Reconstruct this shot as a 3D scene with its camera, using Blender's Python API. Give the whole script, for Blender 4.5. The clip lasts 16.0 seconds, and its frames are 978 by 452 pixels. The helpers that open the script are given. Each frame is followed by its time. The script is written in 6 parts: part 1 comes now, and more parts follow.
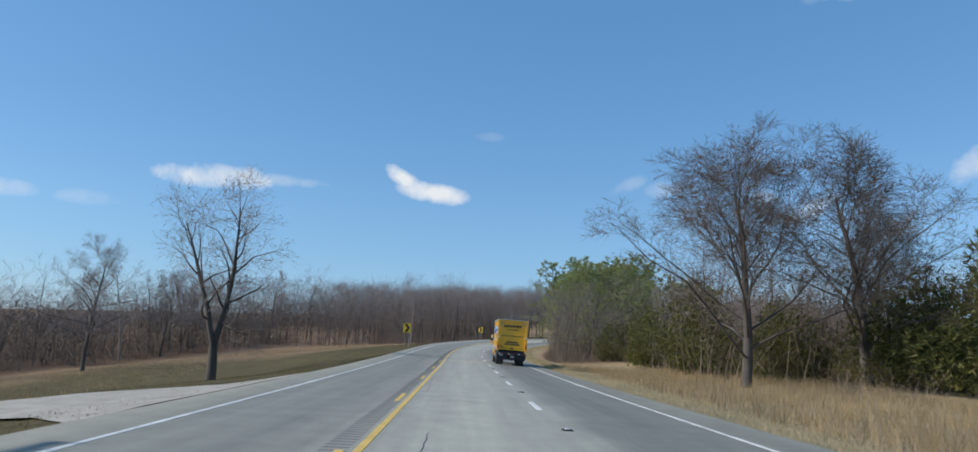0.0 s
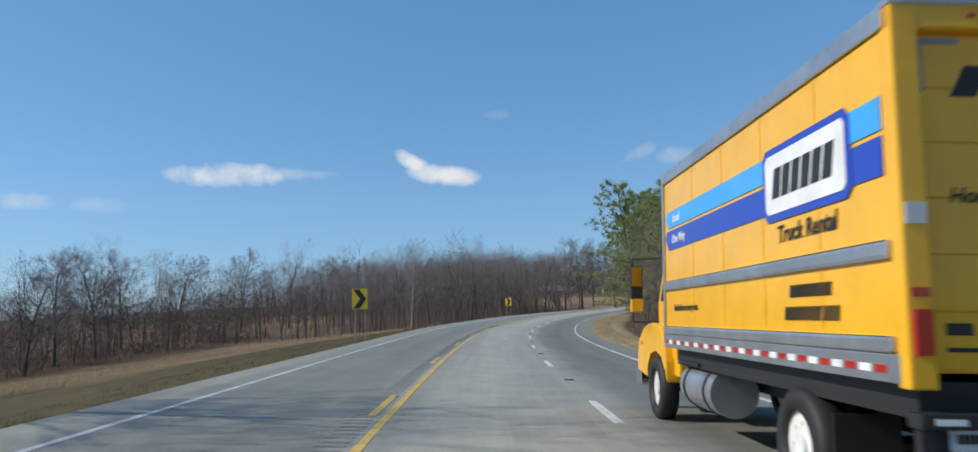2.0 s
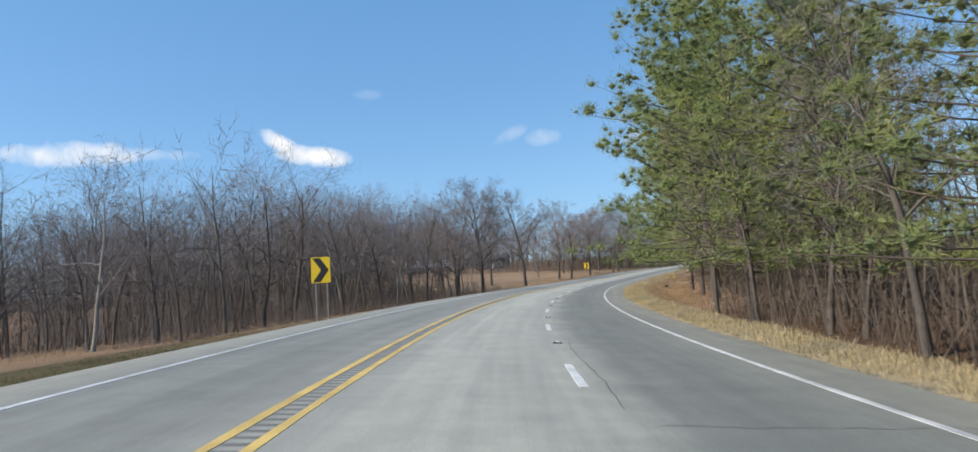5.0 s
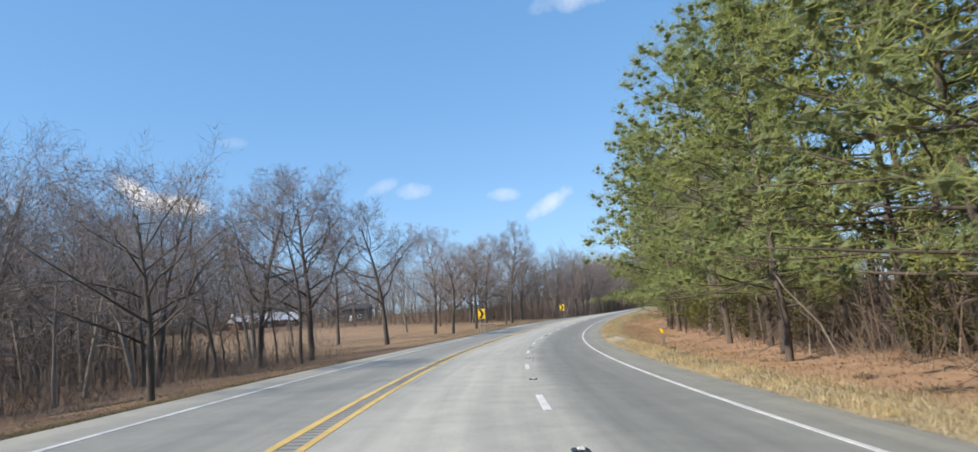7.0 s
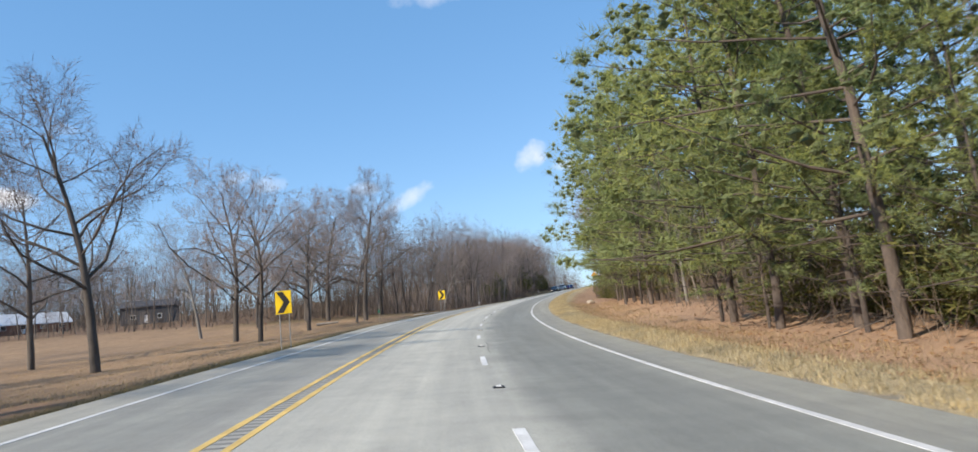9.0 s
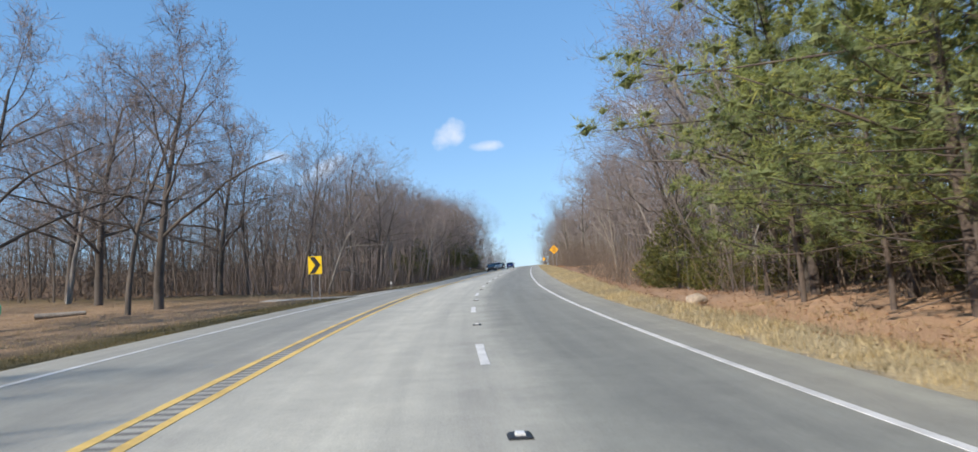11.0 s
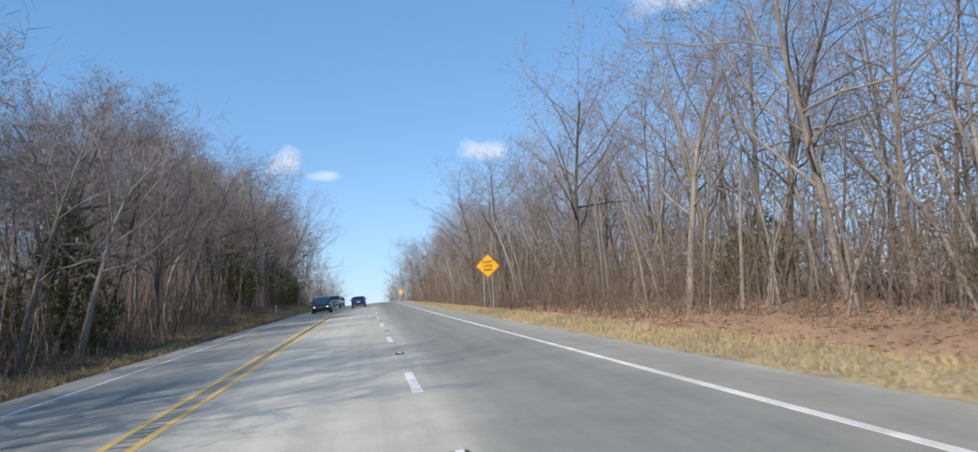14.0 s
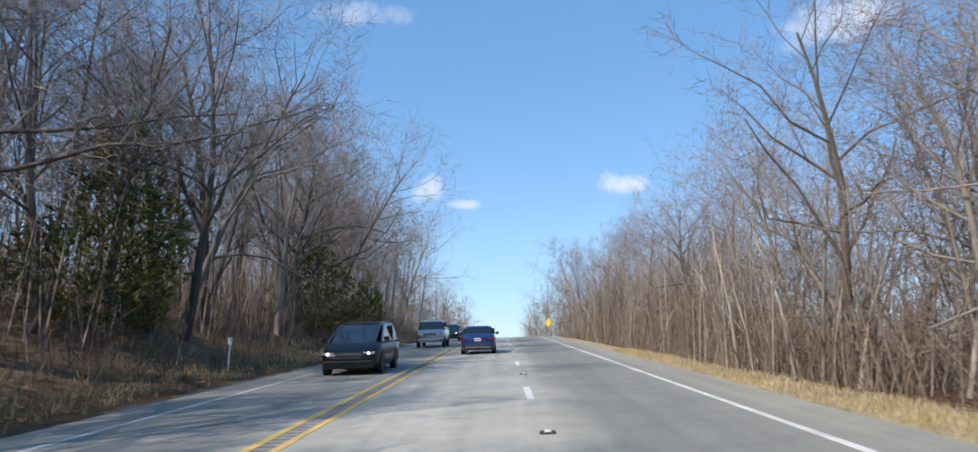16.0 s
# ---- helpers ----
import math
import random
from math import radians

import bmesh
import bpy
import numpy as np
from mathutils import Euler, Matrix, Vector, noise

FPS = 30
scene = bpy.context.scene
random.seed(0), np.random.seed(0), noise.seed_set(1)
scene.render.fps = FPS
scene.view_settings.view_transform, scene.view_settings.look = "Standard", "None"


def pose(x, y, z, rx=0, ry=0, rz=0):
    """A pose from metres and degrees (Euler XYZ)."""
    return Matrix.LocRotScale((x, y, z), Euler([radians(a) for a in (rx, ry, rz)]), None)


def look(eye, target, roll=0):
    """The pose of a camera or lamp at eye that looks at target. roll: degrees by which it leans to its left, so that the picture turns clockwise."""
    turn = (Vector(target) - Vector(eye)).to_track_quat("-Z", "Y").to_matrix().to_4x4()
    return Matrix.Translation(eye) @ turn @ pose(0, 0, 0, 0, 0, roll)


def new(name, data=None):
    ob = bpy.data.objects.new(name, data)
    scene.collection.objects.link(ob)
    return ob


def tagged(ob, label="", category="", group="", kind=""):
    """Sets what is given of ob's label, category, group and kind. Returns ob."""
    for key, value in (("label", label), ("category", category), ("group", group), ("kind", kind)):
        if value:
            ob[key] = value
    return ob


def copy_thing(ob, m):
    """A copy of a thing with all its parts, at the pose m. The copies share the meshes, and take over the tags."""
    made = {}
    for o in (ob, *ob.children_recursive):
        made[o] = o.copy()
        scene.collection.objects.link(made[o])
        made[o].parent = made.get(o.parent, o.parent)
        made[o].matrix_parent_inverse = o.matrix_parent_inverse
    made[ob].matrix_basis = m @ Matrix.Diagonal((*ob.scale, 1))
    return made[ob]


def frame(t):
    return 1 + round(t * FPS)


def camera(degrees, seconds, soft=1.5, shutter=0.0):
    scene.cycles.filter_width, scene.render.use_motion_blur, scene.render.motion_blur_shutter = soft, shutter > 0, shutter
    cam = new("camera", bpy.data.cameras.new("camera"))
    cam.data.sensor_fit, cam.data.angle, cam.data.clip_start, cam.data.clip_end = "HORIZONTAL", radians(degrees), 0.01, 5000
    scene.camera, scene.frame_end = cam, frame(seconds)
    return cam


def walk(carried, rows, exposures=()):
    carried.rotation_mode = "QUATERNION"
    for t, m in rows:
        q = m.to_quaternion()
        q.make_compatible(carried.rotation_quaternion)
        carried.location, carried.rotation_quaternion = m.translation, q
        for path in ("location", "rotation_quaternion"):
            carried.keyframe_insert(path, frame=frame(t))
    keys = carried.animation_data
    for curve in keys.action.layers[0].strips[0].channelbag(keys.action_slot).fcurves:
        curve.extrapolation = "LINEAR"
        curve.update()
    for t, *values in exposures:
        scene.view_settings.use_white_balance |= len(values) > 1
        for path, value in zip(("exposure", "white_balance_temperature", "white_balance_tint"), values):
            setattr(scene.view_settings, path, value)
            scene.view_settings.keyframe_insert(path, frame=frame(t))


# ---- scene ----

# ---------------------------------------------------------------- camera
cam = camera(67.3, 16.0, soft=1.5, shutter=0.08)
PATH = (
    (0.0, 0.00, -0.00, 1.59, -0.68, 8.58, -2.34),
    (0.5, -0.32, 14.30, 1.41, 0.32, 6.70, -1.12),
    (1.0, -0.63, 28.59, 1.26, 2.49, 7.46, -0.02),
    (1.5, -0.93, 42.89, 1.14, 2.44, 9.45, -0.22),
    (2.0, -1.20, 57.19, 1.07, 0.96, 6.89, 1.75),
    (2.5, -1.38, 71.49, 1.04, 1.11, 9.00, 0.58),
    (3.0, -1.36, 85.79, 1.07, 1.83, 10.29, 0.68),
    (3.5, -1.03, 100.08, 1.14, -1.08, 7.05, 3.03),
    (4.0, -0.29, 114.36, 1.27, -3.07, 4.06, 2.84),
    (4.5, 0.94, 128.61, 1.43, -5.60, 4.35, 2.99),
    (5.0, 2.73, 142.79, 1.62, -8.82, 5.02, 3.33),
    (5.5, 5.08, 156.90, 1.82, -12.24, 5.82, 3.75),
    (6.0, 8.00, 170.90, 2.02, -15.47, 6.50, 4.09),
    (6.5, 11.48, 184.77, 2.22, -18.16, 6.78, 4.24),
    (7.0, 15.50, 198.49, 2.44, -18.94, 8.59, 3.86),
    (7.5, 20.06, 212.04, 2.67, -23.77, 8.06, 5.31),
    (8.0, 25.11, 225.42, 2.91, -27.16, 8.80, 5.05),
    (8.5, 30.64, 238.60, 3.18, -27.81, 7.57, 5.66),
    (9.0, 36.61, 251.60, 3.48, -29.73, 7.32, 5.38),
    (9.5, 42.98, 264.40, 3.84, -31.62, 6.72, 4.72),
    (10.0, 49.72, 277.01, 4.27, -33.37, 6.01, 3.93),
    (10.5, 56.80, 289.44, 4.76, -35.04, 5.42, 3.26),
    (11.0, 64.22, 301.66, 5.30, -36.77, 5.17, 2.99),
    (11.5, 72.01, 313.65, 5.87, -36.05, 4.21, 3.00),
    (12.0, 80.20, 325.37, 6.44, -36.70, 7.37, 1.47),
    (12.5, 88.75, 336.83, 7.01, -38.97, 7.15, -0.21),
    (13.0, 97.63, 348.04, 7.59, -43.80, 5.60, -2.04),
    (13.5, 106.74, 359.06, 8.16, -45.89, 7.61, -1.11),
    (14.0, 115.98, 369.98, 8.74, -49.71, 7.31, 2.10),
    (14.5, 125.25, 380.86, 9.31, -49.22, 4.61, 3.95),
    (15.0, 134.54, 391.74, 9.89, -43.86, 7.29, 0.71),
    (15.5, 143.83, 402.61, 10.46, -43.19, 8.45, 0.58),
    (16.0, 153.11, 413.49, 11.03, -39.56, 9.78, -1.95),
)
BANK = ((0, 0.005), (59, 0.040), (115, 0.067), (185, 0.056), (243, 0.033), (314, 0.028), (402, -0.065))
LANE = ((0, 2.16), (59, 2.06), (115, 1.28), (185, 1.25), (243, 0.95), (314, 0.63), (372, 0.93), (443, 0.64))

walk(cam, [(t, pose(x, y, z, 90 + pitch, roll, yaw)) for t, x, y, z, yaw, pitch, roll in PATH],
     exposures=((0.0, -0.16, 6450, 9), (1.5, -0.18, 6500, 9), (2.5, -0.3, 6450, 9), (3.0, -0.33, 6400, 9), (3.6, -0.13, 6500, 10), (4.2, 0.0, 6600, 10), (7.0, 0.34, 6900, 13), (8.7, 0.34, 6900, 13), (11.0, 0.2, 6750, 13), (13.0, 0.17, 6750, 14), (14.5, 0.18, 6800, 14), (16.0, 0.28, 6800, 14)))

# ---------------------------------------------------------------- sky and sun
SUN_AZ, SUN_EL = radians(-96.0), radians(35.0)      # azimuth from +y towards +x
world = bpy.data.worlds.new("sky")
scene.world = world
world.use_nodes = True
wt = world.node_tree
wt.nodes.clear()


def wnode(kind, **values):
    n = wt.nodes.new(kind)
    for k, v in values.items():
        n.inputs[int(k[1:])].default_value = v
    return n


def wmath(op, a, b=None, c=None):
    n = wt.nodes.new("ShaderNodeMath")
    n.operation = op
    for i, v in enumerate((a, b, c)):
        if v is None:
            continue
        if isinstance(v, (int, float)):
            n.inputs[i].default_value = v
        else:
            wt.links.new(v, n.inputs[i])
    return n.outputs[0]


sky = wt.nodes.new("ShaderNodeTexSky")
sky.sky_type, sky.sun_disc = "NISHITA", False
sky.sun_elevation, sky.sun_rotation = SUN_EL, SUN_AZ
sky.air_density, sky.dust_density, sky.ozone_density, sky.altitude = 1.0, 0.0, 3.0, 300
coord = wt.nodes.new("ShaderNodeTexCoord")
sep = wt.nodes.new("ShaderNodeSeparateXYZ")
wt.links.new(coord.outputs["Generated"], sep.inputs[0])
cn = wt.nodes.new("ShaderNodeTexNoise")
cn.inputs["Scale"].default_value, cn.inputs["Detail"].default_value, cn.inputs["Roughness"].default_value = 22.0, 5.0, 0.58
wt.links.new(coord.outputs["Generated"], cn.inputs["Vector"])
wob = wmath("SUBTRACT", cn.outputs["Fac"], 0.5)
az = wmath("DEGREES" , wmath("ARCTAN2", sep.outputs[0], sep.outputs[1]))
el = wmath("DEGREES", wmath("ARCSINE", sep.outputs[2]))
# small fair-weather clouds: azimuth, elevation, half width, half height, strength, slope
CLOUDS = ((-20.6, 10.8, 4.4, 1.0, 1.0, 0.02), (-17.0, 11.0, 5.0, 0.5, 0.35, 0.0), (-4.0, 10.9, 3.0, 0.75, 1.0, -0.08), (-6.7, 12.0, 1.5, 0.7, 1.0, -0.45),
          (-28.8, 8.3, 2.0, 0.6, 0.22, 0.0), (-33.6, 8.4, 2.2, 0.6, 0.4, 0.0), (11.2, 12.0, 1.6, 0.6, 0.25, 0.3), (0.2, 15.5, 1.2, 0.4, 0.12, 0.0),
          (28.4, 25.2, 4.5, 1.0, 0.35, 0.1), (13.8, 11.6, 1.5, 0.7, 0.3, 0.0), (20.8, 10.9, 1.4, 0.6, 0.4, 0.0), (24.4, 10.0, 2.0, 0.9, 0.55, 0.45),
          (34.4, 12.3, 1.4, 1.2, 0.65, 0.3), (37.0, 11.4, 1.6, 0.45, 0.5, 0.0), (49.6, 13.3, 2.0, 1.0, 0.75, 0.0), (66.0, 24.0, 5.0, 2.0, 0.6, 0.2))
mask = None
for a0, e0, hw, hh, amount, slope in CLOUDS:
    du = wmath("SUBTRACT", az, a0)
    dv = wmath("SUBTRACT", wmath("SUBTRACT", el, e0), wmath("MULTIPLY", du, slope))
    r2 = wmath("ADD", wmath("POWER", wmath("ABSOLUTE", wmath("DIVIDE", du, hw)), 2.0), wmath("POWER", wmath("ABSOLUTE", wmath("DIVIDE", dv, hh)), 2.0))
    f = wmath("ADD", wmath("SUBTRACT", 1.0, r2), wmath("MULTIPLY", wob, 3.2))
    f = wmath("MULTIPLY", wmath("MINIMUM", wmath("MAXIMUM", wmath("MULTIPLY", f, 0.8), 0.0), 1.0), amount)
    mask = f if mask is None else wmath("MAXIMUM", mask, f)
mixc = wt.nodes.new("ShaderNodeMix")
mixc.data_type = "RGBA"
wt.links.new(mask, mixc.inputs[0])
even = wt.nodes.new("ShaderNodeMix")
even.data_type = "RGBA"
# deeper blue evened in a little more towards the horizon
low_sky = wmath("MINIMUM", wmath("MAXIMUM", wmath("SUBTRACT", 1.0, wmath("DIVIDE", el, 9.0)), 0.0), 1.0)
wt.links.new(wmath("ADD", wmath("MULTIPLY", low_sky, 0.17), 0.45), even.inputs[0])
wt.links.new(sky.outputs[0], even.inputs[6])
even.inputs[7].default_value = (0.52, 2.2, 4.68, 1)
wt.links.new(even.outputs[2], mixc.inputs[6])
mixc.inputs[7].default_value = (5.6, 5.8, 6.1, 1)
bg = wt.nodes.new("ShaderNodeBackground")
bg.inputs[1].default_value = 0.16
out = wt.nodes.new("ShaderNodeOutputWorld")
wt.links.new(mixc.outputs[2], bg.inputs[0])
wt.links.new(bg.outputs[0], out.inputs[0])

sun_lamp = bpy.data.lights.new("sun", "SUN")
sun_lamp.energy, sun_lamp.angle, sun_lamp.color = 5.0, radians(0.53), (1.0, 0.93, 0.82)
sun = new("sun", sun_lamp)
to_sun = Vector((math.sin(SUN_AZ) * math.cos(SUN_EL), math.cos(SUN_AZ) * math.cos(SUN_EL), math.sin(SUN_EL)))
sun.matrix_world = look(to_sun * 300, (0, 0, 0))

# ---------------------------------------------------------------- the road's line
SPEED = 28.6
TURNS = ((-20, -1.3), (0, -1.3), (1, -1.25), (2, -1.1), (2.5, -.6), (3, .5), (3.5, 2.0), (4, 3.7), (4.5, 6), (5.5, 10.6), (6.3, 14.3), (7.25, 18.6), (8.25, 22.8),
         (9.5, 27.4), (10.8, 31.3), (11.25, 33), (12.25, 36.8), (13, 39.3), (13.5, 40.2), (14.2, 40.5), (60, 40.5))
GRADES = ((-20, -.8), (0, -.8), (1, -.6), (2.5, 0), (4.5, .8), (6.3, .8), (8.7, 1.1), (10.8, 2.3), (18.4, 2.3), (20.5, 0.2), (24, -1.6), (60, -1.6))


def eased(knots, width):
    u = np.arange(-20, 60, 0.01)
    v = np.interp(u, *zip(*knots))
    k = np.exp(-0.5 * (np.arange(-150, 151) * 0.01 / width) ** 2)
    return np.convolve(np.pad(v, 150, mode="edge"), k / k.sum(), "valid")


U = np.arange(-20, 60, 0.01)
HEAD = np.radians(eased(TURNS, 0.35))
ROAD_S = U * SPEED
ROAD_X = np.cumsum(np.sin(HEAD)) * SPEED * 0.01
ROAD_Y = np.cumsum(np.cos(HEAD)) * SPEED * 0.01
ROAD_Z = np.cumsum(np.tan(np.radians(eased(GRADES, 0.5)))) * SPEED * 0.01
for line in (ROAD_X, ROAD_Y, ROAD_Z):
    line -= line[2000]

EDGE_L, EDGE_R = -8.6, 4.95          # pavement edges, from the lane line
LEFT_L = (-12, -18, -30, -70, -140, -400, -1600)
LEFT_Z = {-400: (-.5, -1.0, -3.0, -7.2, -8.5, -8, -8), 22: (-.45, -1.0, -3.0, -7.0, -8.5, -8, -8), 60: (-.5, -1.5, -3.9, -7.4, -8.5, -8, -8), 120: (0.0, -.5, -1.9, -6.2, -7.5, -7, -7),
          200: (-.1, -.5, -1.6, -4.0, -4.6, -4, -4), 280: (-.3, -.7, -1.4, -1.4, 0, 1, 1), 350: (-.4, -.7, -1.2, -1.2, 0.5, 2, 2),
          390: (-.7, -.7, -.3, 1, 3, 4, 4), 430: (-1.1, -.7, .3, 1.6, 3, 4, 4), 455: (-.9, 0.1, 1.2, 2.4, 3.4, 4, 4), 485: (-.4, 1.7, 2.8, 3.8, 4.4, 5, 5), 2000: (-.4, 1.6, 2.6, 3.4, 4, 4, 4)}
RIGHT_L = (7, 10, 14, 20, 40, 100, 240)
RIGHT_Z = {-400: (-.3, -.5, -.6, -.7, -1, -2, -3), 60: (-.35, -.6, -.7, -.7, -.6, -1, -1), 120: (-.55, -1.0, -.7, 0, .5, 1, 1), 200: (-.42, -1.15, -1.0, -.5, .4, 1, 1),
           250: (-.36, -1.25, -1.1, -.6, .3, 1, 1), 285: (-.3, -.9, -.8, -.2, .4, 1, 1), 340: (-.2, -.8, -.4, .2, .6, 1, 1), 372: (.35, -.6, -.9, -.4, .3, 1, 1), 394: (.42, -.5, -1.1, -.7, .2, 1, 1), 418: (.42, .25, .5, .9, 1.3, 2, 2), 450: (.42, .32, .8, 1.3, 1.8, 2, 2),
           500: (.3, -.2, -.2, .2, .5, 1, 1), 2000: (.3, -.2, -.2, .2, .5, 1, 1)}


def along(s, table):
    return np.interp(s, ROAD_S, table)


def bank(s):
    return np.interp(s, *zip(*BANK))


def lane(s):
    return np.interp(s, *zip(*LANE))


def profile(s, l, xs, table, edge):
    """Height of the land beside the road over the road's own line, blended between the cross-sections along it."""
    keys = sorted(table)
    ze = -bank(s) * (edge + lane(s)) - 0.03
    i = int(np.clip(np.searchsorted(keys, s) - 1, 0, len(keys) - 2))
    w = (s - keys[i]) / (keys[i + 1] - keys[i])
    w = min(max(w, 0), 1)
    w = w * w * (3 - 2 * w)
    row = np.array(table[keys[i]]) * (1 - w) + np.array(table[keys[i + 1]]) * w
    px, pz = (edge, *xs), (ze, *row)
    if xs[0] < 0:
        return np.interp(-l, [-v for v in px], pz)
    return np.interp(l, px, pz)


def land(s, l):
    """Height over the road's line at l metres right of the lane line."""
    if l < EDGE_L:
        z = profile(s, l, LEFT_L, LEFT_Z, EDGE_L)
        d = EDGE_L - l
    elif l > EDGE_R:
        z = profile(s, l, RIGHT_L, RIGHT_Z, EDGE_R)
        d = l - EDGE_R
    else:
        return -bank(s) * (l + lane(s))
    if l > EDGE_R and 60 < s:
        z += (0.14 if s < 430 else 0.14 - 0.08 * min((s - 430) / 30, 1)) * math.exp(-((l - 6.5) / 0.55) ** 2)
    k = min(d / 3.0, 1.0)
    return z + k * (0.10 * noise.noise((s * 0.22, l * 0.22, 3.1)) + 0.28 * min(d / 15, 1) * noise.noise((s * 0.05, l * 0.05, 7.7)))


def at(s, l, up=0.0):
    """The point at s metres along the road and l metres right of the lane line, up metres over the ground."""
    if l > 240:
        # the far country on the inside of the curve spreads outwards
        p_, az_ = at(s, 240, up), radians(np.interp(s, (-560, 1400), (172, 50)))
        return p_ + Vector((math.sin(az_), math.cos(az_), -0.004)) * (l - 240)
    h, w = along(s, HEAD), l + lane(s)
    return Vector((along(s, ROAD_X) + math.cos(h) * w, along(s, ROAD_Y) - math.sin(h) * w, along(s, ROAD_Z) + land(s, l) + up))


def stand(s, l, turn=0.0, up=0.0):
    """An upright pose on the ground there, facing along the road."""
    return Matrix.Translation(at(s, l, up)) @ pose(0, 0, 0, 0, 0, turn - math.degrees(along(s, HEAD)))


def ride(s, l, turn=0.0):
    """A pose on the pavement there that follows its slope and bank."""
    o, f, r = at(s, l), at(s + 2, l) - at(s - 2, l), at(s, l + 0.5) - at(s, l - 0.5)
    f.normalize()
    up = r.cross(f).normalized()
    r = f.cross(up)
    m = Matrix((r, f, up)).transposed().to_4x4()
    return Matrix.Translation(o) @ m @ pose(0, 0, 0, 0, 0, turn)


# ---------------------------------------------------------------- materials
def material(name, build):
    m = bpy.data.materials.new(name)
    m.use_nodes = True
    t = m.node_tree
    b = t.nodes["Principled BSDF"]
    build(t, b)
    return m


def n_noise(t, scale, detail=4.0, rough=0.6, coords="Object", stretch=None):
    c = t.nodes.new("ShaderNodeTexCoord")
    n = t.nodes.new("ShaderNodeTexNoise")
    n.inputs["Scale"].default_value, n.inputs["Detail"].default_value, n.inputs["Roughness"].default_value = scale, detail, rough
    src = c.outputs[coords]
    if stretch:
        mp = t.nodes.new("ShaderNodeMapping")
        mp.inputs["Scale"].default_value = stretch
        t.links.new(src, mp.inputs[0])
        src = mp.outputs[0]
    t.links.new(src, n.inputs["Vector"])
    return n.outputs["Fac"]


def n_ramp(t, fac, stops):
    r = t.nodes.new("ShaderNodeValToRGB")
    el_ = r.color_ramp.elements
    while len(el_) > 1:
        el_.remove(el_[-1])
    el_[0].position, el_[0].color = stops[0][0], (*stops[0][1], 1)
    for p_, c_ in stops[1:]:
        e = el_.new(p_)
        e.color = (*c_, 1)
    t.links.new(fac, r.inputs[0])
    return r.outputs[0]


def n_mix(t, fac, a, b, mode="MIX"):
    n = t.nodes.new("ShaderNodeMix")
    n.data_type, n.blend_type = "RGBA", mode
    for i, v in ((0, fac), (6, a), (7, b)):
        if isinstance(v, (int, float)):
            n.inputs[i].default_value = v
        elif isinstance(v, tuple):
            n.inputs[i].default_value = (*v, 1)
        else:
            t.links.new(v, n.inputs[i])
    return n.outputs[2]


def n_bump(t, b, height, strength, distance=0.02):
    n = t.nodes.new("ShaderNodeBump")
    n.inputs["Strength"].default_value, n.inputs["Distance"].default_value = strength, distance
    t.links.new(height, n.inputs["Height"])
    t.links.new(n.outputs[0], b.inputs["Normal"])


def grainy(name, dark, light, scale=3.0, fine=40.0, rough=0.85, bump=0.4, distance=0.02, vary=0.0, metal=0.0, coat=0.0, stretch=None):
    """A weathered surface: large stains and fine grain between two colours, with relief; vary shifts it from object to object."""
    def build(t, b):
        big = n_noise(t, scale, 5, 0.62, stretch=stretch)
        small = n_noise(t, fine, 3, 0.6, stretch=stretch)
        c = n_ramp(t, big, ((0.3, dark), (0.7, light)))
        c = n_mix(t, 0.35, c, n_ramp(t, small, ((0.3, dark), (0.72, light))))
        if vary:
            info = t.nodes.new("ShaderNodeObjectInfo")
            g = n_ramp(t, info.outputs["Random"], ((0.0, (1 - vary,) * 3), (1.0, (1 + vary, 1 + vary * 0.8, 1 + vary * 0.5))))
            c = n_mix(t, 1.0, c, g, "MULTIPLY")
        t.links.new(c, b.inputs["Base Color"])
        b.inputs["Roughness"].default_value, b.inputs["Metallic"].default_value = rough, metal
        b.inputs["Coat Weight"].default_value = coat
        if bump:
            n_bump(t, b, small, bump, distance)
    return material(name, build)


def plain(name, colour, rough=0.5, metal=0.0, coat=0.0, dirt=0.12, spec=0.5, glow=None):
    """Paint, plastic or metal with faint dirt."""
    def build(t, b):
        d = n_noise(t, 2.3, 6, 0.65)
        dark_ = tuple(v * (1 - dirt * 1.6) for v in colour)
        t.links.new(n_ramp(t, d, ((0.35, dark_), (0.62, colour))), b.inputs["Base Color"])
        b.inputs["Roughness"].default_value, b.inputs["Metallic"].default_value = rough, metal
        b.inputs["Coat Weight"].default_value, b.inputs["Specular IOR Level"].default_value = coat, spec
        if glow:
            b.inputs["Emission Color"].default_value, b.inputs["Emission Strength"].default_value = (*colour, 1), glow
    return material(name, build)


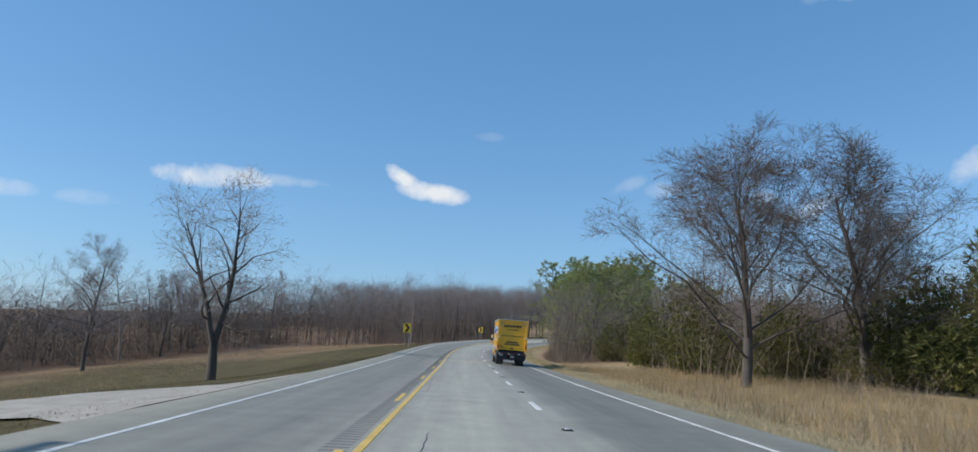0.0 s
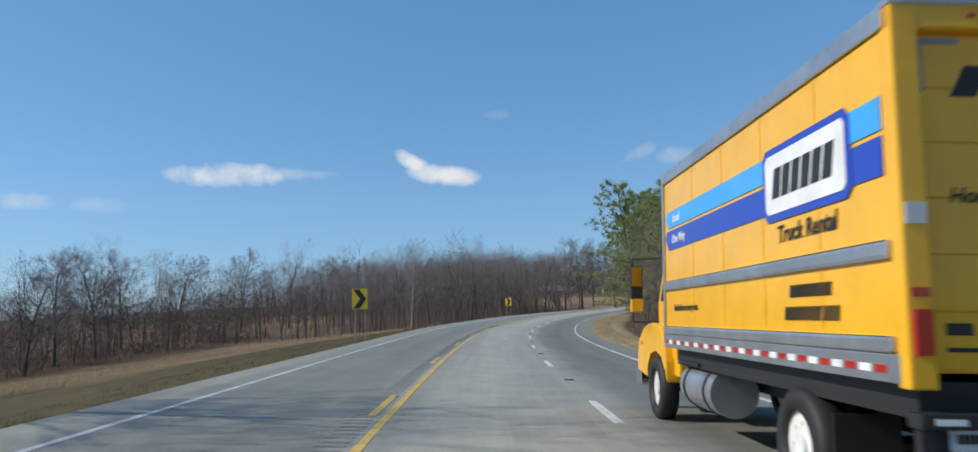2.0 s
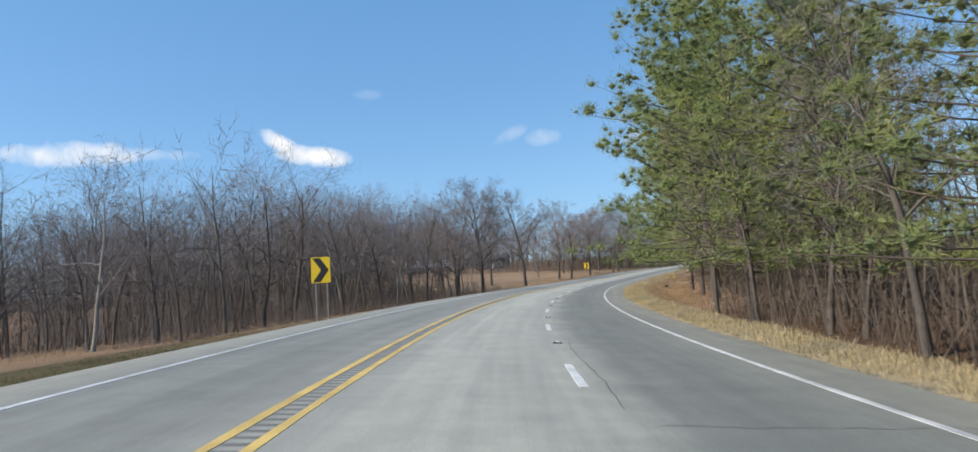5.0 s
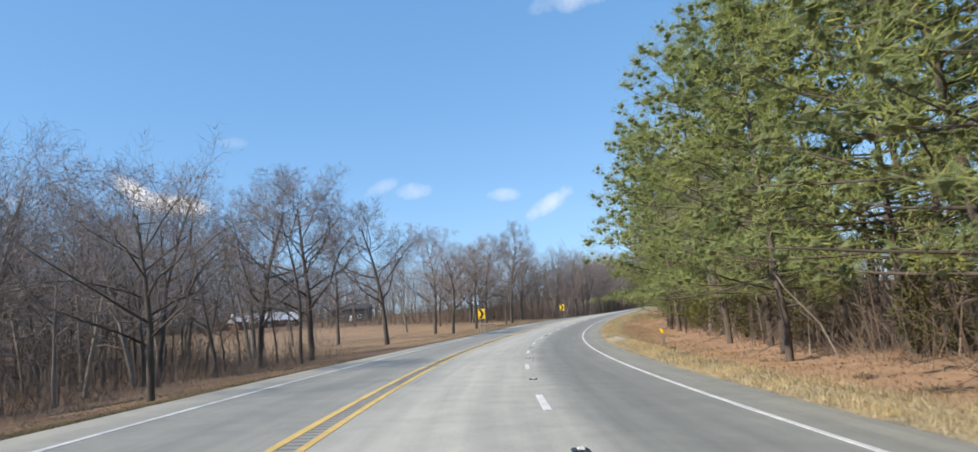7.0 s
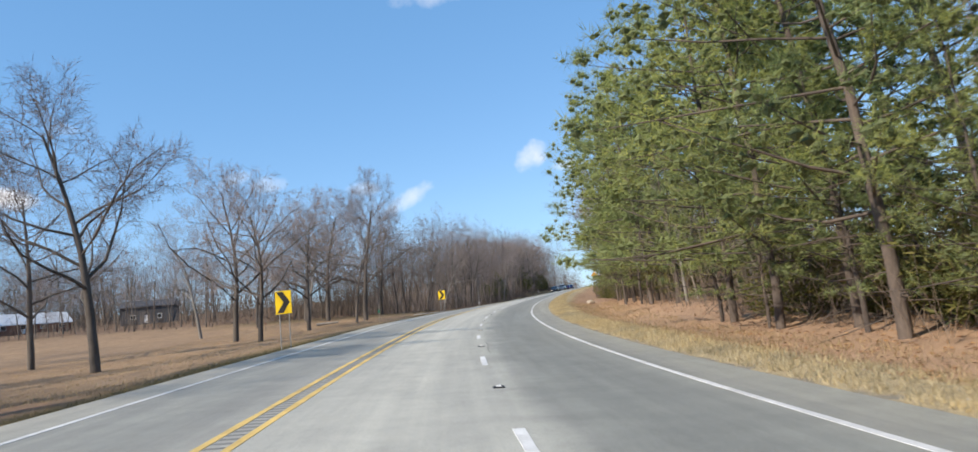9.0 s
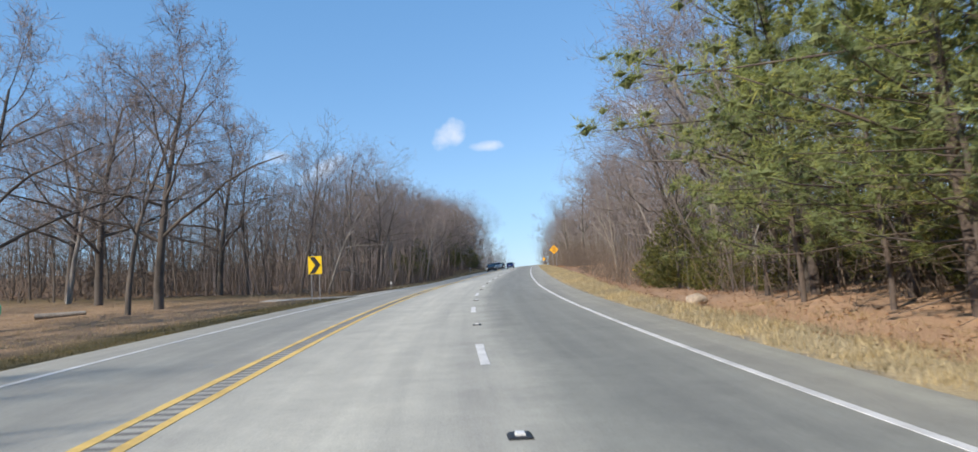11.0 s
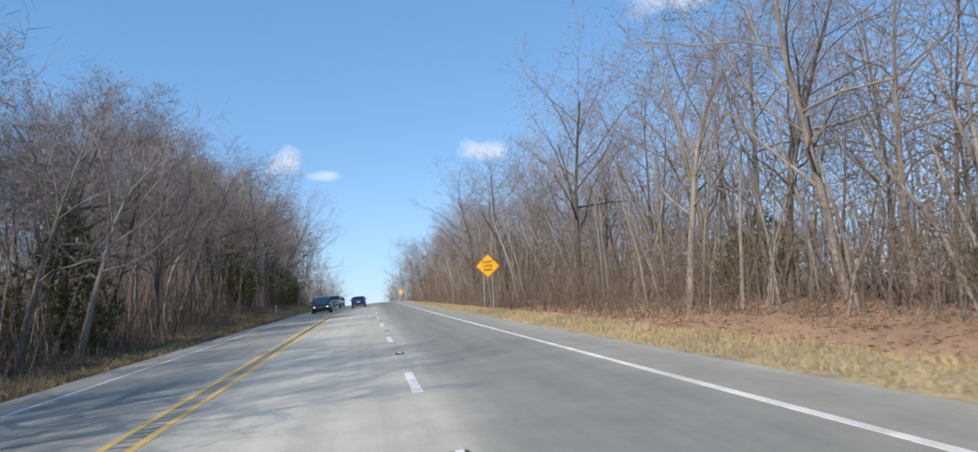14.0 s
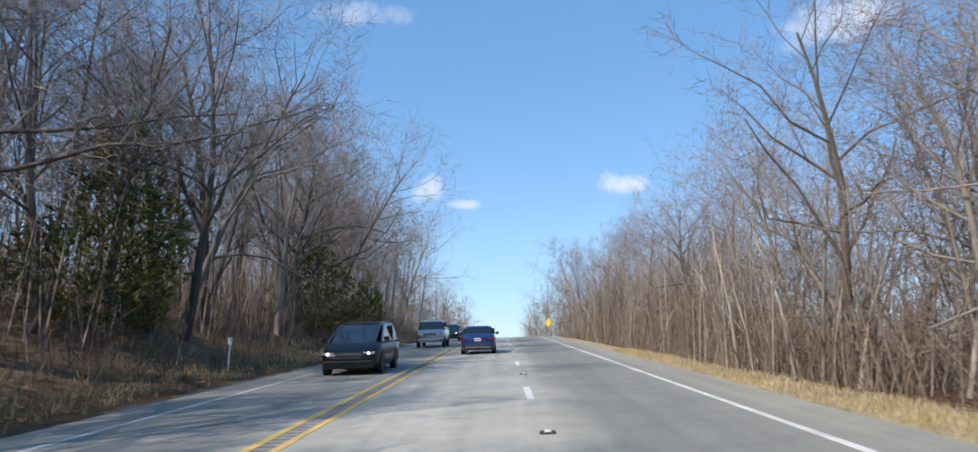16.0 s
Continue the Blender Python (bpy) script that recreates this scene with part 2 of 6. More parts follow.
def build_asphalt(t, b):
    # u runs across from the lane line, v along the road, in metres
    uv = t.nodes.new("ShaderNodeUVMap")
    uv.uv_map = "across"
    sp = t.nodes.new("ShaderNodeSeparateXYZ")
    t.links.new(uv.outputs[0], sp.inputs[0])
    wave = n_noise(t, 0.35, 4, 0.6)
    jig = t.nodes.new("ShaderNodeMath")
    jig.operation = "MULTIPLY_ADD"
    t.links.new(wave, jig.inputs[0])
    jig.inputs[1].default_value = 1.4
    t.links.new(sp.outputs[0], jig.inputs[2])
    mr = t.nodes.new("ShaderNodeMapRange")
    mr.inputs["From Min"].default_value, mr.inputs["From Max"].default_value = -9.3, 6.7
    t.links.new(jig.outputs[0], mr.inputs[0])

    def q(l):
        return (l + 0.7 + 9.3) / 16.0
    lane_c = n_ramp(t, mr.outputs[0], (
        (q(-8.7), (0.265, 0.253, 0.209)), (q(-7.6), (0.252, 0.243, 0.204)), (q(-7.2), (0.225, 0.221, 0.190)), (q(-6.3), (0.244, 0.239, 0.204)), (q(-5.5), (0.214, 0.211, 0.182)), (q(-4.6), (0.244, 0.237, 0.203)),
        (q(-3.9), (0.303, 0.294, 0.251)), (q(-2.9), (0.365, 0.352, 0.297)), (q(-1.9), (0.404, 0.389, 0.326)), (q(-0.9), (0.354, 0.343, 0.291)), (q(0.1), (0.337, 0.328, 0.278)),
        (q(0.9), (0.203, 0.203, 0.175)), (q(1.8), (0.177, 0.178, 0.155)), (q(3.2), (0.203, 0.202, 0.174)), (q(4.0), (0.249, 0.238, 0.197)), (q(5.15), (0.324, 0.304, 0.241))))
    fine = n_noise(t, 60, 2, 0.7)
    mott = n_noise(t, 1.1, 6, 0.65)
    streak = n_noise(t, 1.0, 4, 0.6, coords="UV", stretch=(2.2, 0.06, 1))
    c = n_mix(t, 1.0, lane_c, n_ramp(t, fine, ((0.25, (.72, .72, .72)), (0.75, (1.25, 1.25, 1.25)))), "MULTIPLY")
    c = n_mix(t, 1.0, c, n_ramp(t, mott, ((0.3, (.88, .88, .89)), (0.7, (1.1, 1.1, 1.09)))), "MULTIPLY")
    c = n_mix(t, 1.0, c, n_ramp(t, streak, ((0.3, (.86, .86, .87)), (0.7, (1.1, 1.1, 1.09)))), "MULTIPLY")
    # brightness put into the colour: dimmer before 95 m, lighter past 190 m
    stretch_gain = t.nodes.new("ShaderNodeMapRange")
    stretch_gain.inputs["From Min"].default_value, stretch_gain.inputs["From Max"].default_value = 95, 190
    t.links.new(sp.outputs[1], stretch_gain.inputs[0])
    c = n_mix(t, 1.0, c, n_ramp(t, stretch_gain.outputs[0], ((0.0, (.94, .95, .95)), (1.0, (1.10, 1.12, 1.16)))), "MULTIPLY")
    t.links.new(c, b.inputs["Base Color"])
    b.inputs["Roughness"].default_value = 0.82
    n_bump(t, b, fine, 0.5, 0.006)


def build_ground(t, b):
    # u runs across from the lane line, v along the road, in metres
    uv = t.nodes.new("ShaderNodeUVMap")
    uv.uv_map = "across"
    sp = t.nodes.new("ShaderNodeSeparateXYZ")
    t.links.new(uv.outputs[0], sp.inputs[0])
    u, v = sp.outputs[0], sp.outputs[1]

    def m(op, a, b_=None, c_=None):
        n = t.nodes.new("ShaderNodeMath")
        n.operation = op
        for i, val in enumerate((a, b_, c_)):
            if val is None:
                continue
            if isinstance(val, (int, float)):
                n.inputs[i].default_value = val
            else:
                t.links.new(val, n.inputs[i])
        return n.outputs[0]

    def step(val, lo, hi):
        n = t.nodes.new("ShaderNodeMapRange")
        n.interpolation_type = "SMOOTHSTEP"
        n.inputs["From Min"].default_value, n.inputs["From Max"].default_value = lo, hi
        t.links.new(val, n.inputs[0])
        return n.outputs[0]
    big, mid, fine = n_noise(t, 0.06, 5, 0.6), n_noise(t, 0.7, 6, 0.65), n_noise(t, 14, 4, 0.7)
    uw = m("ADD", u, m("MULTIPLY", m("SUBTRACT", mid, 0.5), 2.4))
    straw = n_ramp(t, fine, ((0.25, (.27, .205, .12)), (0.5, (.45, .36, .215)), (0.8, (.60, .50, .33))))
    field = n_ramp(t, mid, ((0.25, (.036, .036, .013)), (0.42, (.066, .059, .023)), (0.58, (.125, .095, .046)), (0.75, (.054, .05, .018))))
    field = n_mix(t, 0.4, field, n_ramp(t, fine, ((0.3, (.05, .045, .018)), (0.75, (.19, .15, .08)))))
    sage = n_ramp(t, mid, ((0.28, (.13, .085, .05)), (0.5, (.25, .165, .10)), (0.72, (.33, .235, .145))))
    sage = n_mix(t, 0.4, sage, n_ramp(t, fine, ((0.3, (.10, .066, .04)), (0.7, (.34, .23, .145)))))
    leaf = n_ramp(t, fine, ((0.22, (.14, .095, .065)), (0.42, (.37, .24, .155)), (0.62, (.50, .345, .23)), (0.85, (.62, .47, .33))))
    leaf = n_mix(t, 0.5, leaf, n_ramp(t, mid, ((0.3, (.33, .21, .135)), (0.7, (.54, .365, .235)))))
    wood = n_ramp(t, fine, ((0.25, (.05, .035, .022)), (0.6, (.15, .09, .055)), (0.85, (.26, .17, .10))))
    gravel = n_ramp(t, n_noise(t, 30, 3, 0.7), ((0.3, (.15, .135, .11)), (0.7, (.34, .31, .265))))
    # the left: mown grass by the road, red broom sedge out in the field, leaf litter under the far trees
    left = n_mix(t, step(m("ADD", m("MULTIPLY", uw, -1.0), m("MULTIPLY", big, 30.0)), 62, 84), field, sage)
    rough = m("MULTIPLY", m("MULTIPLY", step(v, 92, 128), m("SUBTRACT", 1.0, step(v, 180, 215))), step(m("ADD", m("MULTIPLY", uw, -1.0), m("MULTIPLY", big, 8.0)), 27, 36))
    left = n_mix(t, m("MULTIPLY", rough, 0.8), left, sage)
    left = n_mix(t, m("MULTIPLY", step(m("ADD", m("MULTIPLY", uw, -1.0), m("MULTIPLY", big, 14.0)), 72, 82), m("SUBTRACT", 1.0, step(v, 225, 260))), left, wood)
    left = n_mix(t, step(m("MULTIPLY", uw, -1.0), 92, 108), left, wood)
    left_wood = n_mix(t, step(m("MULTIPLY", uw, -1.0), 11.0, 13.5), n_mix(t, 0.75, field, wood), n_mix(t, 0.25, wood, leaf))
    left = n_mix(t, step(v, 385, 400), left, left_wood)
    # the open yard round the house
    yard = m("MULTIPLY", step(m("ADD", v, m("MULTIPLY", u, 0.25)), 278, 292), m("SUBTRACT", 1.0, step(v, 372, 395)))
    left = n_mix(t, m("MULTIPLY", yard, step(m("MULTIPLY", uw, -1.0), 13, 17)), left, n_mix(t, 0.72, n_mix(t, 0.75, straw, leaf), sage))
    left = n_mix(t, m("MULTIPLY", m("MULTIPLY", step(v, 165, 200), m("SUBTRACT", 1.0, step(m("ADD", v, m("MULTIPLY", u, 0.25)), 278, 292))), step(m("MULTIPLY", uw, -1.0), 12, 15)), left, n_mix(t, 0.4, wood, leaf))
    # the right: a straw verge, leaf litter to the trees, dark forest floor behind
    right = n_mix(t, step(uw, 7.4, 8.4), straw, leaf)
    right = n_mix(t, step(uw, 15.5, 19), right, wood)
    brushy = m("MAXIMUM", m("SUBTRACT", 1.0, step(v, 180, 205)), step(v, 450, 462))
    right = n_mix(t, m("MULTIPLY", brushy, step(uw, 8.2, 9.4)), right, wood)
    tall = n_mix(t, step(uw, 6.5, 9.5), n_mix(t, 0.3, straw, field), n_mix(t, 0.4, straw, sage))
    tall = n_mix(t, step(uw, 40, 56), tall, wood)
    right = n_mix(t, step(v, 88, 105), tall, right)
    c = n_mix(t, step(u, -2, 2), left, right)
    # loose stone along the pavement edge
    near = m("MULTIPLY", step(uw, -9.2, -8.8), m("SUBTRACT", 1.0, step(uw, 5.0, 5.4)))
    c = n_mix(t, m("MULTIPLY", near, 0.85), c, gravel)
    c = n_mix(t, 1.0, c, n_ramp(t, big, ((0.3, (.82, .82, .84)), (0.7, (1.14, 1.12, 1.08)))), "MULTIPLY")
    t.links.new(c, b.inputs["Base Color"])
    b.inputs["Roughness"].default_value = 0.95
    b.inputs["Specular IOR Level"].default_value = 0.15
    n_bump(t, b, fine, 0.8, 0.08)


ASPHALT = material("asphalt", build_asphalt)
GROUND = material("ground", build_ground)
WHITE_LINE = grainy("white_line", (.42, .42, .41), (.80, .80, .78), 1.5, 30, 0.7, 0.3, 0.004)
WORN_YELLOW = grainy("worn_yellow_line", (.40, .27, .09), (.84, .58, .17), 1.0, 24, 0.75, 0.3, 0.004)
WORN_LINE = grainy("worn_white_line", (.34, .34, .33), (.74, .74, .72), 1.1, 26, 0.75, 0.3, 0.004)
YELLOW_LINE = grainy("yellow_line", (.42, .29, .08), (.80, .52, .12), 1.5, 30, 0.7, 0.3, 0.004)
GROOVE = grainy("rumble_groove", (.14, .137, .13), (.21, .205, .195), 3, 40, 0.9, 0.4)
GRAVEL = grainy("gravel_drive", (.24, .215, .18), (.46, .43, .38), 1.2, 25, 0.95, 0.8, 0.04)
BARK = grainy("bark", (.046, .040, .035), (.165, .143, .127), 1.6, 18, 0.95, 0.9, 0.03, vary=0.25, stretch=(1, 1, .25))
BARK_PALE = grainy("pale_bark", (.12, .107, .094), (.40, .37, .33), 1.2, 14, 0.95, 0.7, 0.03, vary=0.2, stretch=(1, 1, .3))
TWIG = grainy("twigs", (.15, .128, .124), (.29, .25, .24), 0.4, 9, 0.95, 0, vary=0.25)
PINE_BARK = grainy("pine_bark", (.05, .041, .036), (.155, .125, .106), 1.8, 12, 0.95, 1.0, 0.04, vary=0.2, stretch=(1, 1, .3))
BRUSH = grainy("brush", (.084, .066, .053), (.222, .174, .138), 0.4, 9, 0.95, 0, vary=0.25)


def build_needles(c0, c1, c2, drift=0.35, ends=((.7, .75, .8), (1.3, 1.22, 1.0))):
    def build(t, b):
        g = t.nodes.new("ShaderNodeNewGeometry")
        c = n_ramp(t, g.outputs["Random Per Island"], ((0.0, c0), (0.55, c1), (1.0, c2)))
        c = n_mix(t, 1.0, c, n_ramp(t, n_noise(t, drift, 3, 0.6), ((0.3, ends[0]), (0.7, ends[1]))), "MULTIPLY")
        t.links.new(c, b.inputs["Base Color"])
        b.inputs["Roughness"].default_value = 0.6
        b.inputs["Specular IOR Level"].default_value = 0.3
        thin = t.nodes.new("ShaderNodeBsdfTranslucent")
        t.links.new(c, thin.inputs[0])
        both = t.nodes.new("ShaderNodeMixShader")
        both.inputs[0].default_value = 0.32
        t.links.new(b.outputs[0], both.inputs[1])
        t.links.new(thin.outputs[0], both.inputs[2])
        t.links.new(both.outputs[0], t.nodes["Material Output"].inputs[0])
    return build


# large noise patches put sunlit yellow-green and shaded blue-green into the needle colour
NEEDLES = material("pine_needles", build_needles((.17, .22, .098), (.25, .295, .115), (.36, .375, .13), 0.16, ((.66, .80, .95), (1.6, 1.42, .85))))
# darker copy of the needle green: inner shade put into the puffs' hearts
NEEDLE_SHADE = grainy("shaded_inner_needles", (.10, .13, .058), (.21, .245, .095), 0.5, 16, 0.9, 1.0, 0.12, vary=0.2)
CEDAR = material("cedar_sprays", build_needles((.055, .066, .022), (.12, .128, .038), (.23, .21, .07)))
DRY_GRASS = material("dry_grass", build_needles((.28, .225, .137), (.455, .375, .237), (.60, .51, .35)))
GREEN_GRASS = material("short_grass", build_needles((.06, .054, .02), (.12, .10, .04), (.22, .17, .085)))
SEDGE = material("broom_sedge", build_needles((.20, .145, .08), (.36, .265, .15), (.52, .41, .255)))
DEAD_LEAF = material("dead_leaves", build_needles((.16, .08, .045), (.32, .17, .09), (.50, .33, .19)))

YELLOW_PAINT = plain("truck_yellow", (.85, .44, .012), 0.32, 0, 0.35, 0.06)
ALUMINIUM = grainy("aluminium", (.34, .35, .37), (.62, .63, .65), 2, 50, 0.38, 0.05, 0.002, metal=0.8)
BLACK = plain("black_rubber", (.018, .018, .019), 0.65)
DARK = plain("dark_steel", (.03, .03, .032), 0.55, 0.3)
WHITE = plain("white_paint", (.82, .82, .80), 0.4, 0, 0.2)
SKY_BLUE = plain("light_blue_decal", (.055, .36, .85), 0.35, 0, 0.3, 0.04)
DEEP_BLUE = plain("deep_blue_decal", (.02, .055, .42), 0.35, 0, 0.3, 0.04)
INK = plain("black_decal", (.022, .02, .018), 0.45)
GREY_DECAL = plain("grey_decal", (.27, .30, .34), 0.5)
RED_LENS = plain("red_lens", (.45, .02, .015), 0.2, 0, 0.6)
TAIL_LENS = plain("dark_red_lens", (.20, .008, .01), 0.2, 0, 0.6)
AMBER = plain("amber_lens", (.85, .28, .02), 0.2, 0, 0.6)
CHROME = plain("chrome", (.75, .75, .76), 0.12, 1.0)
GLASS_DARK = plain("tinted_glass", (.012, .015, .018), 0.06, 0, 0.8, 0.0, 0.8)
MIRROR = plain("mirror_glass", (.7, .75, .8), 0.03, 1.0, 0, 0.0)
PLATE = plain("plate_white", (.66, .68, .70), 0.5)
BLUE_CAR = plain("blue_metallic_paint", (.014, .042, .17), 0.25, 0.35, 1.0, 0.05)
BLACK_CAR = plain("black_car_paint", (.006, .007, .010), 0.35, 0.0, 0.3, 0.05, 0.3)
SILVER_CAR = plain("silver_car_paint", (.42, .42, .42), 0.28, 0.6, 0.8, 0.05)
LAMP_GLASS = plain("headlamp_glass", (.34, .36, .39), 0.08, 0, 0.8, 0.0)
LAMP_LIT = plain("lit_headlamp", (1.0, .97, .9), 0.2, 0, 0, 0.0, glow=3.0)
SIGN_YELLOW = plain("sign_yellow", (.86, .58, .012), 0.35, 0, 0.2, 0.05)
SIGN_ORANGE = plain("sign_amber", (.88, .42, .012), 0.35, 0, 0.2, 0.05)
GALV = grainy("galvanised_steel", (.26, .26, .255), (.48, .48, .47), 3, 40, 0.5, 0.1, 0.002, metal=0.6)
GREEN_SIGN = plain("sign_green", (.01, .20, .11), 0.4)
BRICK = grainy("brick_wall", (.14, .06, .04), (.29, .13, .085), 3, 30, 0.9, 0.4)
ROOF_PALE = grainy("pale_metal_roof", (.46, .46, .46), (.66, .66, .66), 1, 20, 0.45, 0.1, metal=0.2)
BARN_DARK = grainy("dark_siding", (.03, .032, .04), (.075, .078, .085), 1, 20, 0.8, 0.3)
ROCK = grainy("brown_rock", (.24, .19, .145), (.60, .51, .40), 2.2, 18, 0.95, 0.9, 0.05)
TAR = grainy("tar_filled_crack", (.07, .07, .067), (.13, .128, .12), 2, 20, 0.8, 0.2)
WOOD_POST = grainy("weathered_post", (.12, .095, .07), (.30, .25, .19), 3, 30, 0.9, 0.4)


# ---------------------------------------------------------------- mesh helpers
def mesh_of(name, verts, tris, mats, smooth=False, index=None):
    """A mesh from arrays of points and triangles (or quads), quick for large ones."""
    verts, tris = np.asarray(verts, np.float32), np.asarray(tris, np.int32)
    me = bpy.data.meshes.new(name)
    me.vertices.add(len(verts))
    me.vertices.foreach_set("co", verts.ravel())
    k = tris.shape[1]
    me.loops.add(tris.size)
    me.loops.foreach_set("vertex_index", tris.ravel())
    me.polygons.add(len(tris))
    me.polygons.foreach_set("loop_start", np.arange(0, tris.size, k, dtype=np.int32))
    if index is not None:
        me.polygons.foreach_set("material_index", np.asarray(index, np.int32))
    me.polygons.foreach_set("use_smooth", np.full(len(tris), smooth))
    for m_ in mats if isinstance(mats, (list, tuple)) else (mats,):
        me.materials.append(m_)
    me.update(calc_edges=True)
    me.validate()
    return me


def part(name, bm, mat, parent=None, label="", smooth=False, place=None):
    """Links a bmesh as one mesh object under a thing or under a part."""
    me = bpy.data.meshes.new(name)
    bmesh.ops.recalc_face_normals(bm, faces=bm.faces)
    bm.to_mesh(me)
    bm.free()
    me.materials.append(mat)
    if smooth:
        me.polygons.foreach_set("use_smooth", np.full(len(me.polygons), True))
    ob = new(name, me)
    if parent:
        ob.parent = parent
    if place is not None:
        ob.matrix_local = place
    if label:
        tagged(ob, label)
    return ob


def box(bm, x0, x1, y0, y1, z0, z1, bevel=0.0):
    b = bmesh.new()
    bmesh.ops.create_cube(b, size=1.0)
    for v in b.verts:
        v.co = Vector(((x0 + x1) / 2 + v.co.x * (x1 - x0), (y0 + y1) / 2 + v.co.y * (y1 - y0), (z0 + z1) / 2 + v.co.z * (z1 - z0)))
    if bevel:
        bmesh.ops.bevel(b, geom=b.edges[:], offset=bevel, segments=2, affect="EDGES", profile=0.6)
    put(bm, b)
    return bm


def put(bm, other, m=None):
    """Adds the other bmesh to bm."""
    if m is not None:
        bmesh.ops.transform(other, matrix=m, verts=other.verts)
    me = bpy.data.meshes.new("tmp")
    other.to_mesh(me)
    other.free()
    bm.from_mesh(me)
    bpy.data.meshes.remove(me)


def boxed(x0, x1, y0, y1, z0, z1, bevel=0.0):
    return box(bmesh.new(), x0, x1, y0, y1, z0, z1, bevel)


def rod(bm, a, b, r0, r1=None, sides=10):
    """A round bar from a to b."""
    a, b = Vector(a), Vector(b)
    o = bmesh.new()
    bmesh.ops.create_cone(o, cap_ends=True, segments=sides, radius1=r0, radius2=r0 if r1 is None else r1, depth=(b - a).length)
    put(bm, o, Matrix.Translation((a + b) / 2) @ (b - a).to_track_quat("Z", "Y").to_matrix().to_4x4())
    return bm


def prism(points, axis, lo, hi, bevel=0.0):
    """A flat outline pushed out along an axis: points are the two other coordinates in xyz order."""
    b = bmesh.new()
    def co(p_, h):
        c = list(p_)
        c.insert("xyz".index(axis), h)
        return c
    lower, upper = [b.verts.new(co(p_, lo)) for p_ in points], [b.verts.new(co(p_, hi)) for p_ in points]
    b.faces.new(lower)
    b.faces.new(upper[::-1])
    for i in range(len(points)):
        j = (i + 1) % len(points)
        b.faces.new((lower[i], upper[i], upper[j], lower[j]))
    if bevel:
        bmesh.ops.bevel(b, geom=b.edges[:], offset=bevel, segments=2, affect="EDGES", profile=0.6)
    return b


def lettering(name, text, size, m, mat, parent, width=None, shear=0.0):
    """Raised letters of the built-in font as a mesh; m puts the text's own x, y on the surface."""
    cu = bpy.data.curves.new("tmp", "FONT")
    cu.body, cu.size, cu.align_x, cu.align_y, cu.extrude, cu.shear = text, size, "CENTER", "CENTER", 0.002, shear
    cu.resolution_u, cu.offset = 3, size * 0.022
    tmp = bpy.data.objects.new("tmp", cu)
    me = bpy.data.meshes.new_from_object(tmp)
    bpy.data.objects.remove(tmp)
    bpy.data.curves.remove(cu)
    me.name = name
    if width:
        xs = [v.co.x for v in me.vertices]
        k = width / (max(xs) - min(xs))
        for v in me.vertices:
            v.co.x *= k
    me.materials.clear()
    me.materials.append(mat)
    ob = new(name, me)
    ob.parent = parent
    ob.matrix_local = m
    return ob


def thing(name, m, label, category, group=""):
    ob = new(name)
    ob.matrix_world = m
    return tagged(ob, label, category, group)

# ---------------------------------------------------------------- ground and road
def sheet(name, ss, ls, mat, lift=0.0):
    """A strip of the land over the given distances along and across the road."""
    verts = np.array([at(s, l, lift) for s in ss for l in ls])
    n = len(ls)
    quads = [(i * n + j, i * n + j + 1, (i + 1) * n + j + 1, (i + 1) * n + j) for i in range(len(ss) - 1) for j in range(n - 1)]
    quads = np.array(quads)[:, ::-1] if (verts[1] - verts[0])[0] < 0 else np.array(quads)
    me = mesh_of(name, verts, quads, mat, True)
    uv = me.uv_layers.new(name="across")
    flat = np.array([(l, s) for s in ss for l in ls], np.float32)
    idx = np.zeros(len(me.loops), np.int32)
    me.loops.foreach_get("vertex_index", idx)
    uv.data.foreach_set("uv", flat[idx].ravel())
    return new(name, me)


far = [-560, -400, -300, -220, -160, -120]
near_s = list(np.arange(-90, 640, 3.0))
ss = far + near_s + [680, 740, 820, 920, 1050, 1200, 1400]
ls = [-1600, -900, -500, -300, -200, -140, -110, -90, -70, -58, -48, -40, -34, -29, -25, -22, -19.5, -17, -15, -13.5, -12, -11, -10.2, -9.4, -8.6]
ls += [-7, -4, -1, 2, 4] + [4.95, 5.7, 6.5, 7.2, 8, 9, 10, 11, 12, 13, 14.5, 16, 18, 20, 23, 27, 32, 40, 52, 70, 100, 140, 190, 240, 420, 900, 1900]
ground = tagged(sheet("ground", ss, ls, GROUND, -0.06), "rolling grass and leaf-littered land beside the road", "ground", kind="structure")
road_s = [-200, -150, -120] + list(np.arange(-90, 640, 2.0)) + [680, 740, 820]
road_l = [EDGE_L - 0.25, EDGE_L, -7.35, -5.6, -3.8, -1.9, 0, 1.8, 3.6, EDGE_R, EDGE_R + 0.25]
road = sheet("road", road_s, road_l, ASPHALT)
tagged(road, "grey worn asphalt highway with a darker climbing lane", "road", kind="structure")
# the pavement's outermost edge dips into the verge
co = np.zeros(len(road.data.vertices) * 3, np.float32)
road.data.vertices.foreach_get("co", co)
co = co.reshape(-1, len(road_l), 3)
co[:, 0, 2] -= 0.05
co[:, -1, 2] -= 0.05
road.data.vertices.foreach_set("co", co.ravel())


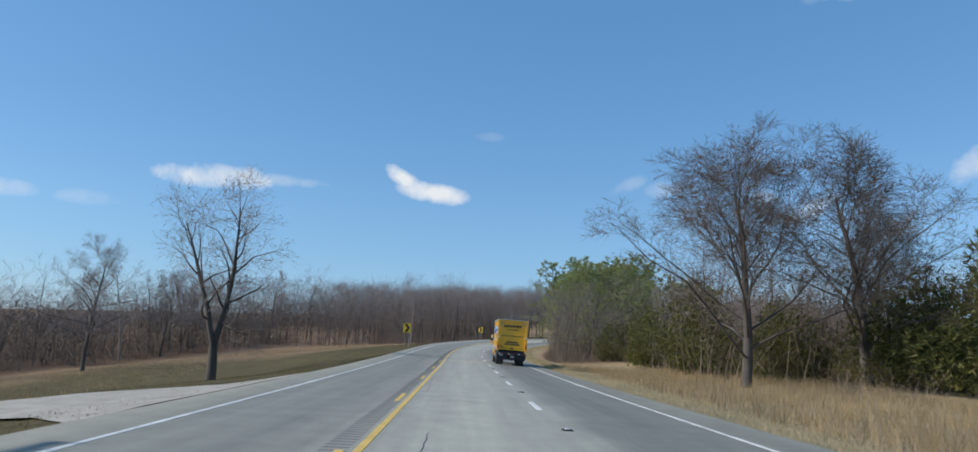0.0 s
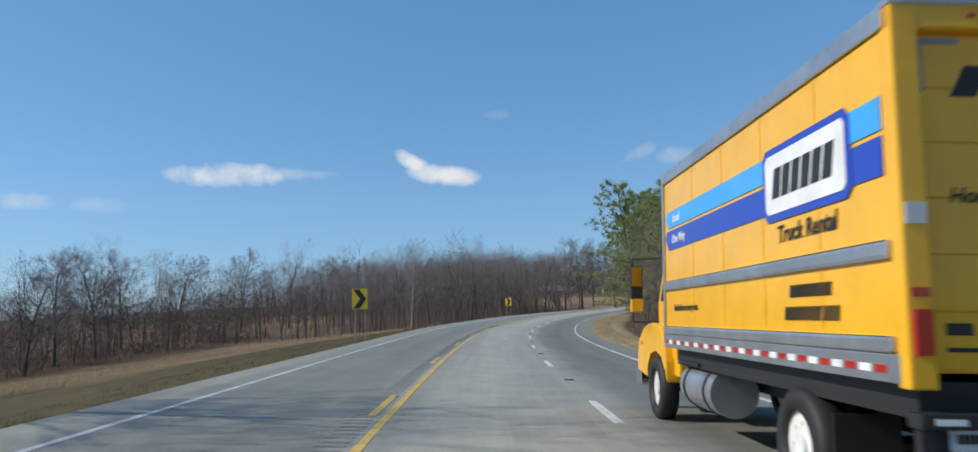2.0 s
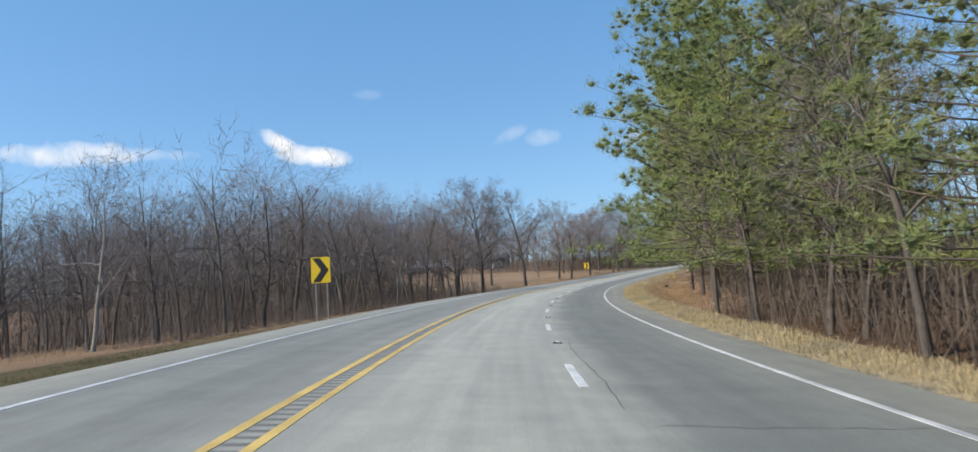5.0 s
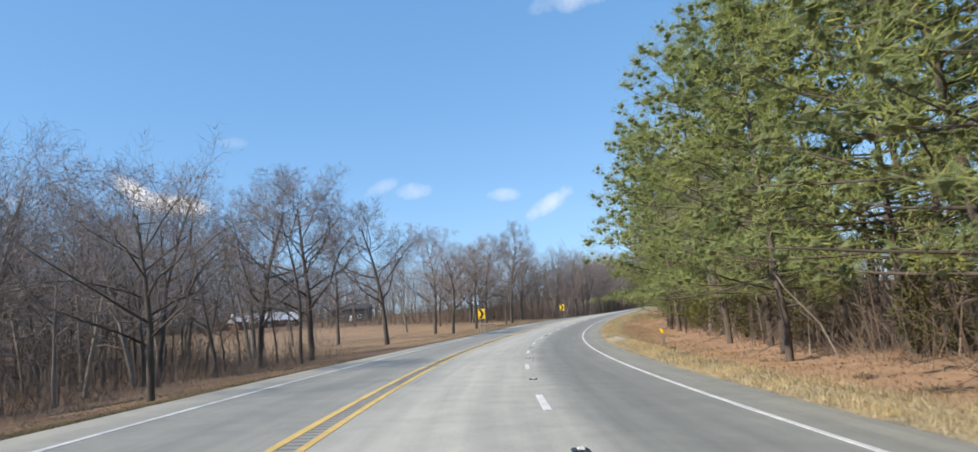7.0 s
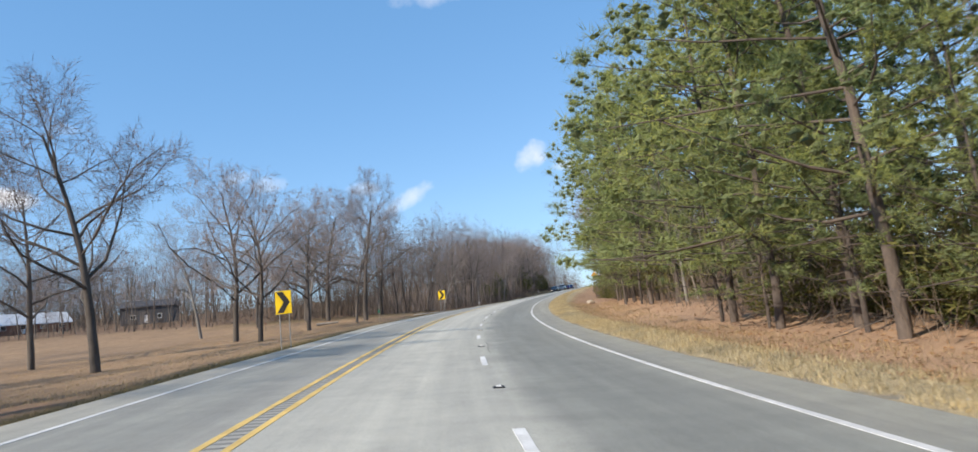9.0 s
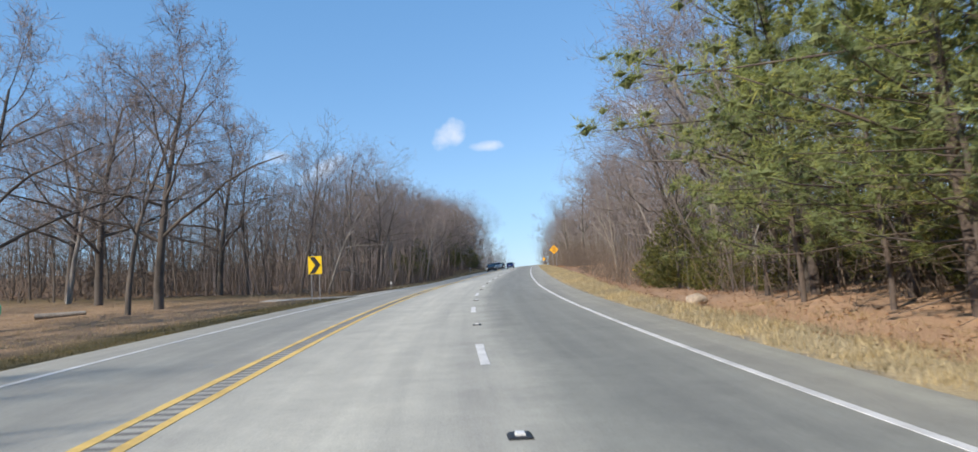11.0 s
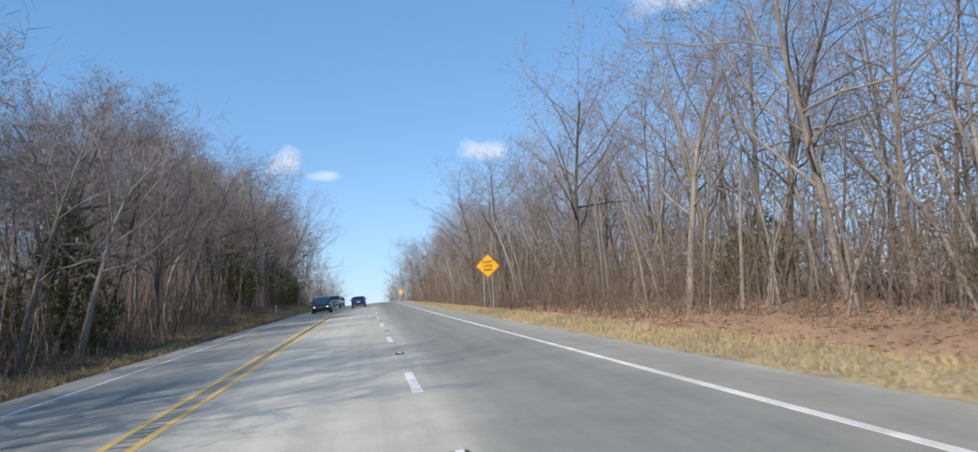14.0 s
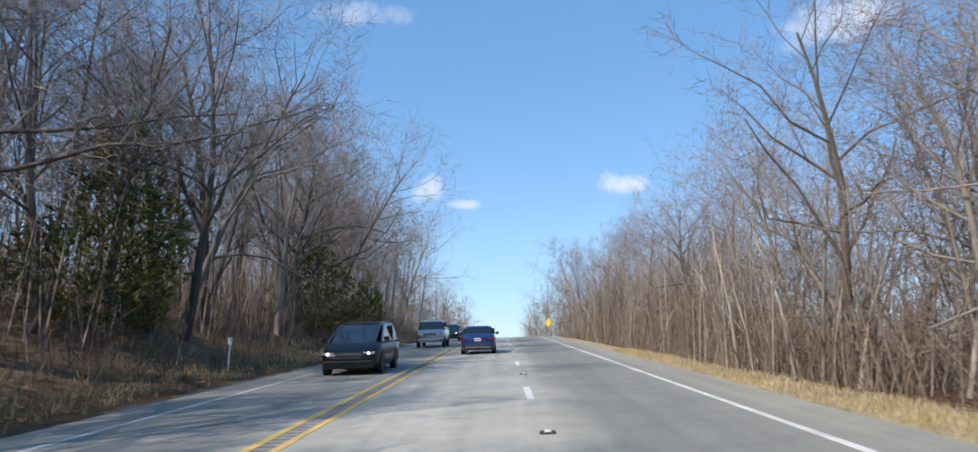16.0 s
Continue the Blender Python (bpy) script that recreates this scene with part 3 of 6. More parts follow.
def stripe(name, s0, s1, l, width, mat, step=2.0, ragged=0.0, seed=0):
    """A painted line with its own thin edge."""
    rng = random.Random(seed)
    n = max(1, int(round((s1 - s0) / step)))
    verts, quads = [], []
    for i in range(n + 1):
        s = s0 + (s1 - s0) * i / n
        w = width * (1 + rng.uniform(-ragged, ragged)) / 2
        for dl, up in ((-w - .004, 0.0), (-w, 0.006), (w, 0.006), (w + .004, 0.0)):
            p_ = at(s, l + dl)
            verts.append((p_.x, p_.y, p_.z + up))
    for i in range(n):
        for j in range(3):
            a = i * 4 + j
            quads.append((a, a + 1, a + 5, a + 4))
    quads = np.array(quads)
    return new(name, mesh_of(name, verts, quads, mat))


tagged(stripe("edge_line", -90, 640, 3.6, 0.12, WORN_LINE, 1.0, 0.12, 1), "worn white edge line on the asphalt", "road marking", "edge lines", "structure")
tagged(stripe("edge_line", -90, 640, -7.35, 0.12, WORN_LINE, 1.0, 0.12, 2), "worn white edge line on the asphalt", "road marking", "edge lines", "structure")
tagged(stripe("centre_line", -90, 136, -3.6, 0.13, YELLOW_LINE, 1.0, 0.10, 3), "solid yellow centre line on the asphalt", "road marking", "centre lines", "structure")
tagged(stripe("centre_line", 136, 640, -3.6, 0.13, WORN_YELLOW, 1.0, 0.14, 5), "faded yellow centre line on the asphalt", "road marking", "centre lines", "structure")
tagged(stripe("centre_line", 136, 640, -4.02, 0.13, WORN_YELLOW, 1.0, 0.14, 4), "faded yellow centre line on the asphalt", "road marking", "centre lines", "structure")
for k in range(-4, 12):
    tagged(stripe("centre_dash", 9.6 + 12.2 * k - 1.5, 9.6 + 12.2 * k + 1.5, -3.86, 0.13, YELLOW_LINE, 0.5, 0.1, k),
           "broken yellow centre line dash on the asphalt", "road marking", "yellow centre dashes", "structure")


def phase(s):
    return np.interp(s, (150, 215, 330), (9.2, 8.2, 11.0))


for k in range(-4, 50):
    c = 12.2 * k + phase(12.2 * k)
    tagged(stripe("lane_dash", c - 1.5, c + 1.5, 0.0, 0.15, WHITE_LINE, 0.5, 0.08, k), "white lane dash on the asphalt", "road marking", "white lane dashes", "structure")

# cracks that wander along and across the lanes
verts, quads = [], []
rng = random.Random(77)
for k in range(16):
    s, l = rng.uniform(0, 480), rng.choice((0.35, 0.35, -0.6, -2.6, 2.5, -5.4, -3.3)) + rng.uniform(-.15, .15)
    across = k % 4 == 0
    n = rng.randint(10, 26)
    for i in range(n + 1):
        w = rng.uniform(.004, .011) * (0.3 if i in (0, n) else 1)
        for q_ in (-w, w):
            verts.append(at(s + (q_ if across else 0), l + (0 if across else q_), 0.004))
        if i < n:
            base = len(verts) - 2
            quads.append((base, base + 1, base + 3, base + 2))
        if across:
            l, s = l + .22, s + rng.gauss(0, .06)
            if l > 5.0 or abs(l + 3.8) < .35:
                l -= .2
        else:
            s, l = s + .5, l + rng.gauss(0, .022)
tagged(new("road_crack", mesh_of("road_crack", verts, quads, TAR)), "thin dark cracks wandering through the asphalt", "crack", kind="stuff")

# grooves of the rumble strip by the centre line
verts, quads = [], []
for i in range(int(560 / 0.32)):
    s = -30 + i * 0.32
    base = len(verts)
    lo, hi = (-4.16, -3.76) if s < 130 else (-3.94, -3.68)
    for ds, l in ((0, lo), (0, hi), (0.12, hi), (0.12, lo)):
        p_ = at(s + ds, l, 0.004)
        verts.append(p_)
    quads.append((base, base + 1, base + 2, base + 3))
tagged(new("rumble_strip", mesh_of("rumble_strip", verts, quads, GROOVE)), "milled rumble strip grooves beside the yellow line", "rumble strip", kind="stuff")


def pavement_marker():
    """A raised reflective marker in its cast holder."""
    m = thing("pavement_marker", Matrix(), "raised pavement marker in a cast metal holder", "road marker", "raised markers")
    part("holder", prism(((-.12, 0), (.12, 0), (.09, .022), (-.09, .022)), "y", -.13, .13), DARK, m)
    part("reflector", prism(((-.05, .02), (.05, .02), (.04, .045), (-.04, .045)), "y", -.05, .05), WHITE, m, "white reflector")
    return m


rpm = pavement_marker()
first = True
for k in range(0, 46):
    c = 12.2 * k + phase(12.2 * k) + 6.1
    if first:
        rpm.matrix_world, first = ride(c, 0.06), False
    else:
        copy_thing(rpm, ride(c, 0.06))

# gravel lane that joins from the field, and the gravel apron by the woods


def lane_patch(name, s0, s1, l0, l1, mat, label, flare=3.0, seed=1):
    """A side road that flares out where it meets the pavement."""
    rng = random.Random(seed)
    verts, quads, n, m_ = [], [], 24, 8
    for i in range(n + 1):
        l = l0 + (l1 - l0) * i / n
        grow_ = flare * max(0, 1 - (l0 - l) / 6.0) ** 2
        for j in range(m_ + 1):
            s = s0 - grow_ + (s1 - s0 + 2 * grow_) * j / m_ + (rng.uniform(-.25, .25) if j in (0, m_) else 0)
            edge = 0.0 if j in (0, m_) else 0.05
            verts.append(at(s, l, edge - 0.03 + (0.02 if i else 0)))
    for i in range(n):
        for j in range(m_):
            a = i * (m_ + 1) + j
            quads.append((a, a + m_ + 1, a + m_ + 2, a + 1))
    return tagged(new(name, mesh_of(name, verts, quads, mat, True)), label, "side road", kind="structure")


lane_patch("gravel_road", 18.5, 31.5, -8.9, -75, GRAVEL, "pale gravel side road leading off across the field", 5.0)
lane_patch("gravel_apron", 374.5, 378.5, -8.65, -19, GRAVEL, "pale gravel drive opening into the woods", 8.0, 2)


# ---------------------------------------------------------------- trees
def grow(rng, start, way, length, radius, level, spec, out):
    """Grows a branch and its side branches; out collects (level, points, radii)."""
    n, wander, rise = spec["seg"][level], spec["wander"][level], spec["rise"][level]
    pts, d = [np.array(start, float)], np.array(way, float) / np.linalg.norm(way)
    for i in range(n):
        d = d + np.array([rng.gauss(0, wander), rng.gauss(0, wander), rng.gauss(0, wander) + rise])
        d /= np.linalg.norm(d)
        pts.append(pts[-1] + d * length / n)
    taper = spec["taper"][level]
    radii = [radius * (1 - (1 - taper) * i / n) for i in range(n + 1)]
    out.append((level, pts, radii))
    if level + 1 >= len(spec["seg"]):
        return
    kids = spec["kids"][level]
    kids = rng.randint(kids[0], kids[1])
    lo, hi = spec["from"][level]
    spin = rng.uniform(0, 6.28)
    for k in range(kids):
        f = lo + (hi - lo) * (k + rng.uniform(0.1, 0.9)) / kids
        x = f * n
        i = min(int(x), n - 1)
        p_ = pts[i] + (pts[i + 1] - pts[i]) * (x - i)
        axis = pts[i + 1] - pts[i]
        axis /= np.linalg.norm(axis)
        spin += 2.4 + rng.uniform(-.5, .5)
        side = np.cross(axis, (0.3, 0.5, 0.8))
        side /= np.linalg.norm(side)
        side2 = np.cross(axis, side)
        out_ = side * math.cos(spin) + side2 * math.sin(spin)
        ang = radians(rng.uniform(*spec["angle"][level]) * (1.28 - 0.62 * f if level == 0 else 1.0))
        w = axis * math.cos(ang) + out_ * math.sin(ang)
        shrink = spec["shape"](f, rng) if level == 0 else rng.uniform(0.75, 1.15) * (1.15 - 0.55 * f)
        r_here = radius * (1 - (1 - taper) * f)
        grow(rng, p_, w, spec["len"][level] * shrink, max(min(r_here * spec["thin"][level], r_here * 0.85), spec["min_r"]), level + 1, spec, out)


def tubes(branches, sides):
    """Tapered tubes round the branches; the thinnest run to a point."""
    V, T, n0 = [], [], 0
    for level, pts, radii in branches:
        k = sides[level]
        if k == 1:
            # the finest twigs are slivers
            a = pts[-1] - pts[0]
            s1 = np.cross(a, (math.sin(n0 * 1.7), math.cos(n0 * 2.3), math.sin(n0 * 0.7)))
            s1 = s1 * (radii[0] / (np.linalg.norm(s1) + 1e-6))
            V.extend((pts[0] - s1, pts[0] + s1, pts[-1]))
            T.append((n0, n0 + 1, n0 + 2))
            n0 += 3
            continue
        ring = [(math.cos(6.2832 * j / k), math.sin(6.2832 * j / k)) for j in range(k)]
        last = len(pts) - 1
        tip = radii[-1] < 0.02
        for i, p_ in enumerate(pts):
            if tip and i == last:
                V.append(p_)
                break
            a = pts[min(i + 1, last)] - pts[max(i - 1, 0)]
            a = a / np.linalg.norm(a)
            s1 = np.cross(a, (0.21, 0.97, 0.13) if abs(a[2]) > 0.5 else (0.1, 0.05, 1.0))
            s1 = s1 / np.linalg.norm(s1)
            s2 = np.cross(a, s1)
            V.extend(p_ + radii[i] * (s1 * c + s2 * s) for c, s in ring)
        for i in range(last):
            b0, b1 = n0 + i * k, n0 + (i + 1) * k
            for j in range(k):
                j2 = (j + 1) % k
                if tip and i == last - 1:
                    T.append((b0 + j, b0 + j2, b1))
                else:
                    T.append((b0 + j, b0 + j2, b1 + j2))
                    T.append((b0 + j, b1 + j2, b1 + j))
        n0 += len(V) - n0
    return np.array(V), np.array(T)


def hardwood_spec(height, rich, spread=1.0, low=0.3, twig=0.012, fan=None, limbs=None):
    full = rich == "full"
    return dict(
        seg=[8, 5, 4, 2, 1] if full else ([7, 4, 2, 1, 1] if rich == "mid" else [5, 3, 1, 1]),
        wander=[0.045 if full else 0.07, 0.2, 0.26, 0.28, 0.2], rise=[0.02, 0.05, 0.06, 0.05, 0.03], taper=[0.22, 0.25, 0.3, 0.35, 0.1] if full else ([0.2, 0.25, 0.3, 0.2, 0.1] if rich == "mid" else [0.2, 0.25, 0.2, 0.1]),
        kids=[limbs or (15, 17), (11, 13) if limbs else (9, 11), (8, 9) if limbs else (7, 8), (6, 7)] if full else ([(13, 15), (6, 8), (5, 6), (2, 3)] if rich == "mid" else [(11, 13), (5, 6), (4, 5)]),
        angle=[fan or ((42, 66) if full else (36, 66)), (28, 62), (25, 60), (25, 60)],
        **{"from": [(low, 1.0), (0.22, 1.0), (0.2, 1.0), (0.1, 1.0)]},
        len=[height * 0.40 * spread, height * 0.17, height * 0.085, height * 0.05] if full else ([height * 0.36 * spread, height * 0.15, height * 0.095, height * 0.06] if rich == "mid" else [height * 0.34 * spread, height * 0.16, height * 0.09]),
        thin=[(0.34 if limbs else 0.54) if full else 0.52, 0.5, 0.5, 0.5], min_r=twig,
        shape=lambda f, rng: rng.uniform(0.75, 1.15) * ((1.15 - 0.75 * max(0, (f - low) / (1 - low))) if full else (0.95 + 0.35 * math.sin(3.0 * (f - low) / (1 - low)) - 0.35 * (f - low) / (1 - low))))


def hardwood(seed, height, radius, rich, spread=1.0, low=0.3, lean=0.0, twig=0.012, fork=False, fan=None, limbs=None):
    rng = random.Random(seed)
    spec, out_ = hardwood_spec(height, rich, spread, low, twig, fan, limbs), []
    if fork:
        rng2 = random.Random(seed + 9)
        stem = [np.array((0, 0, -0.3)), np.array((0.05, 0, height * .08)), np.array((0.0, 0.05, height * .17))]
        out_.append((0, stem, [radius * 1.25, radius * 1.05, radius * .95]))
        for w in ((-0.30, 0.1, 1.0), (0.30, -0.12, 1.0)):
            grow(rng2, stem[-1], w, height * rng2.uniform(.66, .74), radius * 0.72, 0, spec, out_)
    else:
        grow(rng, (0, 0, -0.4), (lean, rng.uniform(-.04, .04), 1.0), height * (0.92 if rich == "full" else 0.80), radius, 0, spec, out_)
    return out_


def tree_thing(name, branches, sides, bark, twig_mat, label, category="tree"):
    """A tree with its trunk and limbs as one part and the fine crown as another."""
    t = thing(name, Matrix(), label, category)
    big = [b for b in branches if b[0] <= 1]
    fine = [b for b in branches if b[0] > 1]
    for pname, bs, mat in (("trunk", big, bark), ("crown", fine, twig_mat)):
        v, f = tubes(bs, sides)
        ob = new(pname, mesh_of(pname, v, f, mat, True))
        ob.parent = t
    return t


SIDES = {"full": [8, 5, 3, 1, 1], "mid": [7, 4, 3, 1, 1], "lite": [5, 3, 1, 1]}
VARIANTS = []
for i in range(6):
    VARIANTS.append(tree_thing("bare_tree", hardwood(100 + i, 16.0, 0.17 + .012 * i, "mid", 0.80 + 0.06 * i, 0.24 + 0.07 * (i % 3), random.Random(i).uniform(-.09, .09), 0.0095), SIDES["mid"],
                               BARK_PALE if i % 2 else BARK, TWIG, "tall leafless grey hardwood at the edge of the woods"))
HEROES = []
for i in range(3):
    HEROES.append(tree_thing("bare_tree", hardwood(300 + i, 17.0, 0.33, "full", 1.42 + 0.08 * i, 0.27, 0.0, 0.014, fan=(48, 76)), SIDES["full"], BARK, TWIG, "broad leafless oak with fine grey twigs on the grass"))
VASES = [tree_thing("bare_tree", hardwood(611 + i, 15.0, 0.27, "full", 1.55, 0.15, 0.0, 0.011, fan=(26, 52), limbs=(24, 26)), SIDES["full"], BARK, BRUSH, "broad fan-shaped leafless oak beside the dry roadside grass") for i in range(2)]
SYCAMORE = tree_thing("bare_tree", hardwood(333, 17.0, 0.34, "full", 1.0, 0.3, -.1, 0.013), SIDES["full"], BARK_PALE, TWIG, "crooked pale-barked leafless tree above the leafy verge")
FORKED = tree_thing("bare_tree", hardwood(411, 18.5, 0.42, "mid", 0.62, 0.12, 0.0, 0.016, fork=True), SIDES["mid"], BARK, TWIG, "tall forked bare tree in the roadside field")
LITE = []
for i in range(5):
    bs = hardwood(500 + i, 15.0, 0.135, "lite", 0.9 + .05 * i, (.30, .22, .36, .26, .32)[i], (-.08, .05, -.03, .08, .02)[i], 0.017)
    big, fine = [b for b in bs if b[0] <= 1], [b for b in bs if b[0] > 1]
    LITE.append((tubes(big, SIDES["lite"]), tubes(fine, SIDES["lite"])))


def scaled(m, k, kz=None):
    return m @ Matrix.Diagonal((k, k, kz or k, 1))


def reach_of(t):
    """The full height of a tree as built."""
    return max(v.co.z for ob in t.children for v in ob.data.vertices)


used = set()


def plant(kind, s, l, size=1.0, turn=None, tall=None, group="", label="", tilt=0.0):
    """Sets a tree of that kind on the ground there; the first use takes the tree itself."""
    rng = random.Random(int(s * 31 + l * 17))
    m = scaled(stand(s, l, 0, -0.05) @ pose(0, 0, 0, 0, -tilt if l > 0 else tilt, 0) @ pose(0, 0, 0, 0, 0, rng.uniform(0, 360) if turn is None else turn), size, tall)
    if kind.name not in used:
        used.add(kind.name)
        kind.matrix_world = m
        ob = kind
    else:
        src_scale = kind.scale.copy()
        kind.scale = (1, 1, 1)
        ob = copy_thing(kind, m)
        kind.scale = src_scale
    return tagged(ob, label, group=group)


def woods(name, places, label, mats=(BARK, TWIG), seed=0, lo=0.8, hi=1.25, kinds=None):
    """Far or deep woods that nobody could count, as one mesh of many bare trees."""
    rng = random.Random(seed)
    V, T, I, n0 = [], [], [], 0
    for s, l in places:
        k, a = rng.uniform(lo, hi), rng.uniform(0, 6.28)
        kz = k * rng.uniform(0.9, 1.15)
        o = at(s, l, -0.1)
        ca, sa = math.cos(a) * k, math.sin(a) * k
        for mi, (v, f) in enumerate(rng.choice(kinds or LITE)):
            w = np.empty_like(v)
            w[:, 0] = v[:, 0] * ca - v[:, 1] * sa + o.x
            w[:, 1] = v[:, 0] * sa + v[:, 1] * ca + o.y
            w[:, 2] = v[:, 2] * kz + o.z
            V.append(w)
            T.append(f + n0)
            I.append(np.full(len(f), mi))
            n0 += len(v)
    if V:
        return tagged(new(name, mesh_of(name, np.concatenate(V), np.concatenate(T), mats, False, np.concatenate(I))), label, "woods", kind="stuff")


def scatter(seed, n, s0, s1, l0, l1, gap=2.5, keep=None):
    """Places spread over a stretch beside the road, no two closer than gap."""
    rng, got = random.Random(seed), []
    for _ in range(n * 12):
        s, l = rng.uniform(s0, s1), rng.uniform(l0, l1)
        if keep and not keep(s, l):
            continue
        if all((s - a) ** 2 + (l - b) ** 2 > gap * gap for a, b in got):
            got.append((s, l))
            if len(got) == n:
                break
    return got


# --- pines
def tuft(rng, c, d, size, V, T, count=9, wide=.11):
    """A spray of needles round the direction d."""
    d = d / (np.linalg.norm(d) + 1e-6)
    for _ in range(count):
        w = d * 0.7 + np.array([rng.gauss(0, .62), rng.gauss(0, .62), rng.gauss(0, .55)])
        w /= np.linalg.norm(w) + 1e-6
        side = np.cross(w, (rng.uniform(-1, 1), rng.uniform(-1, 1), rng.uniform(-1, 1)))
        side *= size * wide / (np.linalg.norm(side) + 1e-6)
        L = size * rng.uniform(0.7, 1.2)
        n = len(V)
        V.extend((c - side, c + side, c + w * L + side * .25))
        T.append((n, n + 1, n + 2))


def pine(seed, height, radius, low, reach, sprays, fine):
    """Loblolly pine leaning to the light: a stem, whorls of long limbs, and puffs of needles along them."""
    rng = random.Random(seed)
    wood_, V, T, I = [], [], [], []
    lean = rng.uniform(.04, .12)
    stem = [np.array((rng.uniform(-.15, .15) * (i > 0) - lean * height * (i / 8) ** 1.5, rng.uniform(-.15, .15) * (i > 0), -0.4 + height * i / 8)) for i in range(9)]
    wood_.append((0, stem, [radius * (1 - 0.85 * i / 8) for i in range(9)]))
    for k in range(24):
        f = rng.uniform(.05, low + .14)
        x = f * 8
        i = min(int(x), 7)
        p0 = stem[i] + (stem[i + 1] - stem[i]) * (x - i)
        a = rng.uniform(0, 6.28)
        d = np.array((math.cos(a), math.sin(a), rng.uniform(-.35, .15))) * rng.uniform(1.2, 3.4)
        e = p0 + d + np.array((rng.gauss(0, .25), rng.gauss(0, .25), rng.gauss(-.1, .2)))
        wood_.append((1, [p0, p0 + d * .5, e], [.022, .016, .006]))
        for _ in range(3):
            q_ = p0 + (e - p0) * rng.uniform(.3, .95)
            wood_.append((1, [q_, q_ + np.array((rng.gauss(0, .5), rng.gauss(0, .5), rng.gauss(0, .35)))], [.010, .004]))
    n = 48
    for k in range(n):
        f = low + (0.98 - low) * (k + rng.random()) / n
        x = f * 8
        i = min(int(x), 7)
        p0 = stem[i] + (stem[i + 1] - stem[i]) * (x - i)
        a = k * 2.4 + rng.uniform(-.4, .4)
        g = (f - low) / (1 - low)
        L = reach * (0.30 + 0.80 * math.sin(math.pi * min(1, 0.36 + g * 0.64))) * rng.uniform(0.75, 1.1) * (1 - .32 * math.cos(a))
        d = np.array((math.cos(a), math.sin(a), -0.10 + 0.62 * g + rng.uniform(-.15, .2)))
        d /= np.linalg.norm(d)
        pts = [p0]
        for j in range(4):
            d = d + np.array((rng.gauss(0, .1), rng.gauss(0, .1), 0.08 + rng.gauss(0, .06)))
            d /= np.linalg.norm(d)
            pts.append(pts[-1] + d * L / 4)
        wood_.append((1, pts, [max(.055 * (1 - g) + .018, .02) * (1 - .2 * j) for j in range(5)]))
        for j in range(sprays):
            x = 3.9 if j == 0 else (rng.uniform(3.0, 4.0) if j < 4 else rng.uniform(0.8, 3.6))
            i = min(int(x), 3)
            q_ = pts[i] + (pts[i + 1] - pts[i]) * (x - i)
            c_ = q_ + np.array((rng.gauss(0, .3), rng.gauss(0, .3), rng.gauss(0.1, .12))) * (0.3 + 0.22 * L) * (0 if j == 0 else .6 if j < 4 else 1)
            r_ = rng.uniform(.42, .78) * (1.0 if fine else 1.2)
            puff(rng, c_, r_, V, T, I, 37 if fine else 13, .031 if fine else .07)
    for j in range(6):
        puff(rng, stem[-1] + np.array((rng.gauss(0, .4), rng.gauss(0, .4), rng.uniform(-1.4, .2))), .4, V, T, I, 34, .03)
    return wood_, np.array(V), np.array(T), np.array(I)


def puff(rng, c, r, V, T, I, count, wide):
    """A soft round tuft of foliage: long needles bursting from a small ragged heart coloured darker like shade."""
    n0 = len(V)
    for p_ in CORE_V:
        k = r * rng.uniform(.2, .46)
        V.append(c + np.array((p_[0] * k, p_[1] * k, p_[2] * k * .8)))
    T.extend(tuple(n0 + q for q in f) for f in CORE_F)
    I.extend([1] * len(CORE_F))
    for _ in range(count):
        w = np.array((rng.gauss(0, 1), rng.gauss(0, 1), rng.gauss(.2, 1)))
        w /= np.linalg.norm(w) + 1e-6
        s0 = c + w * np.array((1, 1, .82)) * r * rng.uniform(.1, .8)
        d = w + np.array((rng.gauss(0, .6), rng.gauss(0, .6), rng.gauss(.2, .6)))
        L = rng.uniform(.28, .54)
        d *= L / (np.linalg.norm(d) + 1e-6)
        side = np.cross(d, (rng.uniform(-1, 1), rng.uniform(-1, 1), rng.uniform(-1, 1)))
        side *= wide * .42 / (np.linalg.norm(side) + 1e-6)
        n0 = len(V)
        V.extend((s0 - side, s0 + side, s0 + d))
        T.append((n0, n0 + 1, n0 + 2))
        I.append(0)


def core():
    v = [(1, 0, 0), (-1, 0, 0), (0, 1, 0), (0, -1, 0), (0, 0, 1), (0, 0, -1)]
    return v, [(0, 2, 4), (2, 1, 4), (1, 3, 4), (3, 0, 4), (2, 0, 5), (1, 2, 5), (3, 1, 5), (0, 3, 5)]


CORE_V, CORE_F = core()
PINES = []
for i in range(5):
    w, v, f, idx = pine(700 + i, 21.0, 0.22, (0.15, 0.18, 0.13, 0.2, 0.24)[i], 6.0, 11 if i < 3 else 9, i < 3)
    t = thing("pine_tree", Matrix(), "tall loblolly pine with soft green needle puffs", "pine tree")
    tv, tf = tubes(w, [8, 4])
    ob = new("trunk", mesh_of("trunk", tv, tf, PINE_BARK, True))
    ob.parent = t
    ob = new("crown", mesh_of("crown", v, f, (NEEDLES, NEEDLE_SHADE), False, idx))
    ob.parent = t
    PINES.append(t)


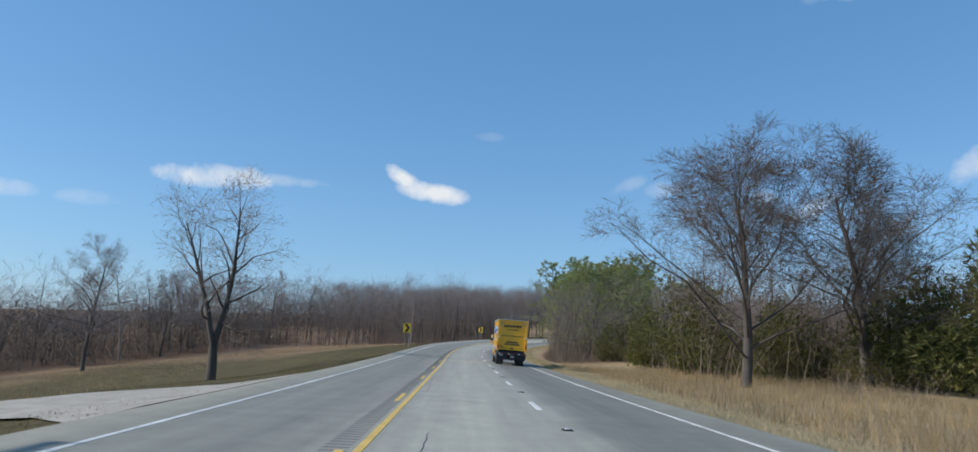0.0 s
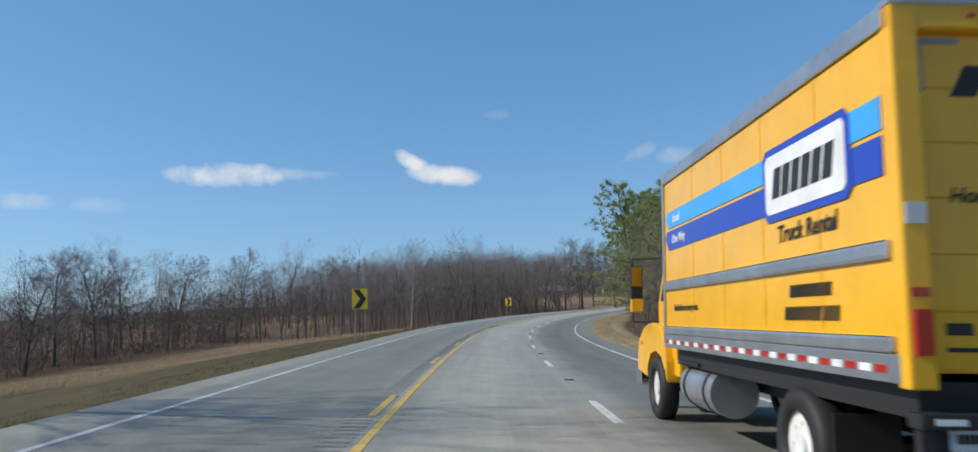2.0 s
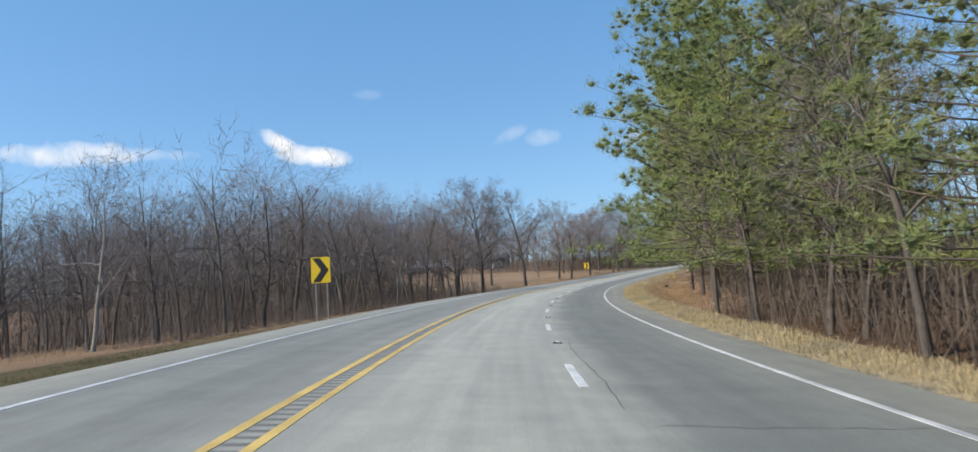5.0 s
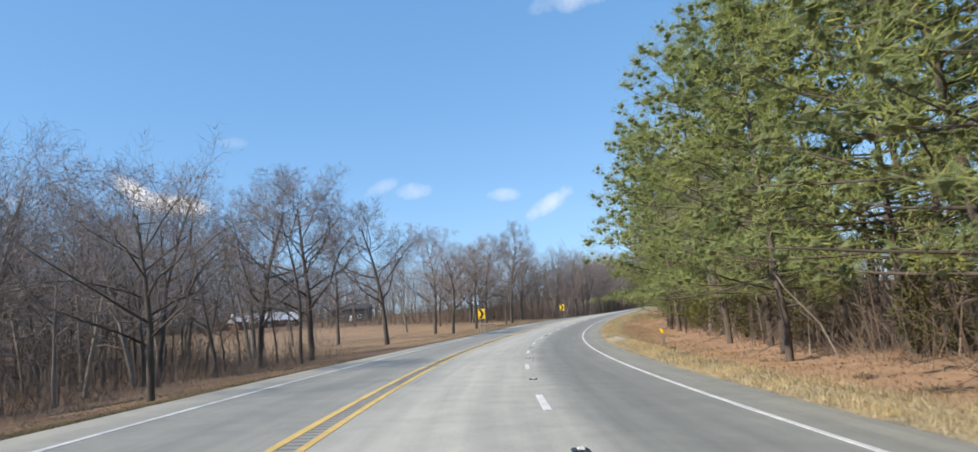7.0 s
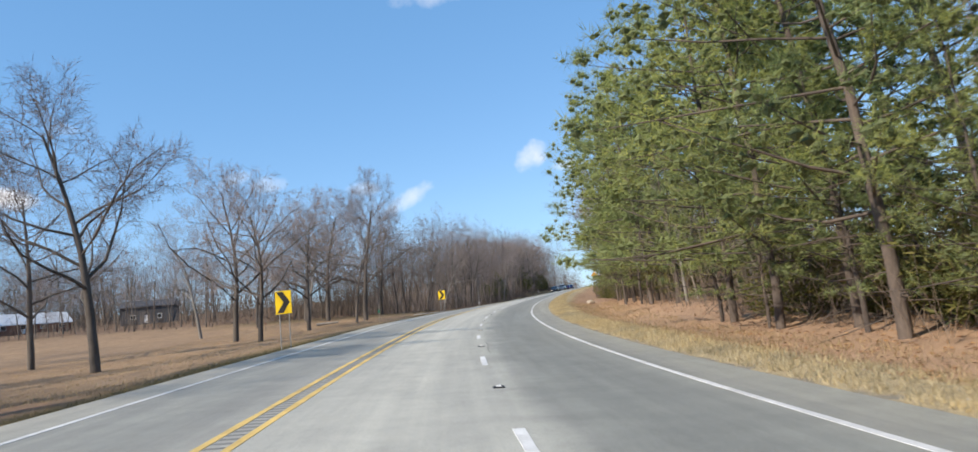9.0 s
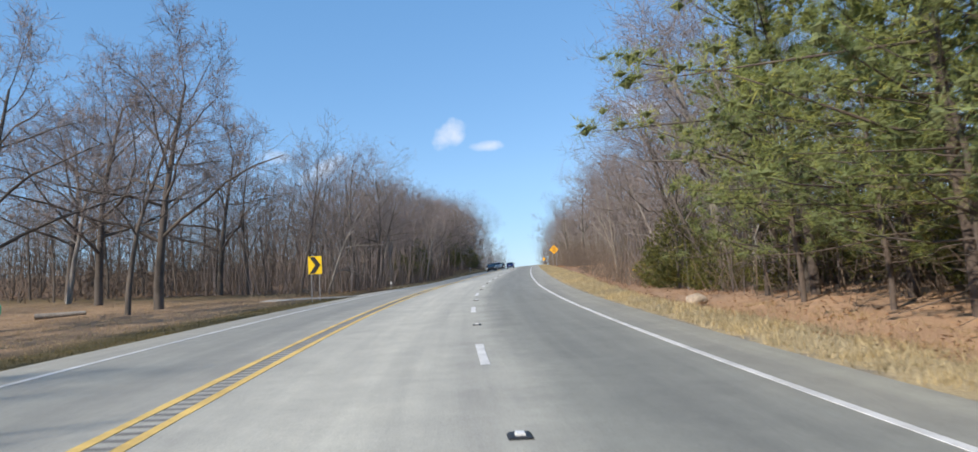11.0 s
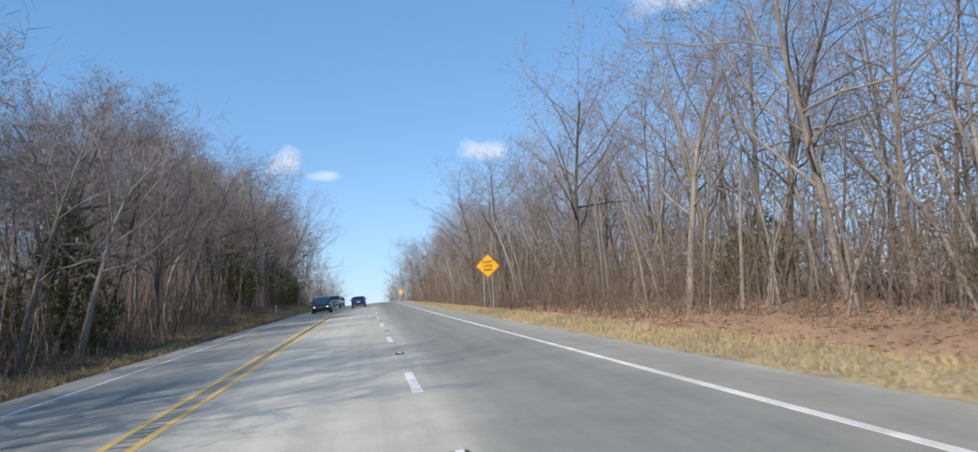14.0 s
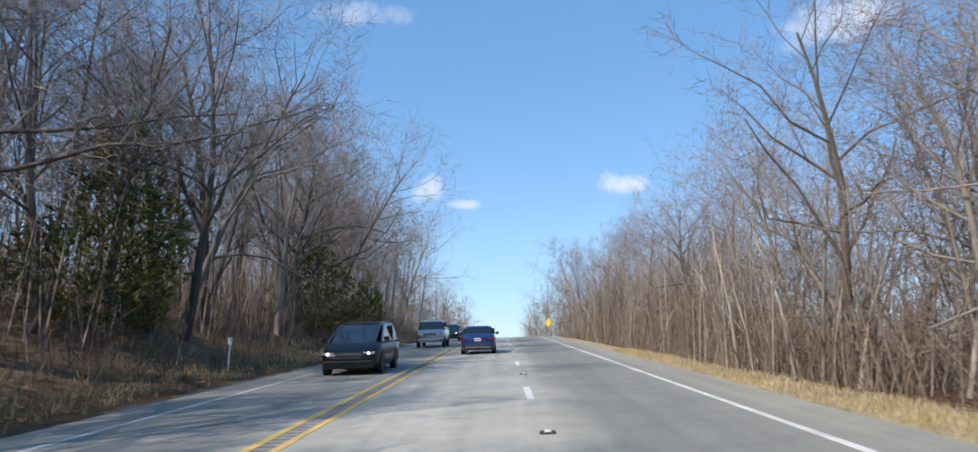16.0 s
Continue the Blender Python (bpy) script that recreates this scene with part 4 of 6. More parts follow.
def cedar(seed, height, width):
    """Red cedar: a ragged cone of small upright sprays down to the ground."""
    rng = random.Random(seed)
    V, T = [], []
    lumps = [(rng.uniform(0, 6.28), rng.uniform(.15, .8), rng.uniform(.25, .6)) for _ in range(9)]
    for _ in range(1500):
        g = 1 - math.sqrt(rng.random())
        z = 0.2 + g * (height - 0.3)
        a = rng.uniform(0, 6.28)
        bump_ = sum(k * math.exp(-((math.cos(a - a0) - 1) * 4) ** 2 - ((g - g0) * 5) ** 2) for a0, g0, k in lumps)
        r = width * (1 - g ** 2.6) ** 0.8 * (0.70 + bump_ + 0.1 * math.sin(9 * a + z * 4)) * (rng.random() ** 0.33)
        c = np.array((math.cos(a) * r, math.sin(a) * r, z + rng.gauss(0, .12)))
        tuft(rng, c, np.array((math.cos(a) * .7, math.sin(a) * .7, 0.6)), rng.uniform(.26, .48), V, T, 4, .10)
    stem = [np.array((0, 0, -.3)), np.array((0, 0, height * .5)), np.array((0, 0, height * .95))]
    return [(0, stem, [.14, .09, .02])], np.array(V), np.array(T)


CEDARS = []
for i in range(3):
    w, v, f = cedar(40 + i, (6.2, 5.4, 6.8)[i], (2.4, 2.7, 2.2)[i])
    t = thing("cedar_tree", Matrix(), "dense dark green red cedar reaching to the ground", "cedar tree")
    tv, tf = tubes(w, [6])
    ob = new("trunk", mesh_of("trunk", tv, tf, BARK, True))
    ob.parent = t
    ob = new("crown", mesh_of("crown", v, f, CEDAR))
    ob.parent = t
    CEDARS.append(t)

plant(SYCAMORE, 364.6, 16.8, 1.12, 30)
plant(SYCAMORE, 396, 19.0, 1.05, 160)
plant(SYCAMORE, 273.4, 15.6, .95, 250)
HERO_TALL = {t.name: reach_of(t) for t in HEROES}

# --- the field and the trees that stand alone
plant(FORKED, 69.5, -25.2, 1.0, 35)
plant(HEROES[0], 103, -56, 0.95, 10, label="bare tree standing in the low field")
plant(VASES[0], 50.5, 17.2, 1.42, 0, 1.04)
plant(VASES[1], 57, 29.4, 1.65, 80, 1.14)
plant(HEROES[2], 229, -14.8, 11.2 / HERO_TALL[HEROES[2].name], 150, 10.0 / HERO_TALL[HEROES[2].name], label="broad leafless tree with spreading limbs at the edge of the woods")
plant(VASES[0], 64, 34, .85, 190)
plant(VASES[1], 46, 36, .8, 60)
plant(CEDARS[0], 71, 20.8, 1.5)
for s, l, k in ((62, 24, 1.0), (78, 22, 1.2), (47, 33, 1.6), (53, 37, 1.9), (60, 36, 1.7), (50, 42, 1.8), (57, 31, 1.3), (64, 27, 1.2), (84, 19, 1.1), (92, 20, 1.2), (99, 17, .9), (66, 40, 1.5), (60, 44, 1.5), (74, 30, 1.2), (82, 24, 1.2), (88, 34, 1.4)):
    plant(CEDARS[int(s) % 3], s, l, k)

# --- the yard's trees on the left, one by one
YARD = "broad leafless shade oak on the pale yard grass"
for i, (s, l, k) in enumerate(((272.8, -29.6, 21.3), (283.4, -28.5, 24.5), (313.2, -29.9, 24.5), (327.2, -45.6, 22.5), (347, -34.6, 24), (379, -35.2, 23), (358, -29.5, 21), (337, -26.8, 19), (300, -45, 20), (395, -31, 22), (385, -42, 21))):
    kind = HEROES[(1, 2, 1, 0, 2, 1, 0, 2, 1, 0, 2)[i]]
    plant(kind, s, l, k / HERO_TALL[kind.name], (75, 140, 250, 310, 190, 30, 100, 200, 330, 20, 280)[i], group="trees in the yard", label=YARD)
for i, (s, l, k) in enumerate(((268.6, -23.2, 1.15), (278, -33, 1.25), (332, -58, 1.2), (262, -36, 1.25), (334, -66, 1.2), (365, -50, 1.2),
                               (312, -66, 1.2), (345, -78, 1.2), (375, -46, 1.25),
                               (272, -40, 1.15), (286, -46, 1.2), (279, -52, 1.2), (256, -31, 1.2), (248, -38, 1.25), (255, -45, 1.2), (240, -33, 1.1), (232, -40, 1.15), (382, -40, 1.25))):
    plant(VARIANTS[i % 6], s, l, k, group="trees in the yard", label="leafless shade tree on the pale yard grass")

# --- right-hand edge: pines and bare trees by stretches
def pine_stand(places, front, lo=.9, hi=1.15):
    for s, l in places:
        kind = PINES[int(s * 3) % 3] if l < front else PINES[3 + int(s * 3) % 2]
        plant(kind, s, l, lo + (s * 7 % 1) * (hi - lo), (s * 137 % 100) - 50, group="roadside pines")


pine_stand(scatter(1, 14, 148, 186, 10.2, 22, 3.4), 17.5, .68, .85)
pine_stand(scatter(2, 13, 188, 240, 11.5, 20, 3.9), 15.5)
pine_stand([(243, 14.2), (250, 15.4), (256.5, 14.2), (263.5, 17.6), (280.5, 13.4), (285.5, 14.6), (290, 13.3), (297, 13.6)], 20, 1.0, 1.15)
pine_stand(scatter(11, 5, 284, 304, 18.0, 25, 4.4), 0, .95, 1.2)
pine_stand([(318, 15.5), (323.5, 14.2), (329, 15.6), (334.5, 14.0), (340, 15.4), (345.5, 14.4)], 99, .95, 1.1)
pine_stand(scatter(3, 7, 314, 346, 17.5, 25, 3.3), 0)
# younger pines with foliage close to the ground
pine_stand([(327, 13.8), (332.5, 12.9), (338, 13.5), (343.5, 13.0), (349, 13.6)], 99, .52, .66)
pine_stand([(276, 13.6), (283.5, 13.8), (291, 13.2), (298.5, 13.4)], 99, .45, .58)
pine_stand([(268, 24.5), (276, 25.5), (284, 26)], 0, .62, .78)
pine_stand([(234, 17.0), (240.5, 18.6), (247, 19.2)], 0, 1.0, 1.1)
pine_stand([(146, 15), (140, 24)], 99, .75, .85)
pine_stand([(112, 17), (118.5, 13.8), (125, 15.6), (131, 13.6), (137, 16)], 99, .52, .68)
pine_stand(scatter(13, 8, 150, 240, 21, 29, 5.0), 0, .85, 1.1)
# cedars behind the pines, many added to fill the dark shade between trunks
for s, l, k in ((270, 20.5, 1.5), (263, 21, 1.5), (277, 21, 1.6), (250, 18.5, 1.1), (256, 17.2, 1.0), (262, 18, 1.1), (268, 17, 1.0), (274.5, 18.5, 1.2), (280, 16.5, 1.0), (286, 17.5, 1.1), (293, 16, .9), (322, 18.5, 1.1), (330, 19.5, 1.2), (338, 18.5, 1.1), (344.5, 18.5, 1.2), (224, 17, .8), (233, 18, .9), (208, 16.5, .8)):
    plant(CEDARS[int(s) % 3], s, l, k)
for s, l, k in ((351, 15, .55), (355, 16.5, .8), (359, 14.5, .7), (366, 13.5, 1.0), (371, 15.5, .7), (376, 14, .6), (392, 16, .6), (352, 19, .9), (418, 17, .5), (433, 18, .8)):
    plant(CEDARS[int(s) % 3], s, l, k)
for s, l, k in ((131, 14, .7), (147, 12.5, .7)):
    plant(CEDARS[int(s) % 3], s, l, k)
for s, l, k in ((430, -17, .9), (485, -15.5, 1.25), (512, -14.5, 1.2), (530, -14, .9), (440, -15.5, 1.1)):
    plant(CEDARS[int(s) % 3], s, l, k)

for s, l in scatter(5, 34, 100, 190, 9.6, 17, 2.0):
    plant(VARIANTS[int(s * 3) % 3 * 2], s, l, 0.4 + (s * 7.3 % 1) * .4, group="roadside bare trees")
for s, l in scatter(6, 12, 195, 345, 12, 26, 4):
    plant(VARIANTS[int(s * 3) % 6], s, l, 0.6 + (s * 7.3 % 1) * .35, group="roadside bare trees")
for s, l in scatter(7, 74, 346, 570, 9.6, 22, 3.0, lambda s, l: l > (13.0 if s < 457 else 10.5)):
    plant(VARIANTS[int(s * 3) % 6], s, l, (0.78 if s < 472 else 0.66) + (s * 7.3 % 1) * .38, tilt=s * 3.7 % 1 * 11 - 1, group="roadside bare trees")
for s, l in scatter(8, 58, 392, 570, -25, -14.0, 3.0):
    plant(VARIANTS[int(s * 3) % 6], s, l, (0.70 if s < 444 else 0.82) + (s * 7.3 % 1) * .36, tilt=s * 3.7 % 1 * 11 - 1, group="roadside bare trees")
for s, l, k, kind in ((481.3, -15.7, 1.05, 0), (485.9, -16.1, .95, 2), (487.9, -15.1, .9, 4), (413, -23.1, 1.25, 2), (416.7, -20.2, 1.1, 3), (402.4, -17.4, 1.25, 0), (406.7, -15.7, 1.1, 4), (366.5, -25.5, 1.2, 2)):
    plant(VARIANTS[kind], s, l, k, group="roadside bare trees")
for i, (s, l, k) in enumerate(((436, -21.5, 17), (449.5, -19.5, 17), (460, -16.2, 16), (475.5, -15.6, 16), (496, -16.2, 18), (507, -14.6, 16.5), (371.5, -25.8, 25))):
    kind = HEROES[i % 3]
    plant(kind, s, l, k / HERO_TALL[kind.name], i * 67, group="roadside oaks", label="big leafless oak on the shaded bank")
for s, l in scatter(9, 34, 196, 284, -48, -25, 4.0):
    plant(VARIANTS[int(s * 3) % 6], s, l, 0.78 + (s * 7.3 % 1) * .3, group="roadside bare trees")

for i, (s, l, k) in enumerate(((128, -74, 17), (141, -77, 19), (150, -75, 16), (160, -81, 20), (170, -84, 18), (178, -93, 21), (190, -101, 22), (203, -108, 21), (215, -114, 23), (231, -111, 25), (240, -103, 22), (247, -90, 22), (253, -84, 20), (262, -79, 23))):
    kind = HEROES[(i * 2) % 3] if i % 3 != 1 else VARIANTS[i % 6]
    plant(kind, s, l, k / (HERO_TALL[kind.name] if kind.name in HERO_TALL else 14.0), i * 51, group="far oaks across the field", label="round-crowned leafless oak at the far edge of the field")

# --- woods that nobody could count
woods("far_woods", scatter(20, 230, -60, 205, -125, -78, 4.0), "far grey leafless woods across the field", seed=1, lo=.8, hi=1.2)
woods("far_woods", scatter(21, 64, 195, 242, -100, -36, 4.6), "far grey leafless woods across the field", seed=2, lo=.8, hi=1.1)
woods("far_woods", scatter(29, 90, 262, 312, -120, -42, 4.8, lambda s, l: l < -40 - max(0, s - 286) * 1.6), "far grey leafless woods across the field", seed=12, lo=1.1, hi=1.5)
woods("deep_woods", scatter(38, 45, 430, 600, -30, -15.5, 3.2), "deep grey leafless woods on the bank", seed=22, lo=1.0, hi=1.4)
woods("far_woods", scatter(45, 90, 440, 570, -240, -115, 8.0), "far grey leafless woods behind the house", seed=24, lo=1.2, hi=1.6)
woods("deep_woods", scatter(37, 100, 204, 286, -80, -31, 4.2), "deep grey leafless woods beside the yard", seed=21, lo=.95, hi=1.3)
woods("far_woods", scatter(22, 190, 290, 520, -235, -150, 5.6), "far grey leafless woods behind the house", seed=3, lo=1.2, hi=1.65)
woods("far_woods", scatter(31, 60, 285, 400, -150, -90, 5.5, lambda s, l: l < -0.8 * (s - 235) - 18), "far grey leafless woods behind the house", seed=13, lo=1.1, hi=1.5)
woods("deep_woods", scatter(23, 140, 394, 620, -50, -22, 4.8), "deep grey leafless woods beside the road", seed=4, lo=.95, hi=1.35)
woods("deep_woods", scatter(27, 80, 384, 470, -120, -34, 6.0), "deep grey leafless woods behind the yard", seed=9, lo=.95, hi=1.35)
woods("deep_woods", scatter(24, 140, 346, 640, 20, 48, 4.6), "deep grey leafless woods beside the road", seed=5, lo=.85, hi=1.25)
woods("deep_woods", scatter(25, 60, 70, 346, 24, 56, 6.5), "deep grey leafless woods beside the road", seed=6, lo=.7, hi=1.0)
woods("deep_woods", scatter(28, 70, 62, 120, 22, 50, 4.0), "deep grey leafless woods beside the field", seed=10, lo=.6, hi=.95)
woods("deep_woods", scatter(26, 50, -60, 60, 42, 80, 6.5), "deep grey leafless woods beside the field", seed=7, lo=.8, hi=1.1)


woods("far_woods", scatter(46, 90, 570, 780, 8.5, 40, 4.0), "far grey leafless woods past the crest", seed=25, lo=.8, hi=1.2)
woods("far_woods", scatter(47, 80, 590, 780, -42, -12, 4.0), "far grey leafless woods past the crest", seed=26, lo=.8, hi=1.2)


def undergrowth(name, n, s0, s1, l0, l1, h0, h1, width, label, seed, mat=BRUSH):
    """The tangle under the trees: bent shoots, each with a few thin side twigs."""
    r = np.random.RandomState(seed)
    n = int(n * .34)
    s, l, h = r.uniform(s0, s1, n), r.uniform(l0, l1, n), h0 * .5 + (h1 * 1.1 - h0 * .5) * r.uniform(0, 1, n) ** 1.6
    keep = np.array([noise.noise((x * .11, y * .11, 1.3)) > -.28 for x, y in zip(s, l)])
    s, l, h = s[keep], l[keep], h[keep]
    n = len(s)
    o = np.array([at(x, y, -.1) for x, y in zip(s, l)])
    a, w = r.uniform(0, 6.28, n), width * 1.15 * r.uniform(.5, 1.3, n)
    side = np.stack((np.cos(a) * w, np.sin(a) * w, np.zeros(n)), 1)
    lean = np.stack((np.clip(r.normal(0, .22, n), -.5, .5), np.clip(r.normal(0, .22, n), -.5, .5), np.ones(n)), 1) * h[:, None]
    bow = np.stack((r.normal(0, .12, n), r.normal(0, .12, n), np.zeros(n)), 1) * h[:, None]
    mid_, tip_ = o + lean * .55 + bow, o + lean * .96 + bow * .6
    V = [np.stack((o - side, o + side, mid_ + side * .6), 1), np.stack((o - side, mid_ + side * .6, mid_ - side * .6), 1), np.stack((mid_ - side * .6, mid_ + side * .6, tip_), 1)]
    for k in range(4):
        f = r.uniform(.2, .97, n)[:, None]
        p_ = np.where(f < .57, o + (mid_ - o) * f / .57, mid_ + (tip_ - mid_) * (f - .57) / .43)
        d = np.stack((r.normal(0, .8, n), r.normal(0, .8, n), r.uniform(.1, 1.1, n)), 1) * (h * r.uniform(.14, .36, n))[:, None] * (1.25 - f)
        q_ = np.cross(d, r.normal(0, 1, (n, 3)))
        q_ *= (w * .5 / (np.linalg.norm(q_, axis=1) + 1e-6))[:, None]
        V.append(np.stack((p_ - q_, p_ + q_, p_ + d), 1))
    V = np.concatenate(V).reshape(-1, 3)
    return tagged(new(name, mesh_of(name, V, np.arange(len(V)).reshape(-1, 3), mat)), label, "undergrowth", kind="stuff")


def saplings(name, n, s0, s1, l0, l1, h0, h1, label, seed, mat=TWIG):
    """Thin young stems with short side twigs."""
    rng = random.Random(seed)
    bs = []
    for s, l in strewn(seed, n, s0, s1, l0, l1):
        o = np.array(at(s, l, -.1))
        h = rng.uniform(h0, h1)
        top = o + np.array((rng.gauss(0, .16) * h, rng.gauss(0, .16) * h, h))
        bs.append((0, [o, top], [.012 + h * .0035, .004]))
        for _ in range(7):
            f = rng.uniform(.15, .98)
            p_ = o + (top - o) * f
            q_ = p_ + np.array((rng.gauss(0, .5), rng.gauss(0, .5), rng.uniform(.1, .8))) * (1.5 - f) * .9
            bs.append((1, [p_, q_], [.011, .003]))
    v, f = tubes(bs, [3, 1])
    return tagged(new(name, mesh_of(name, v, f, mat)), label, "undergrowth", kind="stuff")


def twigs(name, n, s0, s1, l0, l1, h0, h1, length, width, label, seed, mat=TWIG, low=1.0):
    """The mass of fine twigs in the woods' lower storeys, in loose clumps; low above 1 crowds it towards the ground."""
    r = np.random.RandomState(seed)
    k = max(1, n // 60)
    cs, cl, ch = r.uniform(s0, s1, k), r.uniform(l0, l1, k), h0 + (h1 - h0) * r.uniform(0, 1, k) ** low
    o = np.array([at(x, y) for x, y in zip(cs, cl)])
    o[:, 2] += ch
    rad = np.stack((r.uniform(.9, 2.0, k),) * 2 + (r.uniform(.8, 1.7, k),), 1) * (length / .9)
    i = np.repeat(np.arange(k), 60)
    n = len(i)
    p_ = o[i] + r.normal(0, .6, (n, 3)) * rad[i]
    p_[:, 2] = np.maximum(p_[:, 2], o[i][:, 2] - ch[i] + .1)
    d = np.stack((r.normal(0, .7, n), r.normal(0, .7, n), r.normal(.45, .5, n)), 1)
    d *= (length * r.uniform(.5, 1.4, n) / np.linalg.norm(d, axis=1))[:, None]
    q_ = np.cross(d, r.normal(0, 1, (n, 3)))
    q_ *= (width * r.uniform(.6, 1.3, n) / (np.linalg.norm(q_, axis=1) + 1e-6))[:, None]
    V = np.stack((p_ - q_, p_ + q_, p_ + d), 1).reshape(-1, 3)
    return tagged(new(name, mesh_of(name, V, np.arange(n * 3).reshape(-1, 3), mat)), label, "undergrowth", kind="stuff")


def strewn(seed, n, s0, s1, l0, l1):
    r = np.random.RandomState(seed + 50)
    return list(zip(r.uniform(s0, s1, n), r.uniform(l0, l1, n)))


SAP = "thin grey saplings under the leafless woods"
saplings("saplings", 1400, 346, 457, 13.5, 34, 3, 9, SAP, 1)
saplings("saplings", 1400, 457, 600, 10.5, 34, 3, 9, SAP, 6)
saplings("saplings", 2600, 392, 600, -36, -13.5, 2.5, 9, SAP, 2)
saplings("saplings", 1300, 98, 200, 9.8, 30, 2, 8, SAP, 3, BRUSH)
saplings("saplings", 1500, 200, 346, 14.5, 36, 2, 8, SAP, 4, BRUSH)
saplings("saplings", 1200, 196, 300, -70, -30, 2, 8, SAP, 5)
for name_, n_, s0, s1, l0, l1, sd in (("saplings", 54, 402, 458, 13.2, 18, 11), ("saplings", 100, 458, 570, 9.8, 15, 14), ("saplings", 40, 392, 560, -20, -14.5, 12), ("saplings", 40, 236, 346, 14.5, 19, 13)):
    rng = random.Random(sd)
    bs = []
    for s, l in strewn(sd, n_, s0, s1, l0, l1):
        o, h = np.array(at(s, l, -.1)), rng.uniform(4, 10)
        bend = np.array((rng.gauss(0, .17), rng.gauss(0, .17), 0)) * h
        pts = [o, o + bend * .3 + np.array((0, 0, h * .35)), o + bend * .9 + np.array((0, 0, h * .7)), o + bend * 1.2 + np.array((0, 0, h))]
        r0 = .03 + h * .006
        bs.append((0, pts, [r0, r0 * .8, r0 * .55, .015]))
        for _ in range(12):
            f = rng.uniform(.35, .98) * 3
            k = min(int(f), 2)
            p_ = pts[k] + (pts[k + 1] - pts[k]) * (f - k)
            q_ = p_ + np.array((rng.gauss(0, .6), rng.gauss(0, .6), rng.uniform(.2, 1.1))) * 1.3
            bs.append((1, [p_, q_], [.016, .004]))
    v, f = tubes(bs, [6, 3])
    tagged(new(name_, mesh_of(name_, v, f, BARK_PALE if l0 > 0 else BARK, True)), "slim grey-barked young trees at the edge of the woods", "undergrowth", kind="stuff")
UG = "grey-brown tangle of shoots under the leafless woods"
undergrowth("undergrowth", 7000, 40, 215, -94, -73, .6, 4, .045, UG, 42)
TW = "mass of fine grey-brown twigs under the leafless woods"
twigs("twig_mass", 110000, -60, 215, -108, -72, .3, 8.5, 1.5, .026, TW, 1, BRUSH, 1.2)
twigs("twig_mass", 44000, -80, 330, -170, -118, .3, 9, 2.0, .06, TW, 11, BRUSH, 1.2)
twigs("twig_mass", 9000, 150, 262, -128, -84, .3, 8, 1.6, .04, TW, 2, BRUSH, 1.3)
twigs("twig_mass", 20000, 392, 600, -54, -26, .3, 12, 1.1, .03, TW, 12, BRUSH, 1.1)
twigs("twig_mass", 34000, 205, 286, -80, -27, .3, 9, 1.0, .02, TW, 3, BRUSH, 1.3)
twigs("twig_mass", 36000, 285, 540, -210, -150, .3, 13, 1.8, .06, TW, 4, TWIG, 1.1)
twigs("twig_mass", 30000, 392, 600, -34, -13.5, .3, 9, .7, .014, TW, 5, BRUSH, 1.4)
twigs("twig_mass", 36000, 285, 540, -225, -150, 8, 23, 1.8, .045, TW, 17, TWIG, .9)
twigs("twig_mass", 12000, 570, 760, 8.5, 22, .3, 11, 1.0, .03, TW, 18, BRUSH, 1.1)
twigs("twig_mass", 9000, 590, 760, -30, -12, .3, 11, 1.0, .03, TW, 19, BRUSH, 1.1)
twigs("twig_mass", 30000, 346, 475, 14.0, 26, .3, 9, .7, .013, TW, 6, BRUSH, 1.2)
twigs("twig_mass", 24000, 346, 600, 26, 46, .3, 13, 1.2, .03, TW, 13, BRUSH, 1.0)
twigs("twig_mass", 36000, 346, 600, 12.5, 25, 6, 15, .7, .011, TW, 14, TWIG, .9)
twigs("twig_mass", 26000, 392, 600, -30, -14.5, 6, 15, .7, .011, TW, 15, TWIG, .9)
twigs("twig_mass", 46000, 456, 600, 9.8, 21, .3, 8.5, .65, .012, TW, 7, BRUSH, 1.2)
twigs("twig_mass", 26000, 455, 600, 9.4, 13.5, .2, 5, .5, .01, TW, 16, BRUSH, 1.1)
twigs("twig_mass", 18000, 384, 470, -62, -34, .2, 8, 1.3, .034, TW, 21, BRUSH, 1.3)
twigs("twig_mass", 14000, 350, 440, 22, 40, .2, 10, 1.2, .03, TW, 22, BRUSH, 1.2)
twigs("twig_mass", 14000, 400, 458, 9.6, 14.5, .15, 3.2, .5, .01, TW, 20, BRUSH, 1.2)
twigs("twig_mass", 14000, 100, 190, 9.6, 20, .3, 8, .6, .012, TW, 8, BRUSH, 1.4)
twigs("twig_mass", 12000, 190, 300, 13.5, 22, .2, 4.5, .6, .013, TW, 9, BRUSH, 1.3)
twigs("twig_mass", 9000, 58, 112, 18, 44, .3, 8, .8, .018, TW, 10, BRUSH, 1.2)
undergrowth("undergrowth", 4500, 392, 600, -40, -17, 3, 9, .03, UG, 43)
undergrowth("undergrowth", 9000, 58, 112, 18, 46, 2, 8, .03, UG, 47)
undergrowth("undergrowth", 8000, 440, 570, -240, -120, 4, 11, .09, UG, 48)
undergrowth("undergrowth", 7000, 470, 600, 9.5, 30, 3, 10, .028, UG, 44)
undergrowth("undergrowth", 5000, 346, 470, 14.5, 34, 3, 10, .028, UG, 45)
